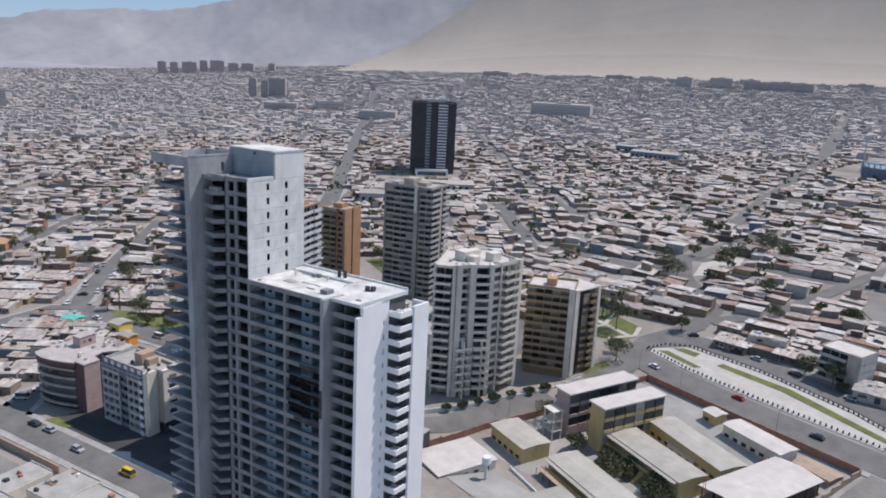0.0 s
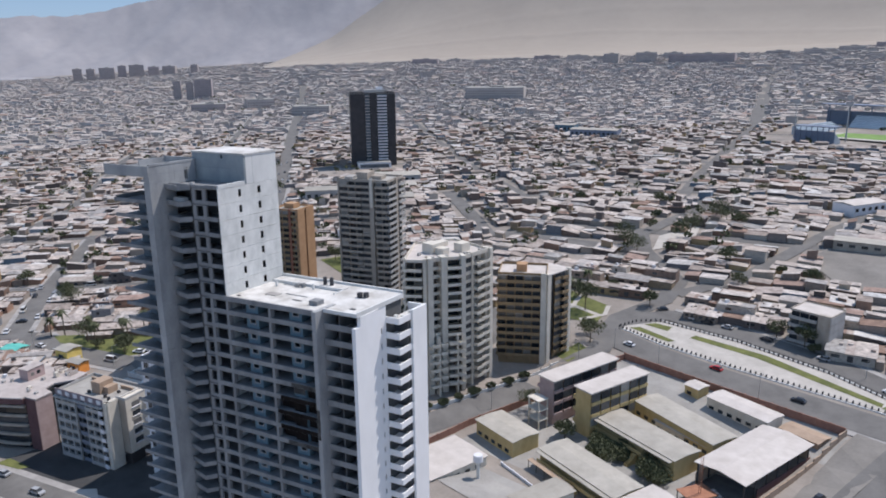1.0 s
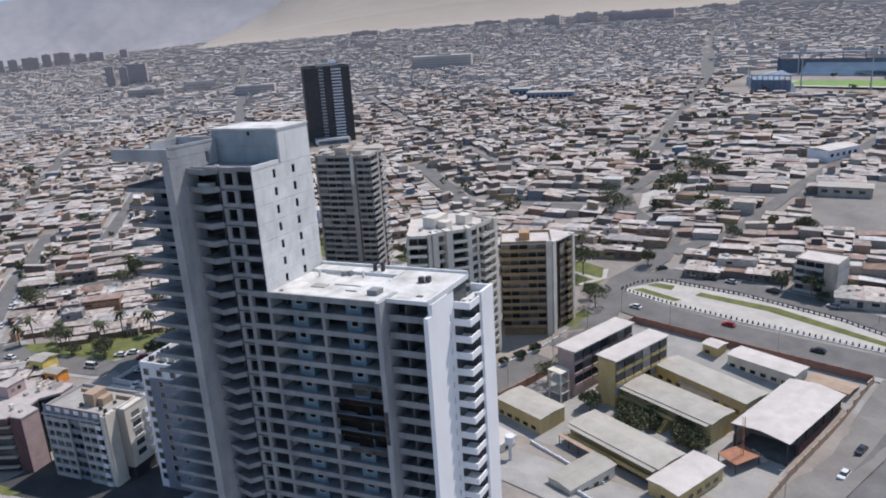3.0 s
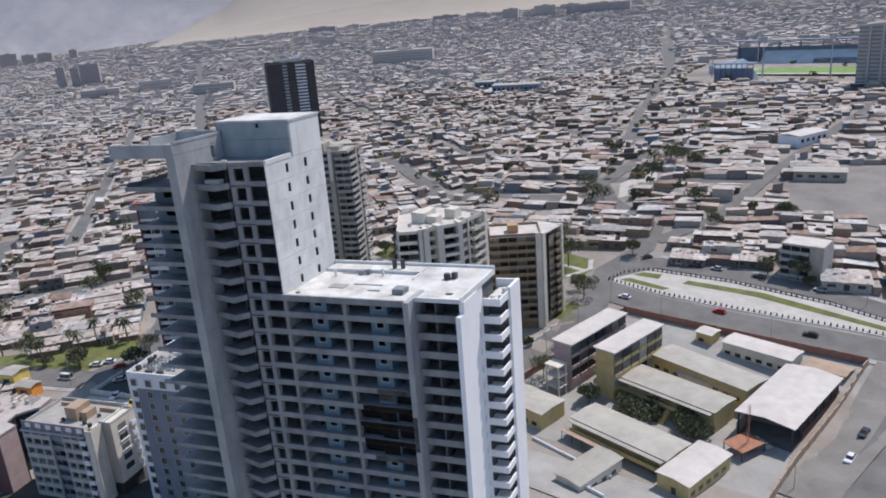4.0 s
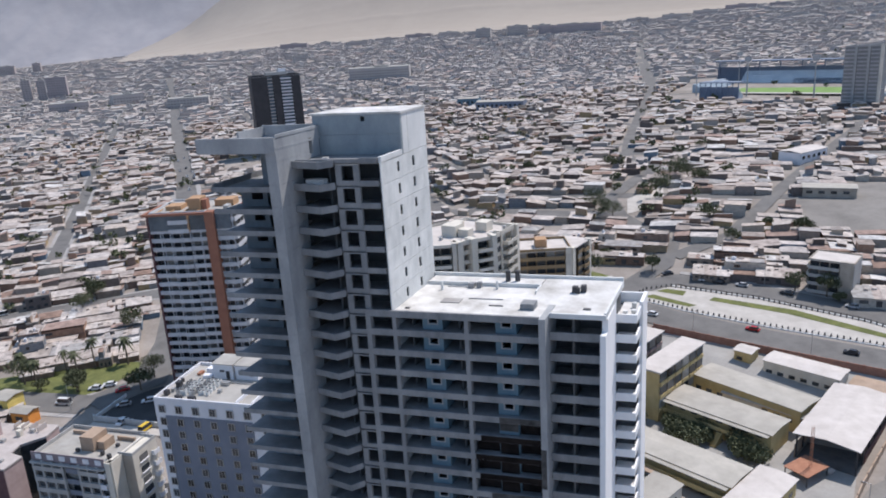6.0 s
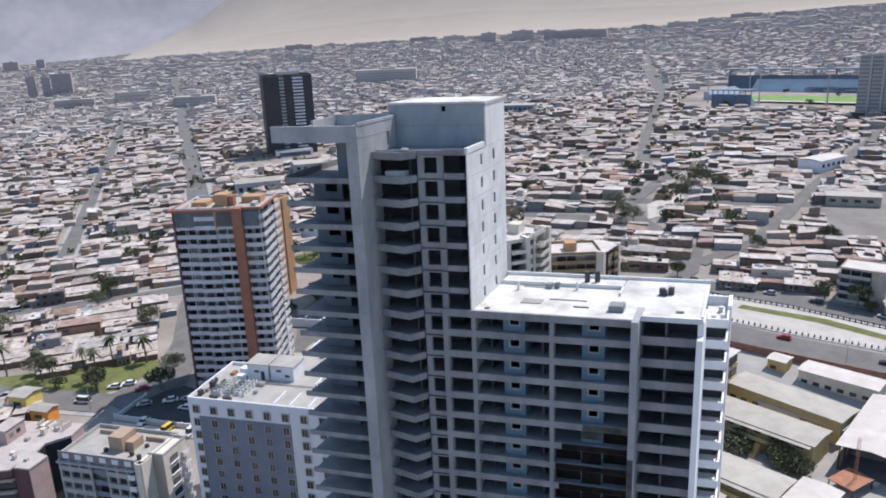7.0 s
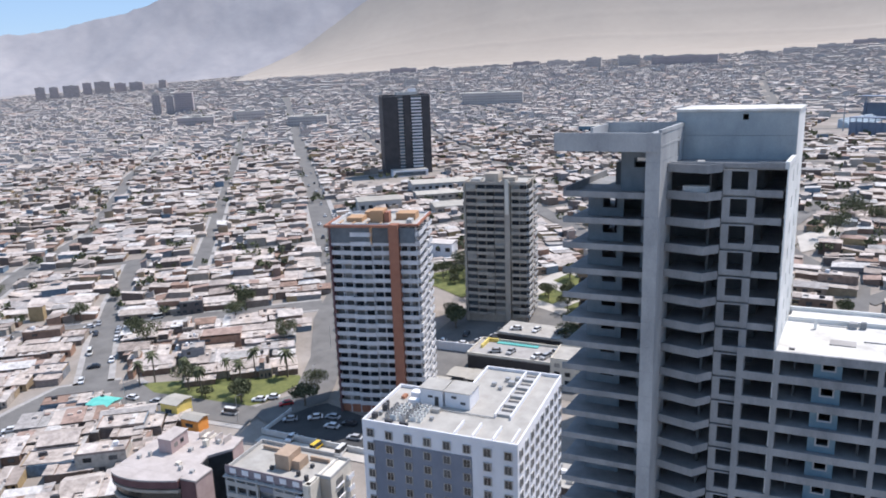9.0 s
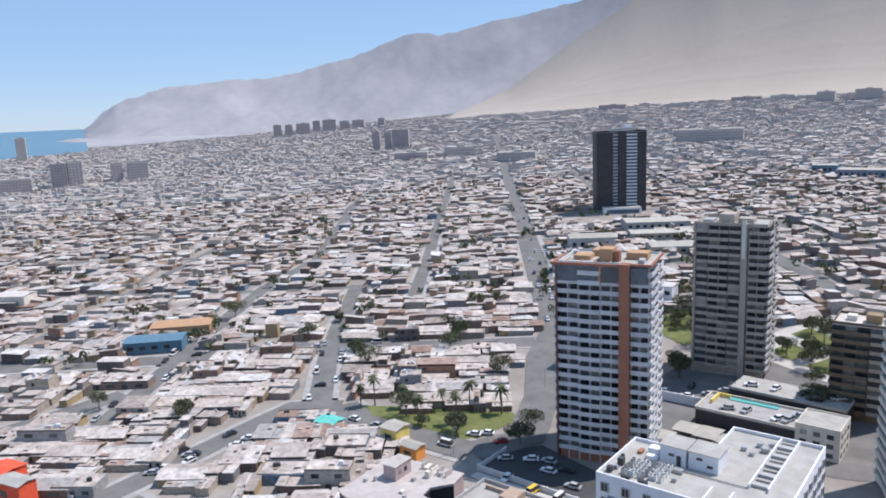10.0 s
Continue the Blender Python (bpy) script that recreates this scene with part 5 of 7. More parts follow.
for i in range(6):
    part("parapet_panel", boxes((1.4 + 3 * i, 2.9 + 3 * i, -0.26, -0.17, sh_ + 0.0, sh_ + 1.1)), HOTEL_W, small, "white square panel")
# pink block: bowed dark balconies, a maroon strip, a narrow pink side and a notch behind it
ph = 16.2
pink = thing("pink_block", pose(-129, -3.2, -0.6, 0, 0, 19.5), "pink and maroon apartment block with dark bowed balconies", "building")
PINK_PLAN = [(0.4, 0.9), (16.9, 0.9), (16.9, 0.05), (20.7, 0.05), (20.95, 5.2), (17.2, 6.2), (16.6, 9.2), (20.1, 13.4), (19.4, 18.5), (0.4, 17.4)]


def pink_prism(z0, z1, grow=0.0):
    bm = bmesh.new()
    cx_, cy_ = 10.5, 8.0
    prism(bm, [(x + grow * (1 if x > cx_ else -1), y + grow * (1 if y > cy_ else -1)) for x, y in PINK_PLAN], z0, z1)
    return bm


def bow(r_out, z0, z1, sag=2.6):
    """A bowed slab or band along the front of the pink block, fullest towards its free end."""
    bm = bmesh.new()
    arc = [(0.1 + 16.7 * i / 14, -sag * math.sin(math.pi * (0.10 + 0.86 * (i / 14) ** 0.8)) - r_out) for i in range(15)]
    prism(bm, arc + [(16.8, 0.92), (0.1, 0.92)], z0, z1)
    return bm


part("wall", pink_prism(-3, ph - 0.25), PINK, pink)
part("roof", pink_prism(ph - 0.24, ph + 0.12, 0.15), DUSTY_ROOF, pink, "dusty pale roof with a rounded edge")
part("maroon_strip", boxes((16.95, 20.6, -0.12, 0.04, -2, ph - 0.3)), MAROON, pink, "dark maroon wall strip")
bm = bmesh.new()
prism(bm, [(20.98, 5.3), (17.3, 6.3), (16.75, 9.15), (20.2, 13.4), (20.3, 13.35), (17.0, 9.0), (17.5, 6.5), (21.0, 5.5)], -1, ph - 0.4)
part("notch_glazing", bm, GLASS, pink, "dark glazing in the side notch")
for k in range(5):
    z_ = 2.0 + 2.85 * k
    part("bowed_balcony", bow(0.45, z_ - 0.15, z_ + 0.5), GREY_BROWN, pink, "bowed balcony front")
    part("bowed_window", bow(-0.25, z_ + 0.51, z_ + 2.68), GLASS, pink)
part("bowed_base", bow(-0.9, -2, 1.84), GLASS, pink)
part("bowed_cornice", bow(0.5, ph - 1.9, ph - 0.26), MAROON, pink, "maroon bowed cornice")
part("bowed_roof", bow(0.7, ph - 0.25, ph + 0.1), DUSTY_ROOF, pink)
part("roof_house", boxes((5.4, 8.8, 7.6, 13.2, ph, ph + 3.4)), PINK, pink)
part("roof_house_roof", boxes((5.2, 9.0, 7.4, 13.4, ph + 3.41, ph + 3.55)), DUSTY_ROOF, pink)
for y in (8.6, 10.6):
    part("window", boxes((8.76, 8.84, y, y + 1.1, ph + 1.3, ph + 2.3)), PANE, pink)
for x, y, w, hh in ((2.4, 4, 0.8, 0.8), (4.2, 5.4, 0.6, 1.2), (12.5, 4, 1.0, 0.7), (14.6, 2.4, 0.7, 1.0), (11.4, 9.6, 0.9, 0.9), (13.2, 12.4, 1.1, 1.6), (15.4, 14.4, 0.8, 1.0), (10.6, 15.4, 2.4, 0.7), (17.6, 2.2, 0.8, 0.7)):
    part("roof_unit", boxes((x, x + w, y, y + w, ph, ph + hh)), GREY_MID if w < 1 else CREAM, pink)
for i in range(4):
    part("roof_wall", boxes((10.2 + 2.3 * i, 10.4 + 2.3 * i, 15.2 - 0.2 * i, 17.4, ph, ph + 1.5)), DUSTY_ROOF, pink)

# ---------- school ----------
def gable(bm, L, W, h, rise, over=0.4, t=0.16, slot=0):
    """A low two-sided sheet roof along x over a plan L by W."""
    for s_ in (0, 1):
        y0, y1 = (-over, W / 2) if s_ == 0 else (W + over, W / 2)
        lo = [bm.verts.new((x, y, z)) for x, y, z in ((-over, y0, h - 0.1), (L + over, y0, h - 0.1), (L + over, y1, h + rise), (-over, y1, h + rise))]
        hi = [bm.verts.new((v.co.x, v.co.y, v.co.z + t)) for v in lo]
        for f in ((lo[3], lo[2], lo[1], lo[0]), hi, *[(lo[i], lo[(i + 1) % 4], hi[(i + 1) % 4], hi[i]) for i in range(4)]):
            bm.faces.new(f).material_index = slot


def stepped(x0, x1, y0, dy, n, z0, dz):
    """One stepped terrace along x, rising away from y0."""
    prof = [(y0, -2.0)]
    for k in range(n):
        prof += [(y0 + dy * k, z0 + dz * k), (y0 + dy * (k + 1), z0 + dz * k)]
    prof.append((y0 + dy * n, -2.0))
    bm = bmesh.new()
    a, b = [[bm.verts.new((x, y, z)) for y, z in prof] for x in (x0, x1)]
    bm.faces.new(a)
    bm.faces.new(b[::-1])
    for i in range(len(prof)):
        bm.faces.new((a[i], a[(i + 1) % len(prof)], b[(i + 1) % len(prof)], b[i]))
    return bm


def hall(name, x, y, rot, L, W, h, wall, roof, label, rise=0.7, z=None, storeys=1):
    rise = min(rise, 0.3)
    z0 = gz(x, y) if z is None else z - h
    th_ = thing(name, pose(x, y, z0, 0, 0, rot), label, "building", "school halls")
    part("wall", boxes((0, L, 0, W, -2, h - 0.12)), wall, th_)
    bm = bmesh.new()
    gable(bm, L, W, h, rise)
    part("roof", bm, roof, th_)
    n = int(L / 3.2)
    wm = mesh_of("window", boxes((0, 1.7, -0.05, 0.03, 0, 1.1)), GLASS)
    for i in range(n):
        for k in range(storeys):
            part("window", wm, None, th_, at=pose(0.8 + i * (L - 1.2) / n, 0, 1.0 + k * 2.8))
            part("window", wm, None, th_, at=pose(L - 0.8 - i * (L - 1.2) / n, W, 1.0 + k * 2.8, 0, 0, 180))
    if storeys == 2:
        part("gallery", boxes((0.4, L - 0.4, -1.5, -0.02, 2.35, 2.5), (0.4, L - 0.4, -1.5, -1.38, 2.5, 3.45)), wall, th_, "yellow rendered gallery front")
        part("gallery_roof", boxes((0.2, L - 0.2, -1.8, -0.42, h - 0.35, h - 0.2)), roof, th_)
        part("outside_stair", stepped(0, 1.4, 0, 0.42, 8, 0.1, 0.29), wall, th_, "yellow outside stair", at=pose(L * 0.55, -3.4 - 1.5, 0))
    part("door", boxes((-0.05, 0.03, W * 0.4, W * 0.4 + 1.2, 0, 2.1)), DARK_METAL, th_)
    return th_


for (x, y), rot_, w_, wmat, look_ in (((-0.8, 113.0), 76.7, 24.2, YELLOW_W, "three-storey school block with yellow walls and a pale flat roof"), ((-13.3, 112.8), 78.5, 28.0, PINK, "three-storey school block with dull pink walls and a pale flat roof")):
    n_ = int(w_ / 4)
    sc_, sh2 = block("school_block", pose(x, y, gz(-4, 126), 0, 0, rot_), w_, 6.4, 3, 3.7, wmat,
                     {"front": [(0.3 + w_ * i / n_, w_ * (i + 1) / n_ - 0.2, "band", wmat, 0.1) for i in range(n_)], "left": [(0.3, 6.1, "blank", wmat, 0.0)], "back": [(0.3, w_ - 0.3, "balcony", wmat, 1.0)], "right": [(0.6, 5.8, "blank", wmat, 0.0)]},
                     look_, base=2.6, roof=SHEET_LT, parapet=0.15)
    part("roof_edge", boxes((-0.4, w_ + 0.4, -0.4, 6.8, sh2 + 0.16, sh2 + 0.45)), SHEET_LT, sc_)
stair = thing("stair_tower", pose(-19.6, 108.2, gz(-10, 112), 0, 0, -12), "open concrete stair frame beside the school", "stairs")
for k in range(3):
    part("landing", boxes((0, 5, 0, 4, 2.9 + 3.2 * k, 3.15 + 3.2 * k)), CREAM, stair)
for x in (0.2, 4.5):
    for y in (0.2, 3.5):
        part("post", boxes((x, x + 0.35, y, y + 0.35, -1, 9.6)), CREAM, stair)
hall("school_hall", 3.5, 131.5, -20, 30, 9, 5.0, YELLOW_W, SHEET, "long yellow school hall under a grey sheet roof", z=4.4)
hall("school_hall", -0.3, 116.3, -16.4, 28.5, 9.5, 5.6, YELLOW_W, SHEET, "long yellow school hall under a grey sheet roof", z=3.5, storeys=2)
hall("school_hall", -4.6, 93.6, -16, 28, 9.5, 5.6, YELLOW_W, SHEET, "long yellow school hall under a grey sheet roof", z=1.5, storeys=2)
hall("school_hall", -28, 94.6, -13, 16.5, 9.5, 5.2, YELLOW_W, SHEET, "short yellow school hall under a grey sheet roof", z=1.8)
hall("school_hall", 19.1, 147.2, -14, 20, 7.5, 4.6, CREAM, SHEET_LT, "low pale school hall under a light sheet roof", z=4.9)
hall("school_hall", 10.5, 150.5, -14, 5, 5, 3.8, YELLOW_W, SHEET_LT, "small yellow school hut under a light roof", z=5.2)
hall("school_hall", 12.0, 127.8, -17, 21, 3.2, 3.6, CREAM, SHEET_LT, "narrow pale school annex between the halls", z=2.3, rise=0.1)
hall("school_hall", 41, 146, -14, 11, 6, 3.6, ADOBE, ADOBE, "low store by the school wall", z=2.6)
hall("school_hall", 29.5, 79, 74, 17, 8, 4.2, YELLOW_W, SHEET_LT, "low yellow hall under a pale roof", z=1.2)
hall("school_hall", 8.5, 69, 74, 15, 7, 4.0, CREAM, SHEET, "low hall under a grey roof", z=0.6)
hall("school_hall", -18, 64, 80, 19, 14, 3.6, CREAM, SHEET_LT, "low walled store with a pale flat roof", z=0.2, rise=0.1)
sport = thing("sports_shed", pose(45.2, 108, gz(42, 120), 0, 0, 79), "open-sided sports shed under a wide grey sheet roof", "shed")
bm = bmesh.new()
gable(bm, 31.5, 13.6, 6.3, 0.7, 0.5)
part("roof", bm, SHEET_LT, sport)
for i in range(7):
    for y in (0.2, 13.1):
        part("post", boxes((0.2 + 5.1 * i, 0.5 + 5.1 * i, y, y + 0.3, -1, 6.2)), DARK_METAL, sport)
part("side_wall", boxes((0, 31.5, 13.45, 13.6, -1, 3.2), (30.5, 31.4, 0.5, 13.4, -1, 5.8)), ADOBE, sport)
part("side_wall", boxes((6, 31.5, 0.0, 0.16, -1, 2.6)), MAROON, sport)
part("floor", boxes((0.3, 30.4, 0.6, 13.0, -0.4, 0.06)), CONCRETE_DK, sport)
walkway = thing("covered_walkway", pose(-6, 89.6, gz(-2, 89), 0, 0, -16), "long brown sheet roof over a walkway", "canopy")
part("sheet", boxes((0, 17, 0, 1.7, 2.5, 2.62)), ADOBE, walkway)
for i in range(6):
    part("post", boxes((0.2 + 3.3 * i, 0.35 + 3.3 * i, 0.1, 0.25, -0.6, 2.49)), DARK_METAL, walkway)
stand = thing("rust_canopy", pose(36, 99, gz(38, 101), 0, 0, 62), "rusty brown canopy over low benches", "canopy")
part("canopy_sheet", boxes((0, 8, 0, 6, 2.6, 2.75)), RUST, stand)
for x in (0.2, 7.6):
    for y in (0.2, 5.6):
        part("post", boxes((x, x + 0.2, y, y + 0.2, -1, 2.6)), DARK_METAL, stand)
for i in range(4):
    part("bench", boxes((8.6 + 0.2 * i, 10.4 + 0.2 * i, 1.4 * i, 1.4 * i + 0.9, 0.4, 0.9)), SHEET_LT, stand)
mast = thing("orange_mast", pose(36, 104, gz(36, 104)), "thin orange lattice mast beside the shed", "mast")
bm = bmesh.new()
for dx, dy in ((-0.3, -0.3), (0.3, -0.3), (0, 0.3)):
    tube(bm, dx, dy, -0.5, 13, 0.05, n=5)
for k in range(26):
    box(bm, -0.3, 0.3, -0.33, -0.27, 0.5 * k, 0.5 * k + 0.05)
part("lattice", bm, RUST, mast)
tank = thing("water_tank", pose(-11.6, 75.4, gz(-11.6, 75.4)), "white water tank on a concrete pillar", "water tank")
bm = bmesh.new()
tube(bm, 0, 0, -1, 5.2, 0.45)
part("pillar", bm, CONCRETE_LT, tank)
bm = bmesh.new()
tube(bm, 0, 0, 5.2, 7.0, 1.3, 1.2, 12)
part("drum", bm, HOTEL_W, tank)


def wall_run(name, pts, h, t, material, label):
    th_ = thing(name, pose(*pts[0], 0), label, "wall", kind="structure")
    for p, q in zip(pts[:-1], pts[1:]):
        n = max(1, int(math.hypot(q[0] - p[0], q[1] - p[1]) / 4))
        for i in range(n):
            a, b = [(p[0] + (q[0] - p[0]) * k / n, p[1] + (q[1] - p[1]) * k / n) for k in (i, i + 1)]
            z = min(gz(*a), gz(*b))
            m = Matrix.Translation((a[0] - pts[0][0], a[1] - pts[0][1], z)) @ pose(0, 0, 0, 0, 0, math.degrees(math.atan2(b[1] - a[1], b[0] - a[0])))
            part("wall_bay", boxes((0, math.hypot(b[0] - a[0], b[1] - a[1]) - 0.04, -t / 2, t / 2, -1.2, h)), material, th_, at=m)
            part("wall_pier", boxes((-0.15, 0.15, -t / 2 - 0.08, t / 2 + 0.08, -1.2, h + 0.2)), material, th_, at=m)
    return th_


wall_run("perimeter_wall", [(-16, 160.5), (19, 156.6), (56, 153)], 2.6, 0.25, BRICK_W, "red-brown brick wall along the road")
wall_run("garden_wall", [(-49, 84), (-43, 98), (-40, 112), (-36, 130), (-33.5, 146)], 1.3, 0.25, CONCRETE_LT, "low pale garden wall before the cream block")
wall_run("yard_wall", [(-12, 86), (3, 81.6), (12, 79)], 1.1, 0.3, HOTEL_W, "low white wall across the school yard")
wall_run("yard_wall", [(2, 73), (14, 69.5)], 1.1, 0.3, HOTEL_W, "low white wall across the school yard")
wall_run("perimeter_wall", [(56, 153), (46.5, 103), (44, 84)], 2.4, 0.3, ADOBE, "tan rendered wall along the side street")
wall_run("perimeter_wall", [(-16, 160.5), (-25.5, 128), (-32, 96), (-34, 70)], 2.4, 0.25, BRICK_W, "low red brick wall along the street")

# ---------- low roofs between the towers ----------
patch("paving_yard", [(-126, 98), (-78, 108), (-60, 120), (-62, 172), (-160, 172), (-150, 130)], ASPHALT, "worn asphalt forecourt between the towers", "yard", lift=0.1)
deck = thing("parking_deck", pose(-119.5, 108.5, gz(-110, 115), 0, 0, 15), "low parking deck with a pale roof and a small pool", "building")
part("wall", boxes((0, 29, 0, 14, -2, 5.3)), DARK_CLAD, deck)
part("roof", boxes((-0.2, 29.2, -0.2, 14.2, 5.32, 5.6)), PAVING, deck)
part("roof_parapet", boxes((-0.2, 29.2, -0.2, 0.1, 5.62, 6.3), (-0.2, 0.1, 0.1, 14.2, 5.62, 6.3), (0.1, 29.2, 13.9, 14.2, 5.62, 6.3), (28.9, 29.2, 0.1, 13.9, 5.62, 6.3)), CREAM, deck)
part("pool", boxes((6, 20, 11.2, 13.0, 5.62, 5.9)), POOL, deck, "turquoise pool water")
part("slide", boxes((2.2, 2.9, 6, 13, 5.62, 6.8), (2.9, 6, 12.4, 13, 5.62, 6.8)), YELLOW_P, deck, "yellow painted edge")
deck2 = thing("parking_deck", pose(-121, 127.5, gz(-112, 132), 0, 0, 13), "low dark-walled building with cars on its roof", "building")
part("wall", boxes((0, 33, 0, 13, -2, 5.8)), DARK_CLAD, deck2)
part("roof", boxes((-0.2, 33.2, -0.2, 13.2, 5.82, 6.1)), ROOF_GREY, deck2)
part("roof_parapet", boxes((-0.2, 33.2, -0.2, 0.05, 6.12, 6.7), (32.9, 33.2, 0.1, 13.2, 6.12, 6.7)), GREY_MID, deck2)
annex = thing("annex", pose(-91.5, 113, gz(-88, 118), 0, 0, 15), "cream annex with a flat pale roof", "building")
part("wall", boxes((0, 11, 0, 12, -2, 8.4)), CREAM, annex)
for k in range(3):
    for i in range(3):
        part("window", boxes((10.96, 11.05, 1.4 + 3.5 * i, 3.2 + 3.5 * i, 0.9 + 2.6 * k, 2.2 + 2.6 * k)), PANE, annex)
        part("window", boxes((1.2 + 3.3 * i, 2.9 + 3.3 * i, -0.05, 0.04, 0.9 + 2.6 * k, 2.2 + 2.6 * k)), PANE, annex)
part("roof", boxes((0.25, 10.75, 0.25, 11.75, 8.42, 8.6)), ROOF_GREY, annex)
part("roof_parapet", boxes((0, 11, 0, 0.25, 8.42, 9.0), (0, 11, 11.75, 12, 8.42, 9.0), (0, 0.25, 0.25, 11.75, 8.42, 9.0), (10.75, 11, 0.25, 11.75, 8.42, 9.0)), CREAM, annex)
for i, (x, y, w, d) in enumerate(((-119, 97, 6, 7), (-112.5, 98, 6, 8), (-106, 99, 5, 6), (-121, 89, 6, 6))):
    sail = thing("shade_roof", pose(x, y, gz(x, y), 0, 0, 15), "pale sheet shade roof on posts", "canopy", "shade roofs")
    bm = bmesh.new()
    gable(bm, w, d, 3.0, 0.3, 0.2)
    part("sheet", bm, SHEET, sail)
    for a in (0.2, w - 0.4):
        for b in (0.2, d - 0.4):
            part("post", boxes((a, a + 0.15, b, b + 0.15, -0.5, 2.95)), STEEL, sail)
wall_run("forecourt_wall", [(-143, 116), (-121, 122), (-121, 127)], 3.2, 0.3, HOTEL_W, "long white forecourt wall")
strip("pavement", [(-139, 40.2), (-107, 49.2), (-84, 55)], 1.6, SAND_PATH, "pale dusty walk below the car park", "pavement", lift=0.12, thick=0.14)
wall_run("car_park_wall", [(-144.6, 56), (-140.8, 43)], 1.1, 0.3, CONCRETE_LT, "low pale wall between street and car park")
wall_run("car_park_wall", [(-140.5, 42.8), (-107, 51.8), (-80, 58)], 1.6, 0.3, CONCRETE_LT, "low pale concrete wall beside the car park")
# small apartment house beyond the park
apt, ah = block("corner_apartments", pose(23.5, 203.5, gz(28, 208), 0, 0, -8), 14, 12, 4, 2.8, GREY_BROWN,
                {"front": [(0.2, 9.5, "balcony", GREY_MID, 0.7), (9.8, 13.8, "pier", GREY_BROWN, 0.2)], "right": [(0.3, 11.5, "blank", GREY_MID, 0.0)], "left": [(1, 11, "balcony", CREAM, 0.6)]},
                "four-storey grey apartment house with wide balconies", base=0.4, roof=SHEET_LT, parapet=0.4)


def shed_block(name, x, y, rot, w, d, h, wall, roof, label):
    th_ = thing(name, pose(x, y, gz(x, y), 0, 0, rot), label, "building")
    part("wall", boxes((-w / 2, w / 2, -d / 2, d / 2, -4, h)), wall, th_)
    bm = bmesh.new()
    gable(bm, w, d, h + 0.15, max(0.5, d * 0.05), 0.4)
    part("roof", bm, roof, th_, at=pose(-w / 2, -d / 2, 0))
    for i in range(int(w / 5)):
        part("window", boxes((-w / 2 + 1.5 + 5 * i, -w / 2 + 4 + 5 * i, -d / 2 - 0.06, -d / 2 + 0.02, h * 0.4, h * 0.7)), GLASS, th_)
    return th_


for row in (("warehouse", -330, 352, 51.5, 44, 22, 6, GREY_MID, SHEET, "grey warehouse with a dull sheet roof"), ("warehouse", -316, 272, 51.5, 28, 18, 8.5, GREY_MID, SHEET, "grey warehouse beside the avenue"),
            ("warehouse", -300, 320, 51.5, 40, 16, 4.6, GREY_BROWN, SHEET, "low pale warehouse by the avenue"), ("warehouse", -262, 285, 51.5, 30, 18, 5, GREY_BROWN, SHEET, "low warehouse with a dull sheet roof"),
            ("blue_store", -316, 4, 62, 24, 12, 5.2, BLUE_P, BLUE_P, "blue painted store on a corner"), ("yellow_store", -331, 20, 62, 26, 13, 5.6, OCHRE, OCHRE, "store with yellow painted walls"),
            ("white_store", -450, -36, 51.5, 18, 12, 8, CREAM, SHEET_LT, "three-storey pale store among houses"), ("blue_store", -329, 664, 15, 52, 22, 9, STAD_BLUE_HAZED, SHEET, "long dark blue warehouse"),
            ("hall", 20, 312, 8, 22, 10, 4.4, GREY_BROWN, SHEET, "grey-brown hall on the edge of the bare lot"), ("blue_store", -390, 700, 15, 24, 18, 9, BLUE_P, SHEET, "blue warehouse among low houses"),
            ("red_tent", -203, -60, 30, 9, 5, 6.5, RED_CLOTH, ROOF_GREY, "stall with bright red canvas walls"), ("red_tent", -213, -62, 30, 8, 8, 6.5, RED_CLOTH, RED_CLOTH, "red walled stall with a grey roof"),
            ("corner_shop", -158.5, 33.5, 16, 6, 4, 3.6, ORANGE_CLOTH, SHEET, "small shop with an orange wall"), ("corner_shop", -170, 35, 16, 6, 6, 5, YELLOW_P, SHEET, "small house with a yellow wall"),
            ("teal_roof_house", -191, 24, 20, 7, 6, 3, CREAM, TEAL_P, "small house with a teal sheet roof")):
    shed_block(*row)

# ---------- street corner beside the hotel ----------
patch("forecourt", [(-112, -9.5), (-57, 8.5), (-30, 8), (-30, 58), (-80, 52), (-112, 8)], ASPHALT_SHADOWED, "asphalt forecourt round the blocks, their shade put into its dark colour", "pavement", lift=0.07)
patch("sports_court", [(-104, -24), (-81, -16.5), (-70, -26), (-62, -66), (-122, -66)], LOT, "pale worn sports court", "court", lift=0.12)
patch("grass_bed", [(-112, -7.5), (-104, -4.5), (-103, -2), (-112, -4)], GRASS, "narrow strip of lawn before the pink block", "lawn", lift=0.16)
# Pale patch paints in the sunlit gap between two building shadows.
patch("paving_yard", [(-84, 0.2), (-74, 3.6), (-79, 5.4)], SAND_PATH, "pale triangle painted as sunlit ground between block shadows", "pavement", lift=0.16)
wall_run("court_wall", [(-107, -21.6), (-79, -12.6)], 2.2, 0.3, ADOBE, "long tan wall beside the sports court")
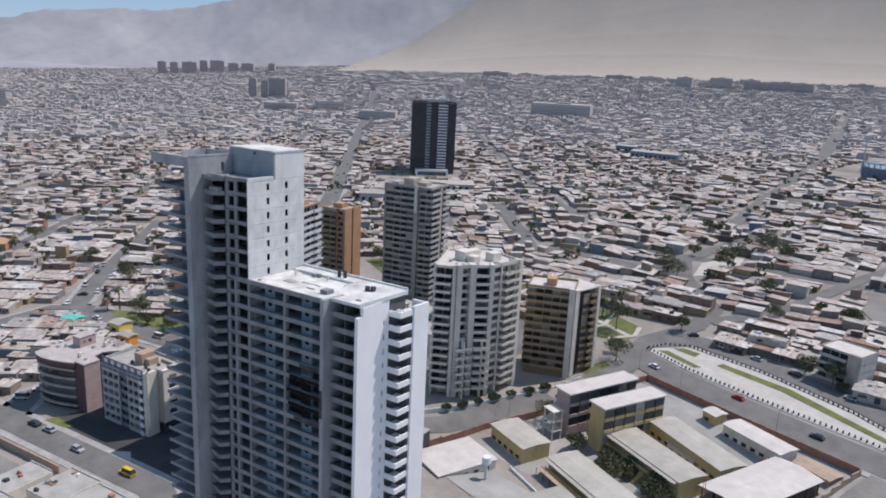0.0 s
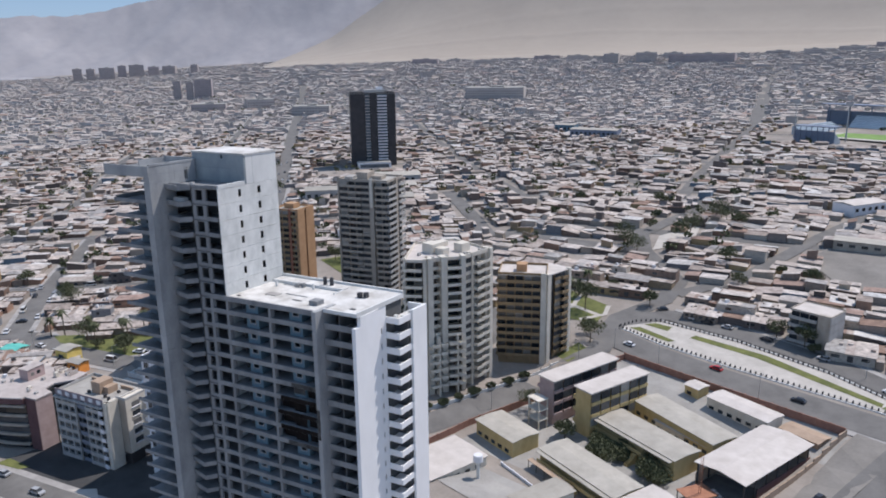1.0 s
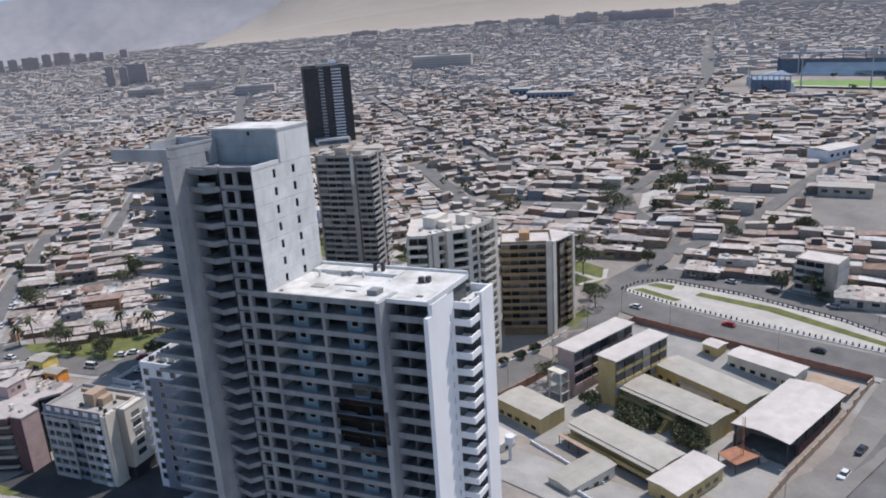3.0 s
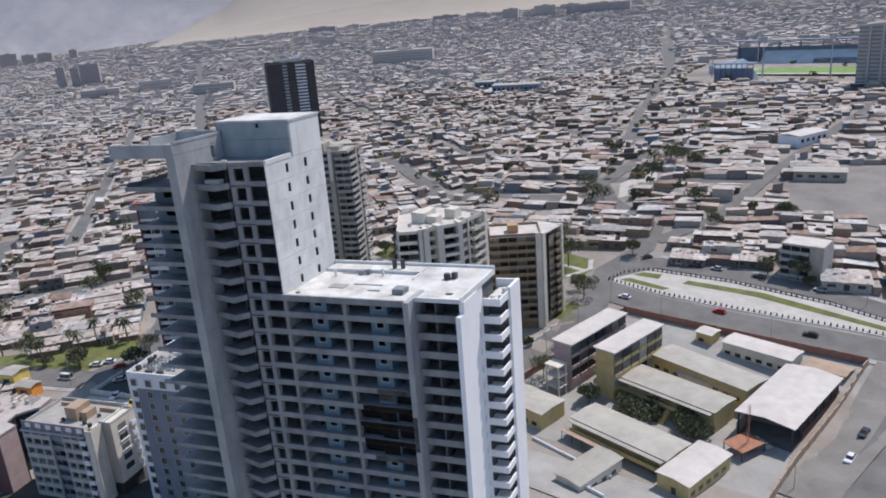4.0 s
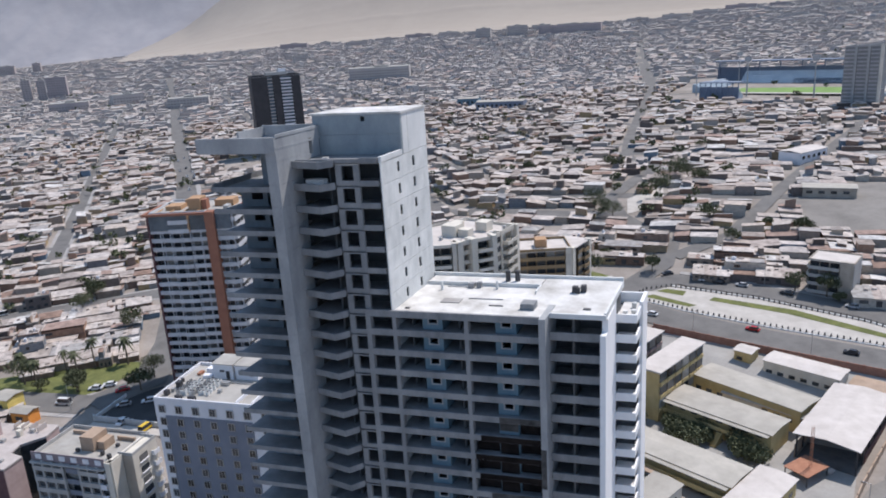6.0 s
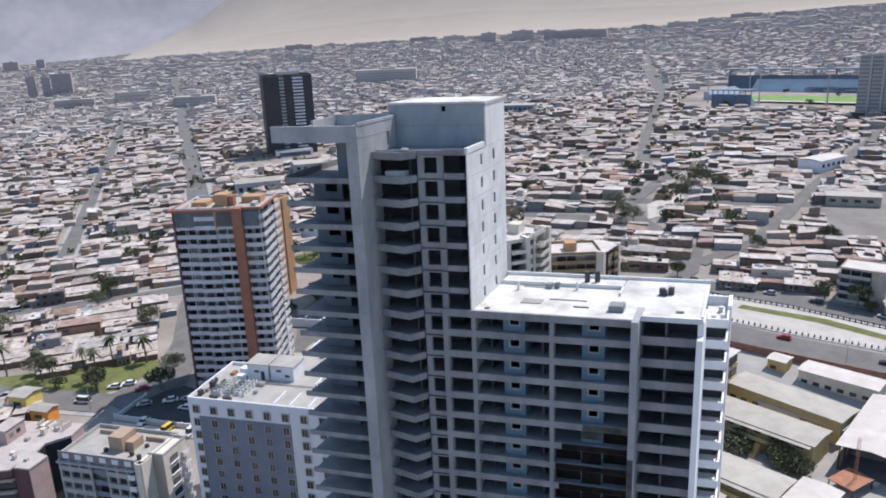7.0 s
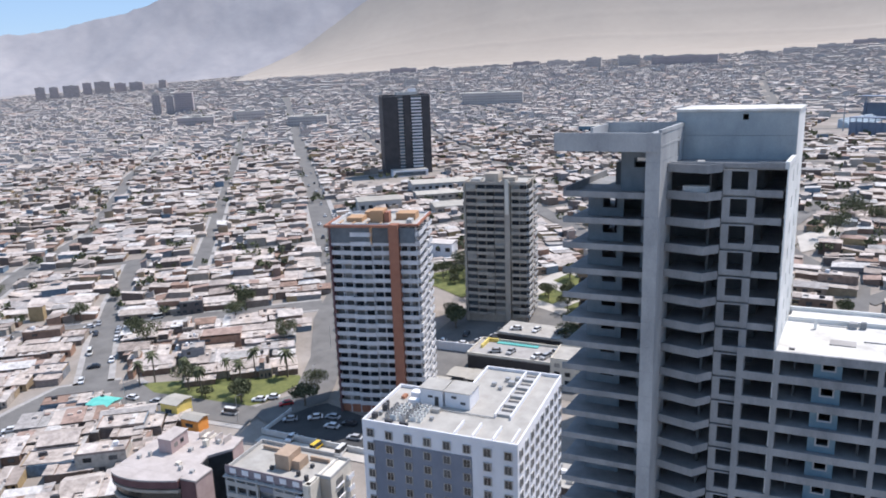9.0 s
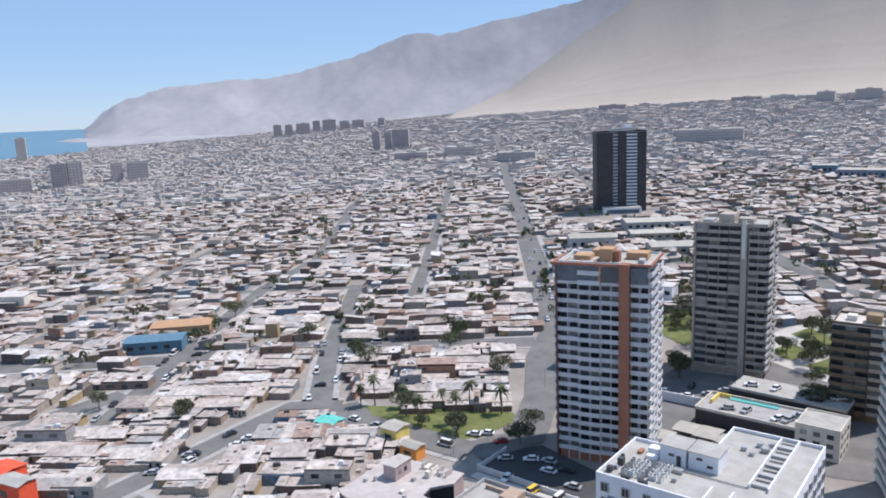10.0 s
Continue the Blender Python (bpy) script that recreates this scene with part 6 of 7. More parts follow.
for x, y, w, d, hh, rt in ((-77, -23, 9, 14, 3.4, 18), (-66, -15, 11, 12, 3.8, 18), (-54, -13, 11, 13, 4.2, 16), (-66, -31, 14, 12, 3.6, 18), (-48, -31, 13, 12, 4.0, 16)):
    low = thing("low_store", pose(x, y, gz(x, y), 0, 0, rt), "low flat-roofed store with a dusty pale roof", "building", "low stores")
    part("wall", boxes((-w / 2, w / 2, -d / 2, d / 2, -1, hh)), CREAM, low)
    part("roof", boxes((-w / 2 + 0.2, w / 2 - 0.2, -d / 2 + 0.2, d / 2 - 0.2, hh, hh + 0.08)), ROOF_GREY, low)
    part("parapet", boxes((-w / 2, w / 2, -d / 2, -d / 2 + 0.2, hh, hh + 0.4)), SAND_PATH, low)
    part("parapet", boxes((-w / 2, w / 2, d / 2 - 0.2, d / 2, hh, hh + 0.4)), SAND_PATH, low)
    for i in range(6):
        bx, by = RNG.uniform(-w / 2 + 0.8, w / 2 - 1.6), RNG.uniform(-d / 2 + 0.8, d / 2 - 1.6)
        part("roof_unit", boxes((bx, bx + RNG.uniform(0.5, 1.4), by, by + RNG.uniform(0.4, 1.2), hh + 0.08, hh + RNG.uniform(0.4, 1.0))), (DARK_METAL, RUST, STEEL, HOTEL_W)[i % 4], low)
for x, y, w, d, hh, rt in ((-41, 44, 10, 16, 6.0, 16), (-38, 66, 14, 12, 4.5, 16), (-60, 66, 16, 10, 4.0, 16)):
    low = thing("service_building", pose(x, y, gz(x, y), 0, 0, rt), "dark grey service building with white roof units", "building", "service buildings")
    part("wall", boxes((-w / 2, w / 2, -d / 2, d / 2, -2, hh)), DARK_CLAD, low)
    part("roof", boxes((-w / 2 - 0.1, w / 2 + 0.1, -d / 2 - 0.1, d / 2 + 0.1, hh + 0.01, hh + 0.25)), ROOF_GREY, low)
    for i in range(5):
        bx, by = RNG.uniform(-w / 2 + 0.6, w / 2 - 2), RNG.uniform(-d / 2 + 0.6, d / 2 - 2)
        part("roof_unit", boxes((bx, bx + 1.3, by, by + 1.0, hh + 0.25, hh + 1.1)), (HOTEL_W, STEEL)[i % 2], low)
# gardens beside the grey tower
patch("garden_path", [(-148, 172), (-108, 164), (-104, 196), (-144, 210)], SAND_PATH, "pale paved garden beside the towers", "park", lift=0.12)
for pts in ([(-140, 196), (-120, 190), (-119, 199), (-138, 206)], [(-138, 176), (-127, 173.5), (-124, 184), (-135, 188)], [(-121, 172), (-109, 169), (-107, 184), (-117, 187)], [(-200, 174), (-164, 163), (-162, 186), (-186, 198)]):
    patch("grass_bed", pts, GRASS, "watered lawn between the apartment towers", "lawn", lift=0.2)
shed_block("white_house", 0, 390, 66, 26, 13, 6.0, HOTEL_W, SHEET_LT, "two-storey white house beside the bare lot")
shed_block("white_house", -211, 207, 20, 15, 9, 6.5, HOTEL_W, SHEET_LT, "two-storey white house behind the trees")

# ---------- distant high buildings ----------
# Walls and panes of distant blocks are lightened: haze is part of these colours.
HAZY_BLOCK_WALLS = [mat("hazy_wall_" + n_, c_, tuple(v * 1.25 for v in c_), 0.05, 0.85, bump=0) for n_, c_ in (("brown", (0.34, 0.305, 0.30)), ("grey", (0.38, 0.355, 0.34)), ("pale", (0.42, 0.39, 0.37)), ("mauve", (0.33, 0.29, 0.295)))]
HAZY_GLASS = mat("hazy_glass", (0.19, 0.185, 0.19), (0.27, 0.26, 0.26), 0.1, 0.4, bump=0)


def far_tower(x, y, rot, w, d, h, wall, label, z=None):
    z0 = gz(x, y) if z is None else z
    th_ = thing("distant_building", pose(x, y, z0, 0, 0, rot), label, "building", "distant buildings")
    part("wall", boxes((-w / 2, w / 2, -d / 2, d / 2, min(-3, gz(x, y) - z0 - 3), h)), wall, th_)
    part("roof", boxes((-w / 2 + 0.4, w / 2 - 0.4, -d / 2 + 0.4, d / 2 - 0.4, h, h + 0.6), (-w * 0.1, w * 0.15, -d * 0.2, d * 0.2, h + 0.6, h + 3.2)), ROOF_GREY, th_)
    n, fh = max(3, int(w / 4.5)), 4.4
    rows_ = [(-w / 2 + w * (i + 0.2) / n, -w / 2 + w * (i + 0.8) / n, -d / 2 - 0.15, -d / 2 + 0.05, 1 + fh * k, 3 + fh * k) for i in range(n) for k in range(int(h / fh))]
    tagged(part("window_band", boxes(*rows_), HAZY_GLASS, th_), kind="stuff")


for x, y, w, h, c_ in ((-2740, 1092, 31, 46, 0), (-2723, 1133, 28, 42, 0), (-2700, 1183, 52, 42, 0), (-2678, 1230, 28, 46, 3), (-2657, 1275, 52, 45, 0), (-2629, 1328, 37, 34, 3), (-2603, 1378, 47, 32, 0), (-2558, 1457, 26, 30, 0),
                       (-1405, 755, 16, 40, 0), (-1388, 774, 15, 37, 0), (-1376, 800, 36, 40, 3), (-2657, 202, 28, 74, 2), (-1358, 120, 24, 41, 0), (-1355, 144, 22, 43, 2), (-1344, 206, 17, 34, 0), (-1338, 238, 34, 34, 1),
                       (-1114, 656, 59, 13, 0), (-1066, 729, 49, 17, 2), (-882, 704, 60, 14, 1), (-779, 1058, 108, 21, 1), (-1032, 1924, 43, 28, 1), (-945, 1968, 58, 29, 1), (-803, 2030, 175, 21, 3), (-1240, 1353, 30, 18, 2),
                       (-1315, 48, 50, 24, 0)):
    far_tower(x, y, math.degrees(math.atan2(y + 60, x - 40)) - 90 + RNG.uniform(-12, 12), w, w * 0.45 + 8, h, HAZY_BLOCK_WALLS[c_], "distant brownish-grey apartment block, haze put into its colour")
for k in range(16):
    bg, rr_ = radians(98 + 2.3 * k), 2480 + RNG.uniform(-90, 90)
    x, y = 40 + rr_ * math.cos(bg), -60 + rr_ * math.sin(bg)
    far_tower(x, y, math.degrees(bg) - 90 + RNG.uniform(-14, 14), RNG.uniform(35, 90), 18, RNG.uniform(9, 17), HAZY_BLOCK_WALLS[int(RNG.integers(0, 4))], "long low terrace of flats below the slope")
# This slab's panes take the haze-paled glass too.
stad_apt, sah = block("stadium_apartments", pose(2, 600, gz(20, 595), 0, 0, -12), 27, 18, 15, 2.9, GREY_MID,
                      {"front": [(0.3, 7, "band", GREY_MID, 0.1), (7.3, 9, "pier", GREY_MID, 0.6), (9.3, 16, "band", GREY_MID, 0.4), (16.3, 18, "pier", GREY_MID, 0.6), (18.3, 24.5, "band", GREY_MID, 0.1), (24.8, 27, "pier", CREAM, 0.6)],
                       "left": [(0.5, 17.5, "blank", GREY_MID, 0.0)]}, "grey apartment slab near the stadium", base=2.5, pane=HAZY_GLASS)

# ---------- stadium ----------
stad = thing("stadium", pose(-40, 722, gz(-40, 722), 0, 0, -11), "football stadium with blue roofed stands round a green pitch", "stadium")
part("pitch", boxes((-58, 58, -36, 36, 0.2, 0.5)), PITCH, stad, "green grass pitch")
part("track", boxes((-75, 75, -46, -36.2, 0.15, 0.45), (-75, 75, 36.2, 46, 0.15, 0.45), (-75, -58.2, -36, 36, 0.15, 0.45), (58.2, 75, -36, 36, 0.15, 0.45)), SAND_PATH, stad)


part("far_stand", stepped(-78, 78, 48, 2.2, 9, 1.2, 1.5), STAND_PALE, stad, "pale blue stepped terrace")
part("far_roof", boxes((-112, 90, 58, 74, 23.5, 24.4)), STAD_BLUE_HAZED, stad, "dark blue roof over the stand")
part("far_back_wall", boxes((-112, 90, 73, 74, -2, 17)), STAD_BLUE_HAZED, stad)
part("seat_block", stepped(-25, 30, 50.2, 2.2, 3, 2.85, 1.5), STAD_BLUE_HAZED, stad)
for sd in (90, -90):
    part("end_stand", stepped(-30, 44, 79, 3.0, 5, 1.2, 1.5), SKY_BLUE, stad, "pale blue end terrace", at=pose(0, 0, 0, 0, 0, sd))
part("main_stand", stepped(28, 60, 70, 2.2, 6, 1.5, 1.5), SKY_BLUE, stad, "pale blue grandstand", at=pose(0, 0, 0, 0, 0, 180))
part("main_roof", boxes((-62, -26, -87, -72, 13.0, 13.7)), STAD_BLUE_HAZED, stad, "dark blue roof")
part("main_back_wall", boxes((-62, -26, -85.4, -84.8, -2, 9.5)), STAD_BLUE_HAZED, stad)
for i in range(8):
    part("roof_column", boxes((-61.5 + 5.0 * i, -60.9 + 5.0 * i, -86.2, -85.5, -2, 12.98)), STAD_BLUE_HAZED, stad)
for i in range(10):
    part("roof_column", boxes((-110 + 21.6 * i, -109 + 21.6 * i, 71.5, 72.6, -2, 23.45)), STAD_BLUE_HAZED, stad)
for x, y in ((-80, -52), (-30, -56), (28, -56), (80, -52), (-80, 52), (80, 52)):
    bm = bmesh.new()
    tube(bm, x, y, -2, 30, 0.8, 0.4)
    box(bm, x - 3, x + 3, y - 0.4, y + 0.4, 30, 34)
    part("floodlight_mast", bm, STEEL, stad)

# ---------- near houses ----------


def window_part(parent, x, y, z, w, h, face):
    a = {"f": 0, "b": 180, "r": 90, "l": -90}[face]
    part("window", boxes((-w / 2, w / 2, -0.04, 0.03, 0, h)), GLASS, parent, at=pose(x, y, z, 0, 0, a))


def sheets(bm, x0, x1, y0, y1, z, rise, rng, n):
    """A roof laid of several uneven sheets side by side, rising towards y1."""
    cuts = np.concatenate(([0], np.sort(rng.uniform(0.12, 0.88, n - 1)), [1])) * (x1 - x0) + x0
    for k in range(n):
        e0, e1 = rng.uniform(-0.35, 0.1), rng.uniform(-0.1, 0.4)
        dz = 0.02 + rng.uniform(0, 0.3)
        v = box(bm, cuts[k], cuts[k + 1] - 0.03, y0 + e0, y1 + e1, z + dz, z + dz + 0.1)
        for q in (2, 3, 6, 7):
            v[q].co.z += rise + rng.uniform(-0.15, 0.15)
        if rng.random() < 0.6:
            px_, py_ = rng.uniform(cuts[k] + 0.2, max(cuts[k] + 0.3, cuts[k + 1] - 1.0)), rng.uniform(y0 + 0.5, y1 - 1.5)
            box(bm, px_, px_ + rng.uniform(0.4, 1.1), py_, py_ + rng.uniform(0.3, 1.2), z + dz, z + dz + rise + rng.uniform(0.25, 0.6))


def house(kind, label):
    """A small town house on a lot 8.5 m wide and 12.5 m deep, centred."""
    th_ = thing("house", pose(0, 0, 0), label, "house", "row houses")
    h = {"flat": 2.9, "pitched": 2.7, "two": 5.3, "gable": 2.8, "court": 3.0, "patio": 2.6, "half": 5.2}[kind]
    front = {"flat": 7.4, "pitched": 8.2, "two": 6.4, "gable": 8.6, "court": 4.6, "patio": 6.0, "half": 8.0}[kind]
    y0, y1 = -6.1, -6.1 + front
    part("wall", boxes((-4.15, 4.15, y0, y1, -1.5, h)), WALLS_OB, th_)
    part("door", boxes((-0.5, 0.5, y0 - 0.05, y0 + 0.02, 0, 2.05)), DARK_METAL, th_)
    window_part(th_, -2.5, y0, 0.9, 1.5, 1.1, "f")
    window_part(th_, 2.5, y0, 0.9, 1.3, 1.1, "f")
    if kind in ("two", "half"):
        window_part(th_, -2.2, y0, 3.5, 1.4, 1.1, "f")
        window_part(th_, 2.0, y0, 3.5, 1.4, 1.1, "f")
        window_part(th_, 1.5, y1, 3.5, 1.2, 1.0, "b")
    if kind == "gable":
        bm = bmesh.new()
        gable(bm, 8.3, front, h + 0.1, 1.2, 0.35, 0.12)
        part("roof", bm, ROOFS_OB, th_, at=pose(-4.15, y0, 0))
    elif kind in ("pitched", "patio", "half"):
        bm = bmesh.new()
        sheets(bm, -4.4, 4.4, y0 - 0.4, y1 + 0.3, h, 0.6, np.random.default_rng(len(kind) * 7), 3)
        part("roof", bm, ROOFS_OB, th_)
    else:
        bm = bmesh.new()
        sheets(bm, -4.0, 4.0, y0 + 0.5, y1 - 0.5, h - 0.02, 0.1, np.random.default_rng(len(kind) * 5), 4)
        part("roof", bm, ROOFS_OB, th_)
        part("parapet", boxes((-4.15, 4.15, y0, y0 + 0.15, h, h + 0.5), (-4.15, -4.0, y0 + 0.15, y1, h, h + 0.35), (4.0, 4.15, y0 + 0.15, y1, h, h + 0.35)), WALLS_OB, th_)
    # lean-to at the back of the lot
    ay0, ay1 = y1 + 0.25, 6.0
    ah_ = 2.3 if kind != "court" else 2.6
    ax0, ax1 = {"flat": (-4.1, 1.0), "pitched": (-1.5, 4.1), "two": (-4.1, 3.2), "gable": (-4.1, 2.0), "court": (-4.1, -0.4), "patio": (0.2, 4.1), "half": (-3.0, 4.1)}[kind]
    part("annex_wall", boxes((ax0, ax1, ay0, ay1, -1.5, ah_)), WALLS_OB, th_)
    bm = bmesh.new()
    sheets(bm, ax0 - 0.2, ax1 + 0.2, ay0, ay1 + 0.1, ah_, -0.05, np.random.default_rng(len(kind) * 3 + 1), 3)
    part("annex_roof", bm, ROOFS_OB, th_)
    if kind in ("flat", "two"):
        bm = bmesh.new()
        tube(bm, 2.2, y0 + 3.2, h + 0.07, h + 1.3, 0.55, 0.5, 9)
        part("water_tank", bm, DARK_METAL if kind == "flat" else HOTEL_W, th_)
    if kind == "half":
        part("balcony", boxes((-3.8, 3.8, y0 - 0.9, y0 - 0.02, 2.6, 2.75), (-3.8, 3.8, y0 - 0.9, y0 - 0.8, 2.75, 3.5)), WALLS_OB, th_)
    if kind == "court":
        part("roof_room", boxes((-3.6, -0.6, y0 + 1, y0 + 4, h + 0.07, h + 2.4)), WALLS_OB, th_)
        part("roof_room_top", boxes((-3.8, -0.4, y0 + 0.8, y0 + 4.2, h + 2.42, h + 2.55)), ROOFS_OB, th_)
    return th_


KINDS = {"flat": "single-storey flat-roofed house in a dense row", "pitched": "low house with a pale sloping sheet roof", "two": "two-storey flat-roofed house with a roof tank", "gable": "low house with a weathered gable roof",
         "court": "small house with a yard and a roof room", "patio": "low house with a sloping roof and a patio annex", "half": "two-storey house with a sloping sheet roof and balcony"}
MODEL = {k: house(k, lab) for k, lab in KINDS.items()}
order = np.argsort(np.hypot(NEAR[:, 0] + 40, NEAR[:, 1] + 20))
NEAR = NEAR[order]
HOUSE_OBJECTS = 180
pick = np.random.default_rng(5)
names_ = list(KINDS)
first = set(names_)
for x, y, a, w, d in NEAR[:HOUSE_OBJECTS]:
    k = names_[pick.choice(7, p=[0.15, 0.27, 0.07, 0.22, 0.10, 0.14, 0.05])]
    m = pose(x, y, gz(x, y), 0, 0, math.degrees(a) + (180 if pick.random() < 0.5 else 0) + pick.normal(0, 1.5)) @ Matrix.Diagonal((w / 8.5, d / 12.5, pick.uniform(0.88, 1.15), 1))
    if k in first:
        first.discard(k)
        MODEL[k].matrix_basis = m
    else:
        copy_thing(MODEL[k], m)
stuff_boxes("more_houses", NEAR[HOUSE_OBJECTS:], "dense low flat-roofed houses, pale roofs over dark walls")

# ---------- trees and palms ----------


def leafy(bm, cx, cy, cz, r, n, size, rng, flat=0.75):
    for _ in range(n):
        d = rng.normal(0, 1, 3)
        d /= np.linalg.norm(d)
        rad = r * rng.uniform(0.55, 1.05)
        c = Vector((cx + d[0] * rad, cy + d[1] * rad, cz + d[2] * rad * flat))
        q = Euler(rng.uniform(0, 6.28, 3)).to_matrix()
        s1, s2 = size * rng.uniform(0.6, 1.3), size * rng.uniform(0.5, 1.0)
        vs = [bm.verts.new(c + q @ Vector(p)) for p in ((-s1, 0, 0), (0, -s2, 0.1 * s1), (s1, 0, 0), (0, s2, 0.1 * s1))]
        bm.faces.new(vs)


def tree(h, r, seed):
    rng = np.random.default_rng(seed)
    th_ = thing("tree", pose(0, 0, 0), "dusty green street tree with an uneven crown", "tree", "street trees")
    bm = bmesh.new()
    tube(bm, 0, 0, -0.5, h * 0.5, 0.25, 0.14)
    bmc = bmesh.new()
    for k in range(6):
        a, l_ = k * 1.05 + rng.uniform(-0.3, 0.3), r * rng.uniform(0.45, 0.75)
        tip = Vector((l_ * math.cos(a), l_ * math.sin(a), h * rng.uniform(0.6, 0.85)))
        v0 = [bm.verts.new((0.08 * math.cos(i * 2.09), 0.08 * math.sin(i * 2.09), h * 0.4)) for i in range(3)]
        v1 = [bm.verts.new(tip + Vector((0.03 * math.cos(i * 2.09), 0.03 * math.sin(i * 2.09), 0))) for i in range(3)]
        for i in range(3):
            bm.faces.new((v0[i], v0[(i + 1) % 3], v1[(i + 1) % 3], v1[i]))
        leafy(bmc, tip.x, tip.y, tip.z, r * rng.uniform(0.38, 0.58), 170, 0.24, rng)
    leafy(bmc, 0, 0, h * 0.85, r * 0.55, 200, 0.24, rng)
    part("trunk", bm, BARK, th_)
    part("crown", bmc, LEAF, th_)
    return th_


def palm(h, seed):
    rng = np.random.default_rng(seed)
    th_ = thing("palm_tree", pose(0, 0, 0), "tall palm with drooping grey-green fronds", "palm", "palms")
    bm = bmesh.new()
    tube(bm, 0, 0, -0.5, h * 0.5, 0.3, 0.22)
    tube(bm, 0, 0, h * 0.5, h, 0.22, 0.2)
    part("trunk", bm, BARK, th_)
    bm = bmesh.new()
    for k in range(30):
        a, up_ = rng.uniform(0, 6.28), rng.uniform(-0.7, 1.1)
        L, prev = rng.uniform(1.9, 2.7), None
        for j in range(6):
            s_ = j / 5
            r_, z_ = L * s_ * math.cos(up_ * (1 - s_)), h + L * (math.sin(up_) * s_ - 0.75 * s_ * s_)
            wd = 0.34 * math.sin(0.35 + 2.6 * s_) + 0.03
            c, n_ = Vector((r_ * math.cos(a), r_ * math.sin(a), z_)), Vector((-math.sin(a), math.cos(a), 0))
            cur = [bm.verts.new(c - n_ * wd - Vector((0, 0, 0.18 * wd))), bm.verts.new(c + Vector((0, 0, 0.06))), bm.verts.new(c + n_ * wd - Vector((0, 0, 0.18 * wd)))]
            if prev:
                bm.faces.new((prev[0], prev[1], cur[1], cur[0]))
                bm.faces.new((prev[1], prev[2], cur[2], cur[1]))
            prev = cur
    part("crown", bm, PALM_LEAF, th_)
    return th_


def scatter(models, spots, rng, lo=0.8, hi=1.2):
    used = set()
    for i, (x, y) in enumerate(spots):
        k = i % len(models)
        s_ = rng.uniform(lo, hi)
        m = pose(x, y, gz(x, y), 0, 0, rng.uniform(0, 360)) @ Matrix.Diagonal((s_, s_, s_ * rng.uniform(0.9, 1.15), 1))
        if k not in used:
            used.add(k)
            models[k].matrix_basis = m
        else:
            copy_thing(models[k], m)


trng = np.random.default_rng(3)
scatter([palm(8.2, 1), palm(9.4, 2), palm(7.2, 3)], [(-199.6, 39.8), (-198.4, 44.4), (-190, 50.5), (-179.6, 59), (-172.8, 64.9), (-165, 71.7), (-59.6, 200), (-57.5, 203.6), (-62, 197), (-176, 47), (-168, 56)], trng, 0.85, 1.15)
scatter([tree(5.2, 3.0, 11), tree(6.5, 3.6, 12), tree(4.2, 2.6, 13), tree(7.5, 4.4, 14)],
        [(-162, 51.5), (-164, 53), (-173.6, 46.8), (-183, 47), (-144, 61), (-150, 158), (-156, 163), (-160, 168), 
         (-6, 108), (-38, 172), (-72, 182), (-50, 190), 
         (30, 202), (20, 204), (34, 199), (-24, 116), (-30, 206), (-282, 60), (-300, 84), (-230, 60), (-246, 64), (-330, 34), (-268, 20), (-340, 48),
         (-228, -10), (-258, -30), (-205, 100), (-225, 95), (-236, 108), (-190, 92), (2, 262), (-22, 262), (16, 256), (-8, 240), (-52, 216), (-330, 300), (-300, 255), (-226, 190), (-215, 178), (-33, 166), (-140, 330), (-95, 345), (-160, 390), (-186, 178), (-181, 182), (-189, 184), (-178, 176), (-184, 190), (-174, 184), (-192, 178), (-134, 180), (-130, 176), (-122, 178), (-114, 175), (-112, 182), (-126, 194), (-134, 200), (-118, 170), (-108, 172),
         (-148, 69), (-146, 112), (-150, 120), (-152, 126), (-100, 140), (-104, 150), (-110, 158), (-155, 104), (-158, 112), (-146, 136), (-150, 140)], trng, 0.75, 1.25)
scatter([tree(3.0, 2.9, 21), tree(3.5, 3.3, 22), tree(2.6, 2.4, 23)], [(3.5, 111.5), (6, 109), (8, 110.5), (10.5, 112), (8.5, 106.5), (12, 108.5), (5.2, 107), (20, 109), (23.5, 107.5), (22, 105), (24.5, 104.5)], trng, 0.85, 1.2)
scatter([tree(2.0, 1.7, 41), tree(1.6, 1.5, 42)], [(-45.5, 92), (-43.6, 97), (-42.4, 103), (-41.2, 109), (-39.6, 116), (-38, 123), (-36.4, 130)], trng, 0.85, 1.2)
scatter([tree(9.0, 5.6, 31), tree(8.2, 5.0, 32)], [(-45, 319), (-39, 324), (-52, 322), (-71, 263), (-76, 268), (-64, 259), (-50, 286), (-60, 412)], trng, 0.85, 1.15)
bm = bmesh.new()
for _ in range(420):
    rr_, aa = 10 ** trng.uniform(2.5, 3.25), radians(trng.uniform(92, 178))
    x, y = 20 + rr_ * math.cos(aa), -60 + rr_ * math.sin(aa)
    for _ in range(trng.integers(1, 4)):
        leafy(bm, x + trng.normal(0, 3), y + trng.normal(0, 3), gz(x, y) + trng.uniform(3, 5), trng.uniform(1.4, 2.8), 26, 0.85, trng)
solid("far_trees", bm, LEAF, "scattered dusty trees among the far houses", "trees", kind="stuff")

# ---------- cars ----------
TYRE = mat("tyre", (0.015, 0.015, 0.015), (0.03, 0.03, 0.03), 2, 0.9)
CAR_GLASS = mat("car_glass", (0.02, 0.022, 0.025), (0.05, 0.05, 0.055), 1, 0.08, bump=0, spec=0.6)


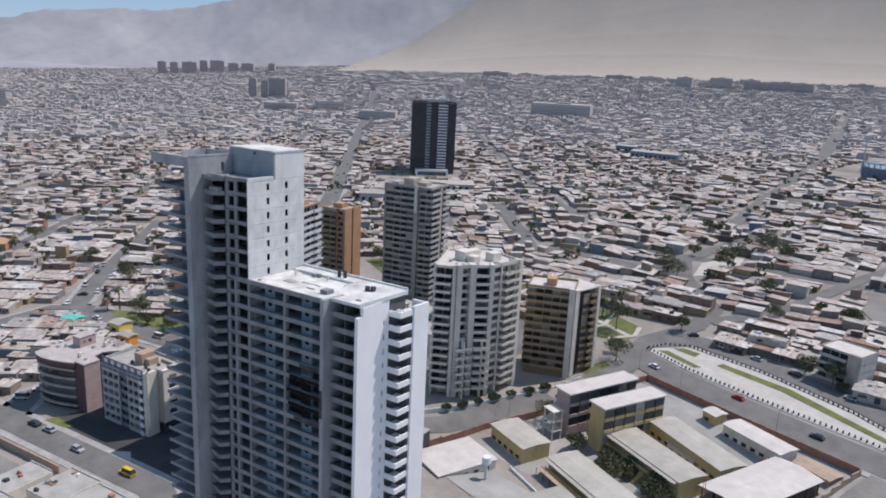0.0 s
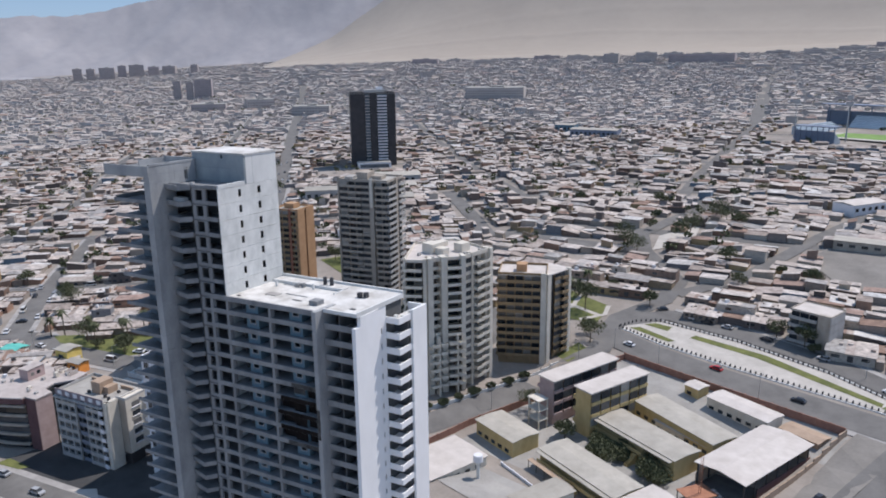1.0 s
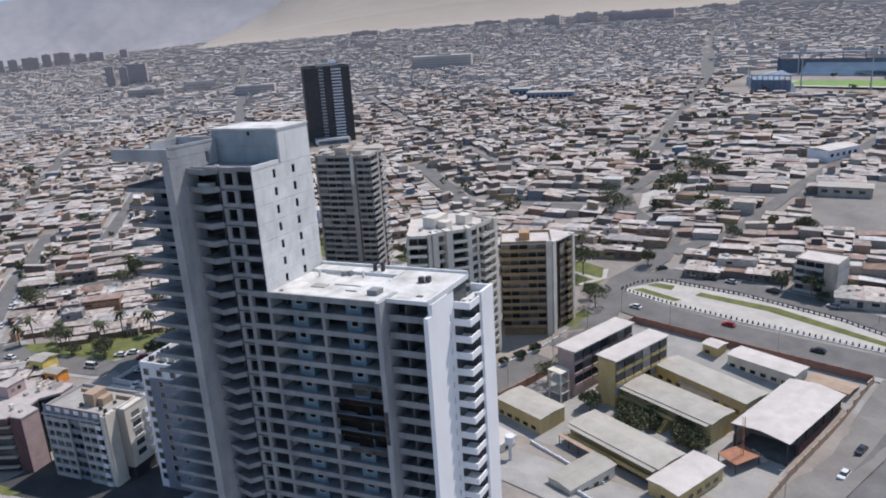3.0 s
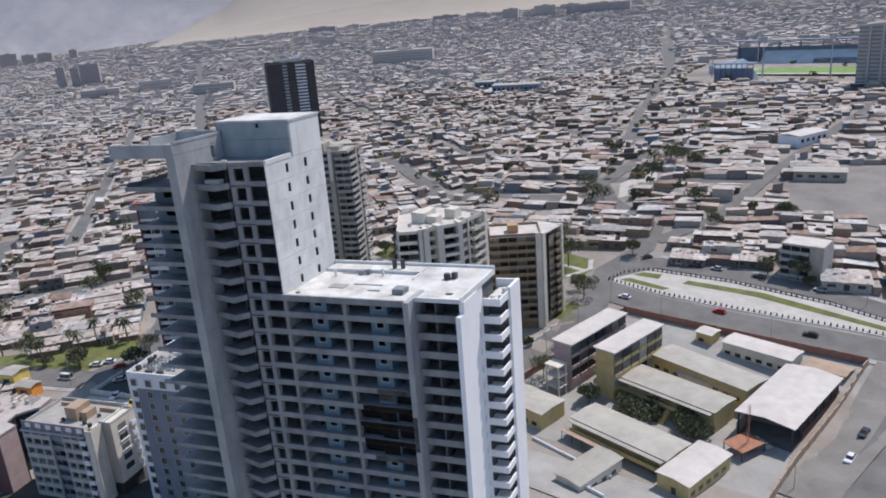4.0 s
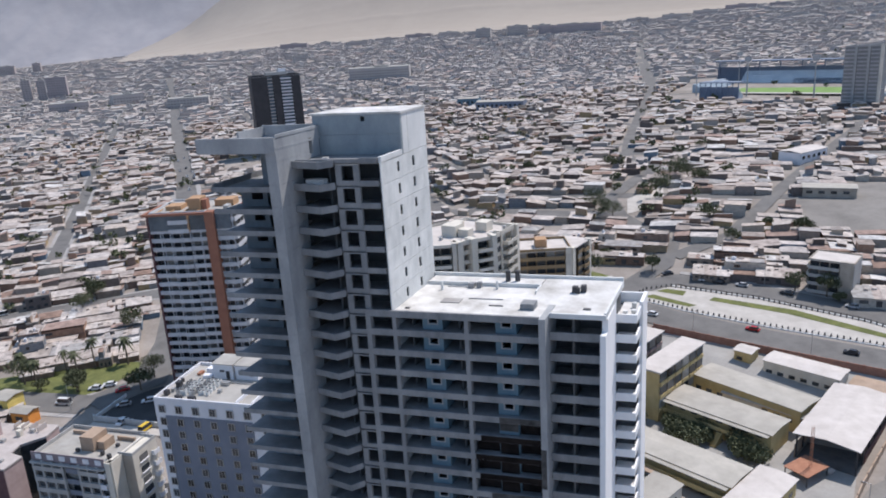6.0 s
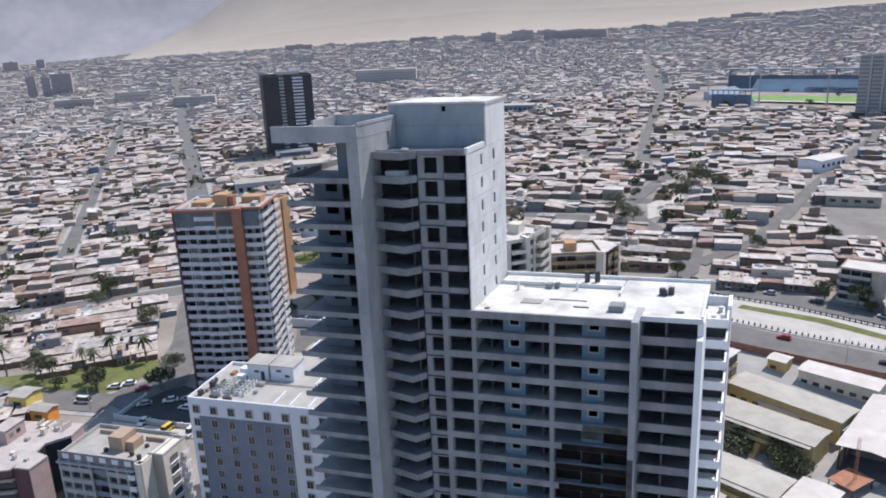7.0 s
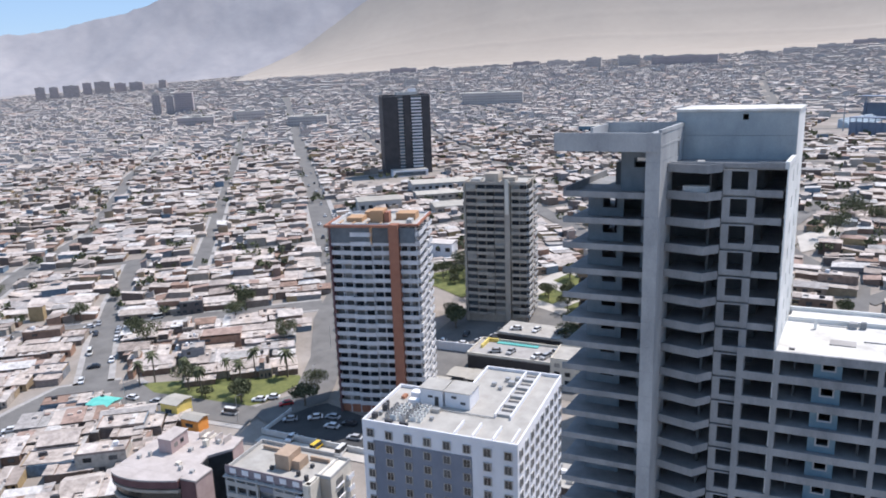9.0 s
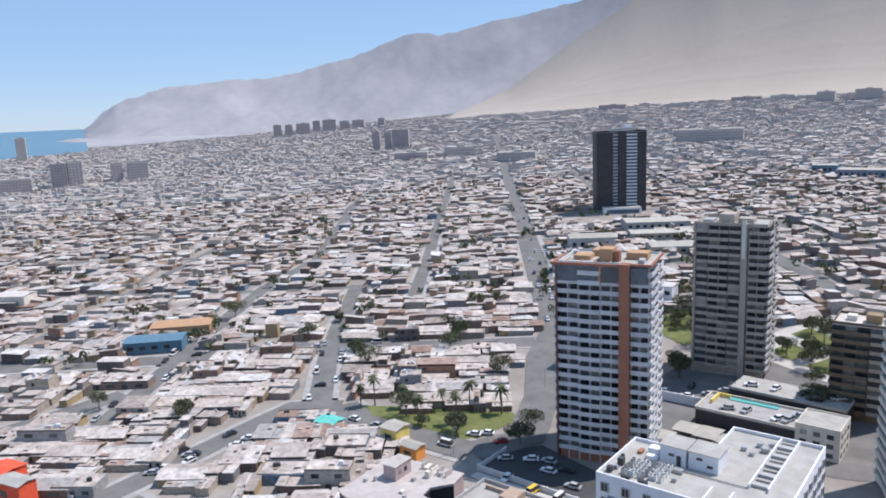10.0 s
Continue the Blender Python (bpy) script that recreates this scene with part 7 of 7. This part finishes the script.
def car(paint, label, L=4.3, Hh=1.45, roofy=(1.3, 3.7)):
    th_ = thing("car", pose(0, 0, 0), label, "car", "parked cars")
    bm = bmesh.new()
    hull = [(0, 0.35), (0.05, 0.75), (1.1, 0.9), (L - 0.3, 0.92), (L, 0.8), (L, 0.35)]
    cab = [(1.0, 0.9), (roofy[0] + 0.35, Hh), (roofy[1] - 0.3, Hh), (roofy[1] + 0.25, 0.92)]
    for prof, y0, y1, inset in ((hull, -0.85, 0.85, 0.0),):
        a = [bm.verts.new((x - L / 2, y0, z)) for x, z in prof]
        b = [bm.verts.new((x - L / 2, y1, z)) for x, z in prof]
        bm.faces.new(a)
        bm.faces.new(b[::-1])
        for i in range(len(prof)):
            bm.faces.new((a[i], a[(i + 1) % len(prof)], b[(i + 1) % len(prof)], b[i]))
    x0, x1 = roofy[0] + 0.35 - L / 2, roofy[1] - 0.3 - L / 2
    box(bm, x0, x1, -0.62, 0.62, Hh, Hh + 0.04)
    part("body", bm, paint, th_)
    bm = bmesh.new()
    a = [bm.verts.new((x - L / 2, -0.78 if z < 1 else -0.64, z)) for x, z in cab]
    b = [bm.verts.new((x - L / 2, 0.78 if z < 1 else 0.64, z)) for x, z in cab]
    bm.faces.new(a)
    bm.faces.new(b[::-1])
    for i in range(4):
        bm.faces.new((a[i], a[(i + 1) % 4], b[(i + 1) % 4], b[i]))
    part("window", bm, CAR_GLASS, th_)
    bm = bmesh.new()
    tube(bm, 0, 0, -0.1, 0.1, 0.32, n=10)
    wm = mesh_of("wheel", bm, TYRE)
    for x in (0.8 - L / 2, L / 2 - 0.8):
        for y in (-0.8, 0.8):
            part("wheel", wm, None, th_, at=pose(x, y, 0.32, 90))
    return th_


def paint(n_, c_):
    return mat("car_paint_" + n_, tuple(v * 0.9 for v in c_), c_, 0.5, 0.25, bump=0, spec=0.6)


CARS = {"white": car(paint("white", (0.75, 0.75, 0.76)), "small white car parked on asphalt"), "silver": car(paint("silver", (0.42, 0.43, 0.45)), "small silver car parked on asphalt"), "dark": car(paint("dark", (0.04, 0.042, 0.05)), "small dark grey parked car"),
        "red": car(paint("red", (0.45, 0.03, 0.03)), "small red car on asphalt"), "yellow": car(paint("yellow", (0.75, 0.5, 0.04)), "tall yellow taxi van parked", 4.8, 1.9, (0.9, 4.6)), "van": car(paint("cream", (0.7, 0.69, 0.66)), "white delivery van parked outdoors", 5.0, 2.1, (0.7, 4.8))}
crng = np.random.default_rng(8)
spots = [("dark", -205.5, -44.5, 128), ("white", -203.4, -49.7, 128), ("silver", -197.6, -47.2, 128), ("white", -230.8, -53.3, 128), ("silver", -196.2, -28.4, 55), ("white", -197.0, -24.9, 55), ("silver", -200.8, -16.7, 55), ("white", -198.2, -3.6, 55), ("white", -200.4, 1.1, 55), ("dark", -200.5, -15.4, 55), ("white", -250.9, -54.9, 55), ("dark", -248.8, -49.5, 55),
         ("yellow", -68, 0.6, 18), ("white", -134, 124, 20), ("silver", -130, 130, 20), ("dark", -138, 132, 110), ("white", -141, 122, 110), ("silver", -128, 136, 20), ("white", -117, 145, 15), ("dark", -112, 147, 15), ("red", -106, 149, 15), ("silver", -137, 108, 40), ("white", -133, 103, 40), ("dark", -110.4, -10.4, 18), ("silver", -104, -8.2, 18), ("van", -131, -9, 50), ("white", -134, -3, 60), ("silver", -88, -5.5, 198), ("yellow", -121.5, 45, 100), ("van", -114.5, 47.5, 105), ("red", -149, 58, 60), ("red", 12.2, 170.5, -8), ("dark", 58.7, 119.9, 78), ("white", 57.1, 108.5, 80), ("white", -158, 55, 35), ("white", -156, 58.5, 38), ("van", -158, 44.5, 20),
         ("silver", -140, 52, 50), ("white", -135, 57, 50), ("white", -127, 56, 20), ("silver", -131, 60, 20), ("dark", -124, 60, 20), ("white", -131, 45, 110), ("silver", -117, 55, 20), ("white", -192, 33, 15), ("silver", -183, 36, 18),
         ("silver", 38, 195.8, -8), ("white", -12, 203, -4), ("dark", -5, 202.6, -4), ("silver", 3, 202.3, -4), ("dark", 18, 200, -6), ("white", 60, 184, -20), ("dark", -24, 205, 40), ("white", -20, 171, -8), ("dark", 40, 164.5, -4)]
for i in range(44):
    t_ = crng.uniform(0, 1)
    kind_ = ["white", "silver", "dark", "van", "white", "silver"][crng.integers(0, 6)]
    p, q, off = [((-172, -95), (-206, -4), 3.8), ((-240, -34), (-326, 30), 4.2), ((-206, 27), (-291, 79), 4.0), ((-296, 4), (-250, 85), 3.9), ((-235, -120), (-258, -60), 3.8)][i % 5]
    sg = 1 if crng.random() < 0.5 else -1
    dx, dy = q[0] - p[0], q[1] - p[1]
    l_ = math.hypot(dx, dy)
    spots.append((kind_, p[0] + dx * t_ - dy / l_ * off * sg, p[1] + dy * t_ + dx / l_ * off * sg, math.degrees(math.atan2(dy, dx))))
for i in range(30):
    u_ = crng.uniform(265, 620)
    sg = [-7.2, -2.5, 2.5, 7.2][crng.integers(0, 4)]
    spots.append((["white", "silver", "dark", "white"][crng.integers(0, 4)], *uv(u_, -21 + sg), 141.5))
extra = [("dark", -204.8, -43.7, 70), ("white", -200.9, -48.6, 75), ("silver", -198.5, -26.6, 110), ("white", -198.9, -22.6, 110), ("white", -202.8, -15.8, 105), ("silver", -200.6, -0.2, 100), ("dark", -207, -2.3, 100), ("silver", -193.6, -29.3, 110), ("white", -222.8, 31.8, 55), ("dark", -227, 38.3, 55)]
apart = [q for q in extra if min(math.hypot(q[1] - p[1], q[2] - p[2]) for p in spots) > 3.2]
keep = free(np.array([q[1] for q in apart]), np.array([q[2] for q in apart]), -1.5)
for q, road in zip(apart, keep):
    if not road:
        spots.append(q)
seen = set()
for kind_, x, y, a in spots:
    m = pose(x, y, gz(x, y) + 0.22, 0, 0, a)
    if kind_ not in seen:
        seen.add(kind_)
        CARS[kind_].matrix_basis = m
    else:
        copy_thing(CARS[kind_], m)
for a, b, r_ in ((8, 4, 20), (13, 5, 80), (22, 4, 60), (24.5, 4.5, 70), (26.5, 9, 10)):
    copy_thing(CARS["silver" if r_ % 3 else "white"], deck.matrix_basis @ pose(a, b, 5.62, 0, 0, r_))
for a, b, r_ in ((5, 5, 20), (12, 6, 80), (20, 7, 60), (24, 4, 15), (29, 8, 40)):
    copy_thing(CARS["white" if r_ % 3 else "dark"], deck2.matrix_basis @ pose(a, b, 6.12, 0, 0, r_))

# ---------- street furniture ----------


def post_row(name, pts, gap, label):
    th_ = thing(name, pose(*pts[0], 0), label, "fence")
    bm = bmesh.new()
    box(bm, -0.2, 0.2, -0.2, 0.2, -0.3, 1.0)
    me = mesh_of("post", bm, DARK_METAL)
    for x, y in path_pts(pts, gap):
        part("post", me, None, th_, at=Matrix.Translation((x - pts[0][0], y - pts[0][1], gz(x, y) + 0.2)))
    return th_


post_row("bollard_row", [(-30.5, 183), (-10, 178.2), (15, 175.2), (58, 172.2), (110, 166.5)], 1.7, "row of dark bollards along the park kerb")
post_row("bollard_row", [(-30.5, 184), (-27.5, 190.5), (-20, 195.6), (10, 194.1), (42, 187.6), (62, 179.6)], 1.7, "row of dark bollards along the park kerb")
strip("kerb", [(-31, 182.8), (-10, 177.7), (15, 174.7), (58, 171.7), (118, 165.4)], 0.25, LINE_W, "white painted kerb", "kerb", lift=0.1, thick=0.2)
strip("kerb", [(-31, 184.2), (-28, 190.8), (-20.3, 196.2), (10, 194.7), (42, 188.2), (62, 180.2), (118, 169)], 0.25, LINE_W, "white painted kerb", "kerb", lift=0.1, thick=0.2)
strip("pavement", [(-30, 160), (15, 158.5), (57, 155.5), (140, 148)], 1.3, PAVING, "grey concrete pavement beside the road", "pavement", lift=0.1, thick=0.14)
strip("pavement", [(-20, 208), (8, 206.5), (42, 200), (62, 192)], 1.2, PAVING, "grey concrete pavement beside the road", "pavement", lift=0.1, thick=0.14)


def lamp_post(x, y, rot, h=8.0):
    th_ = thing("street_lamp", pose(x, y, gz(x, y), 0, 0, rot), "slim grey steel street lamp", "street lamp", "street lamps")
    bm = bmesh.new()
    tube(bm, 0, 0, -0.3, h, 0.11, 0.07)
    part("pole", bm, STEEL, th_)
    part("arm", boxes((-0.05, 1.6, -0.05, 0.05, h, h + 0.1)), STEEL, th_)
    part("lamp_head", boxes((1.2, 1.9, -0.14, 0.14, h - 0.12, h - 0.01)), DARK_METAL, th_)
    return th_


lamp = lamp_post(-4, 161.5, 80)
for x, y, r_ in ((30, 159.3, 80), (-23, 166, 30), (-30, 130, 170), (-33, 108, 170), (-28, 150, 170), (-150, 70, 120), (-172, 97, 140), (-152, 43, 80), (-190, 30, 80), (-121, 128, 0), (52, 190, 260), (10, 205, 260), (48, 94, 170), (-240, 140, 50), (-268, 165, 50), (-300, 190, 50)):
    copy_thing(lamp, pose(x, y, gz(x, y), 0, 0, r_))
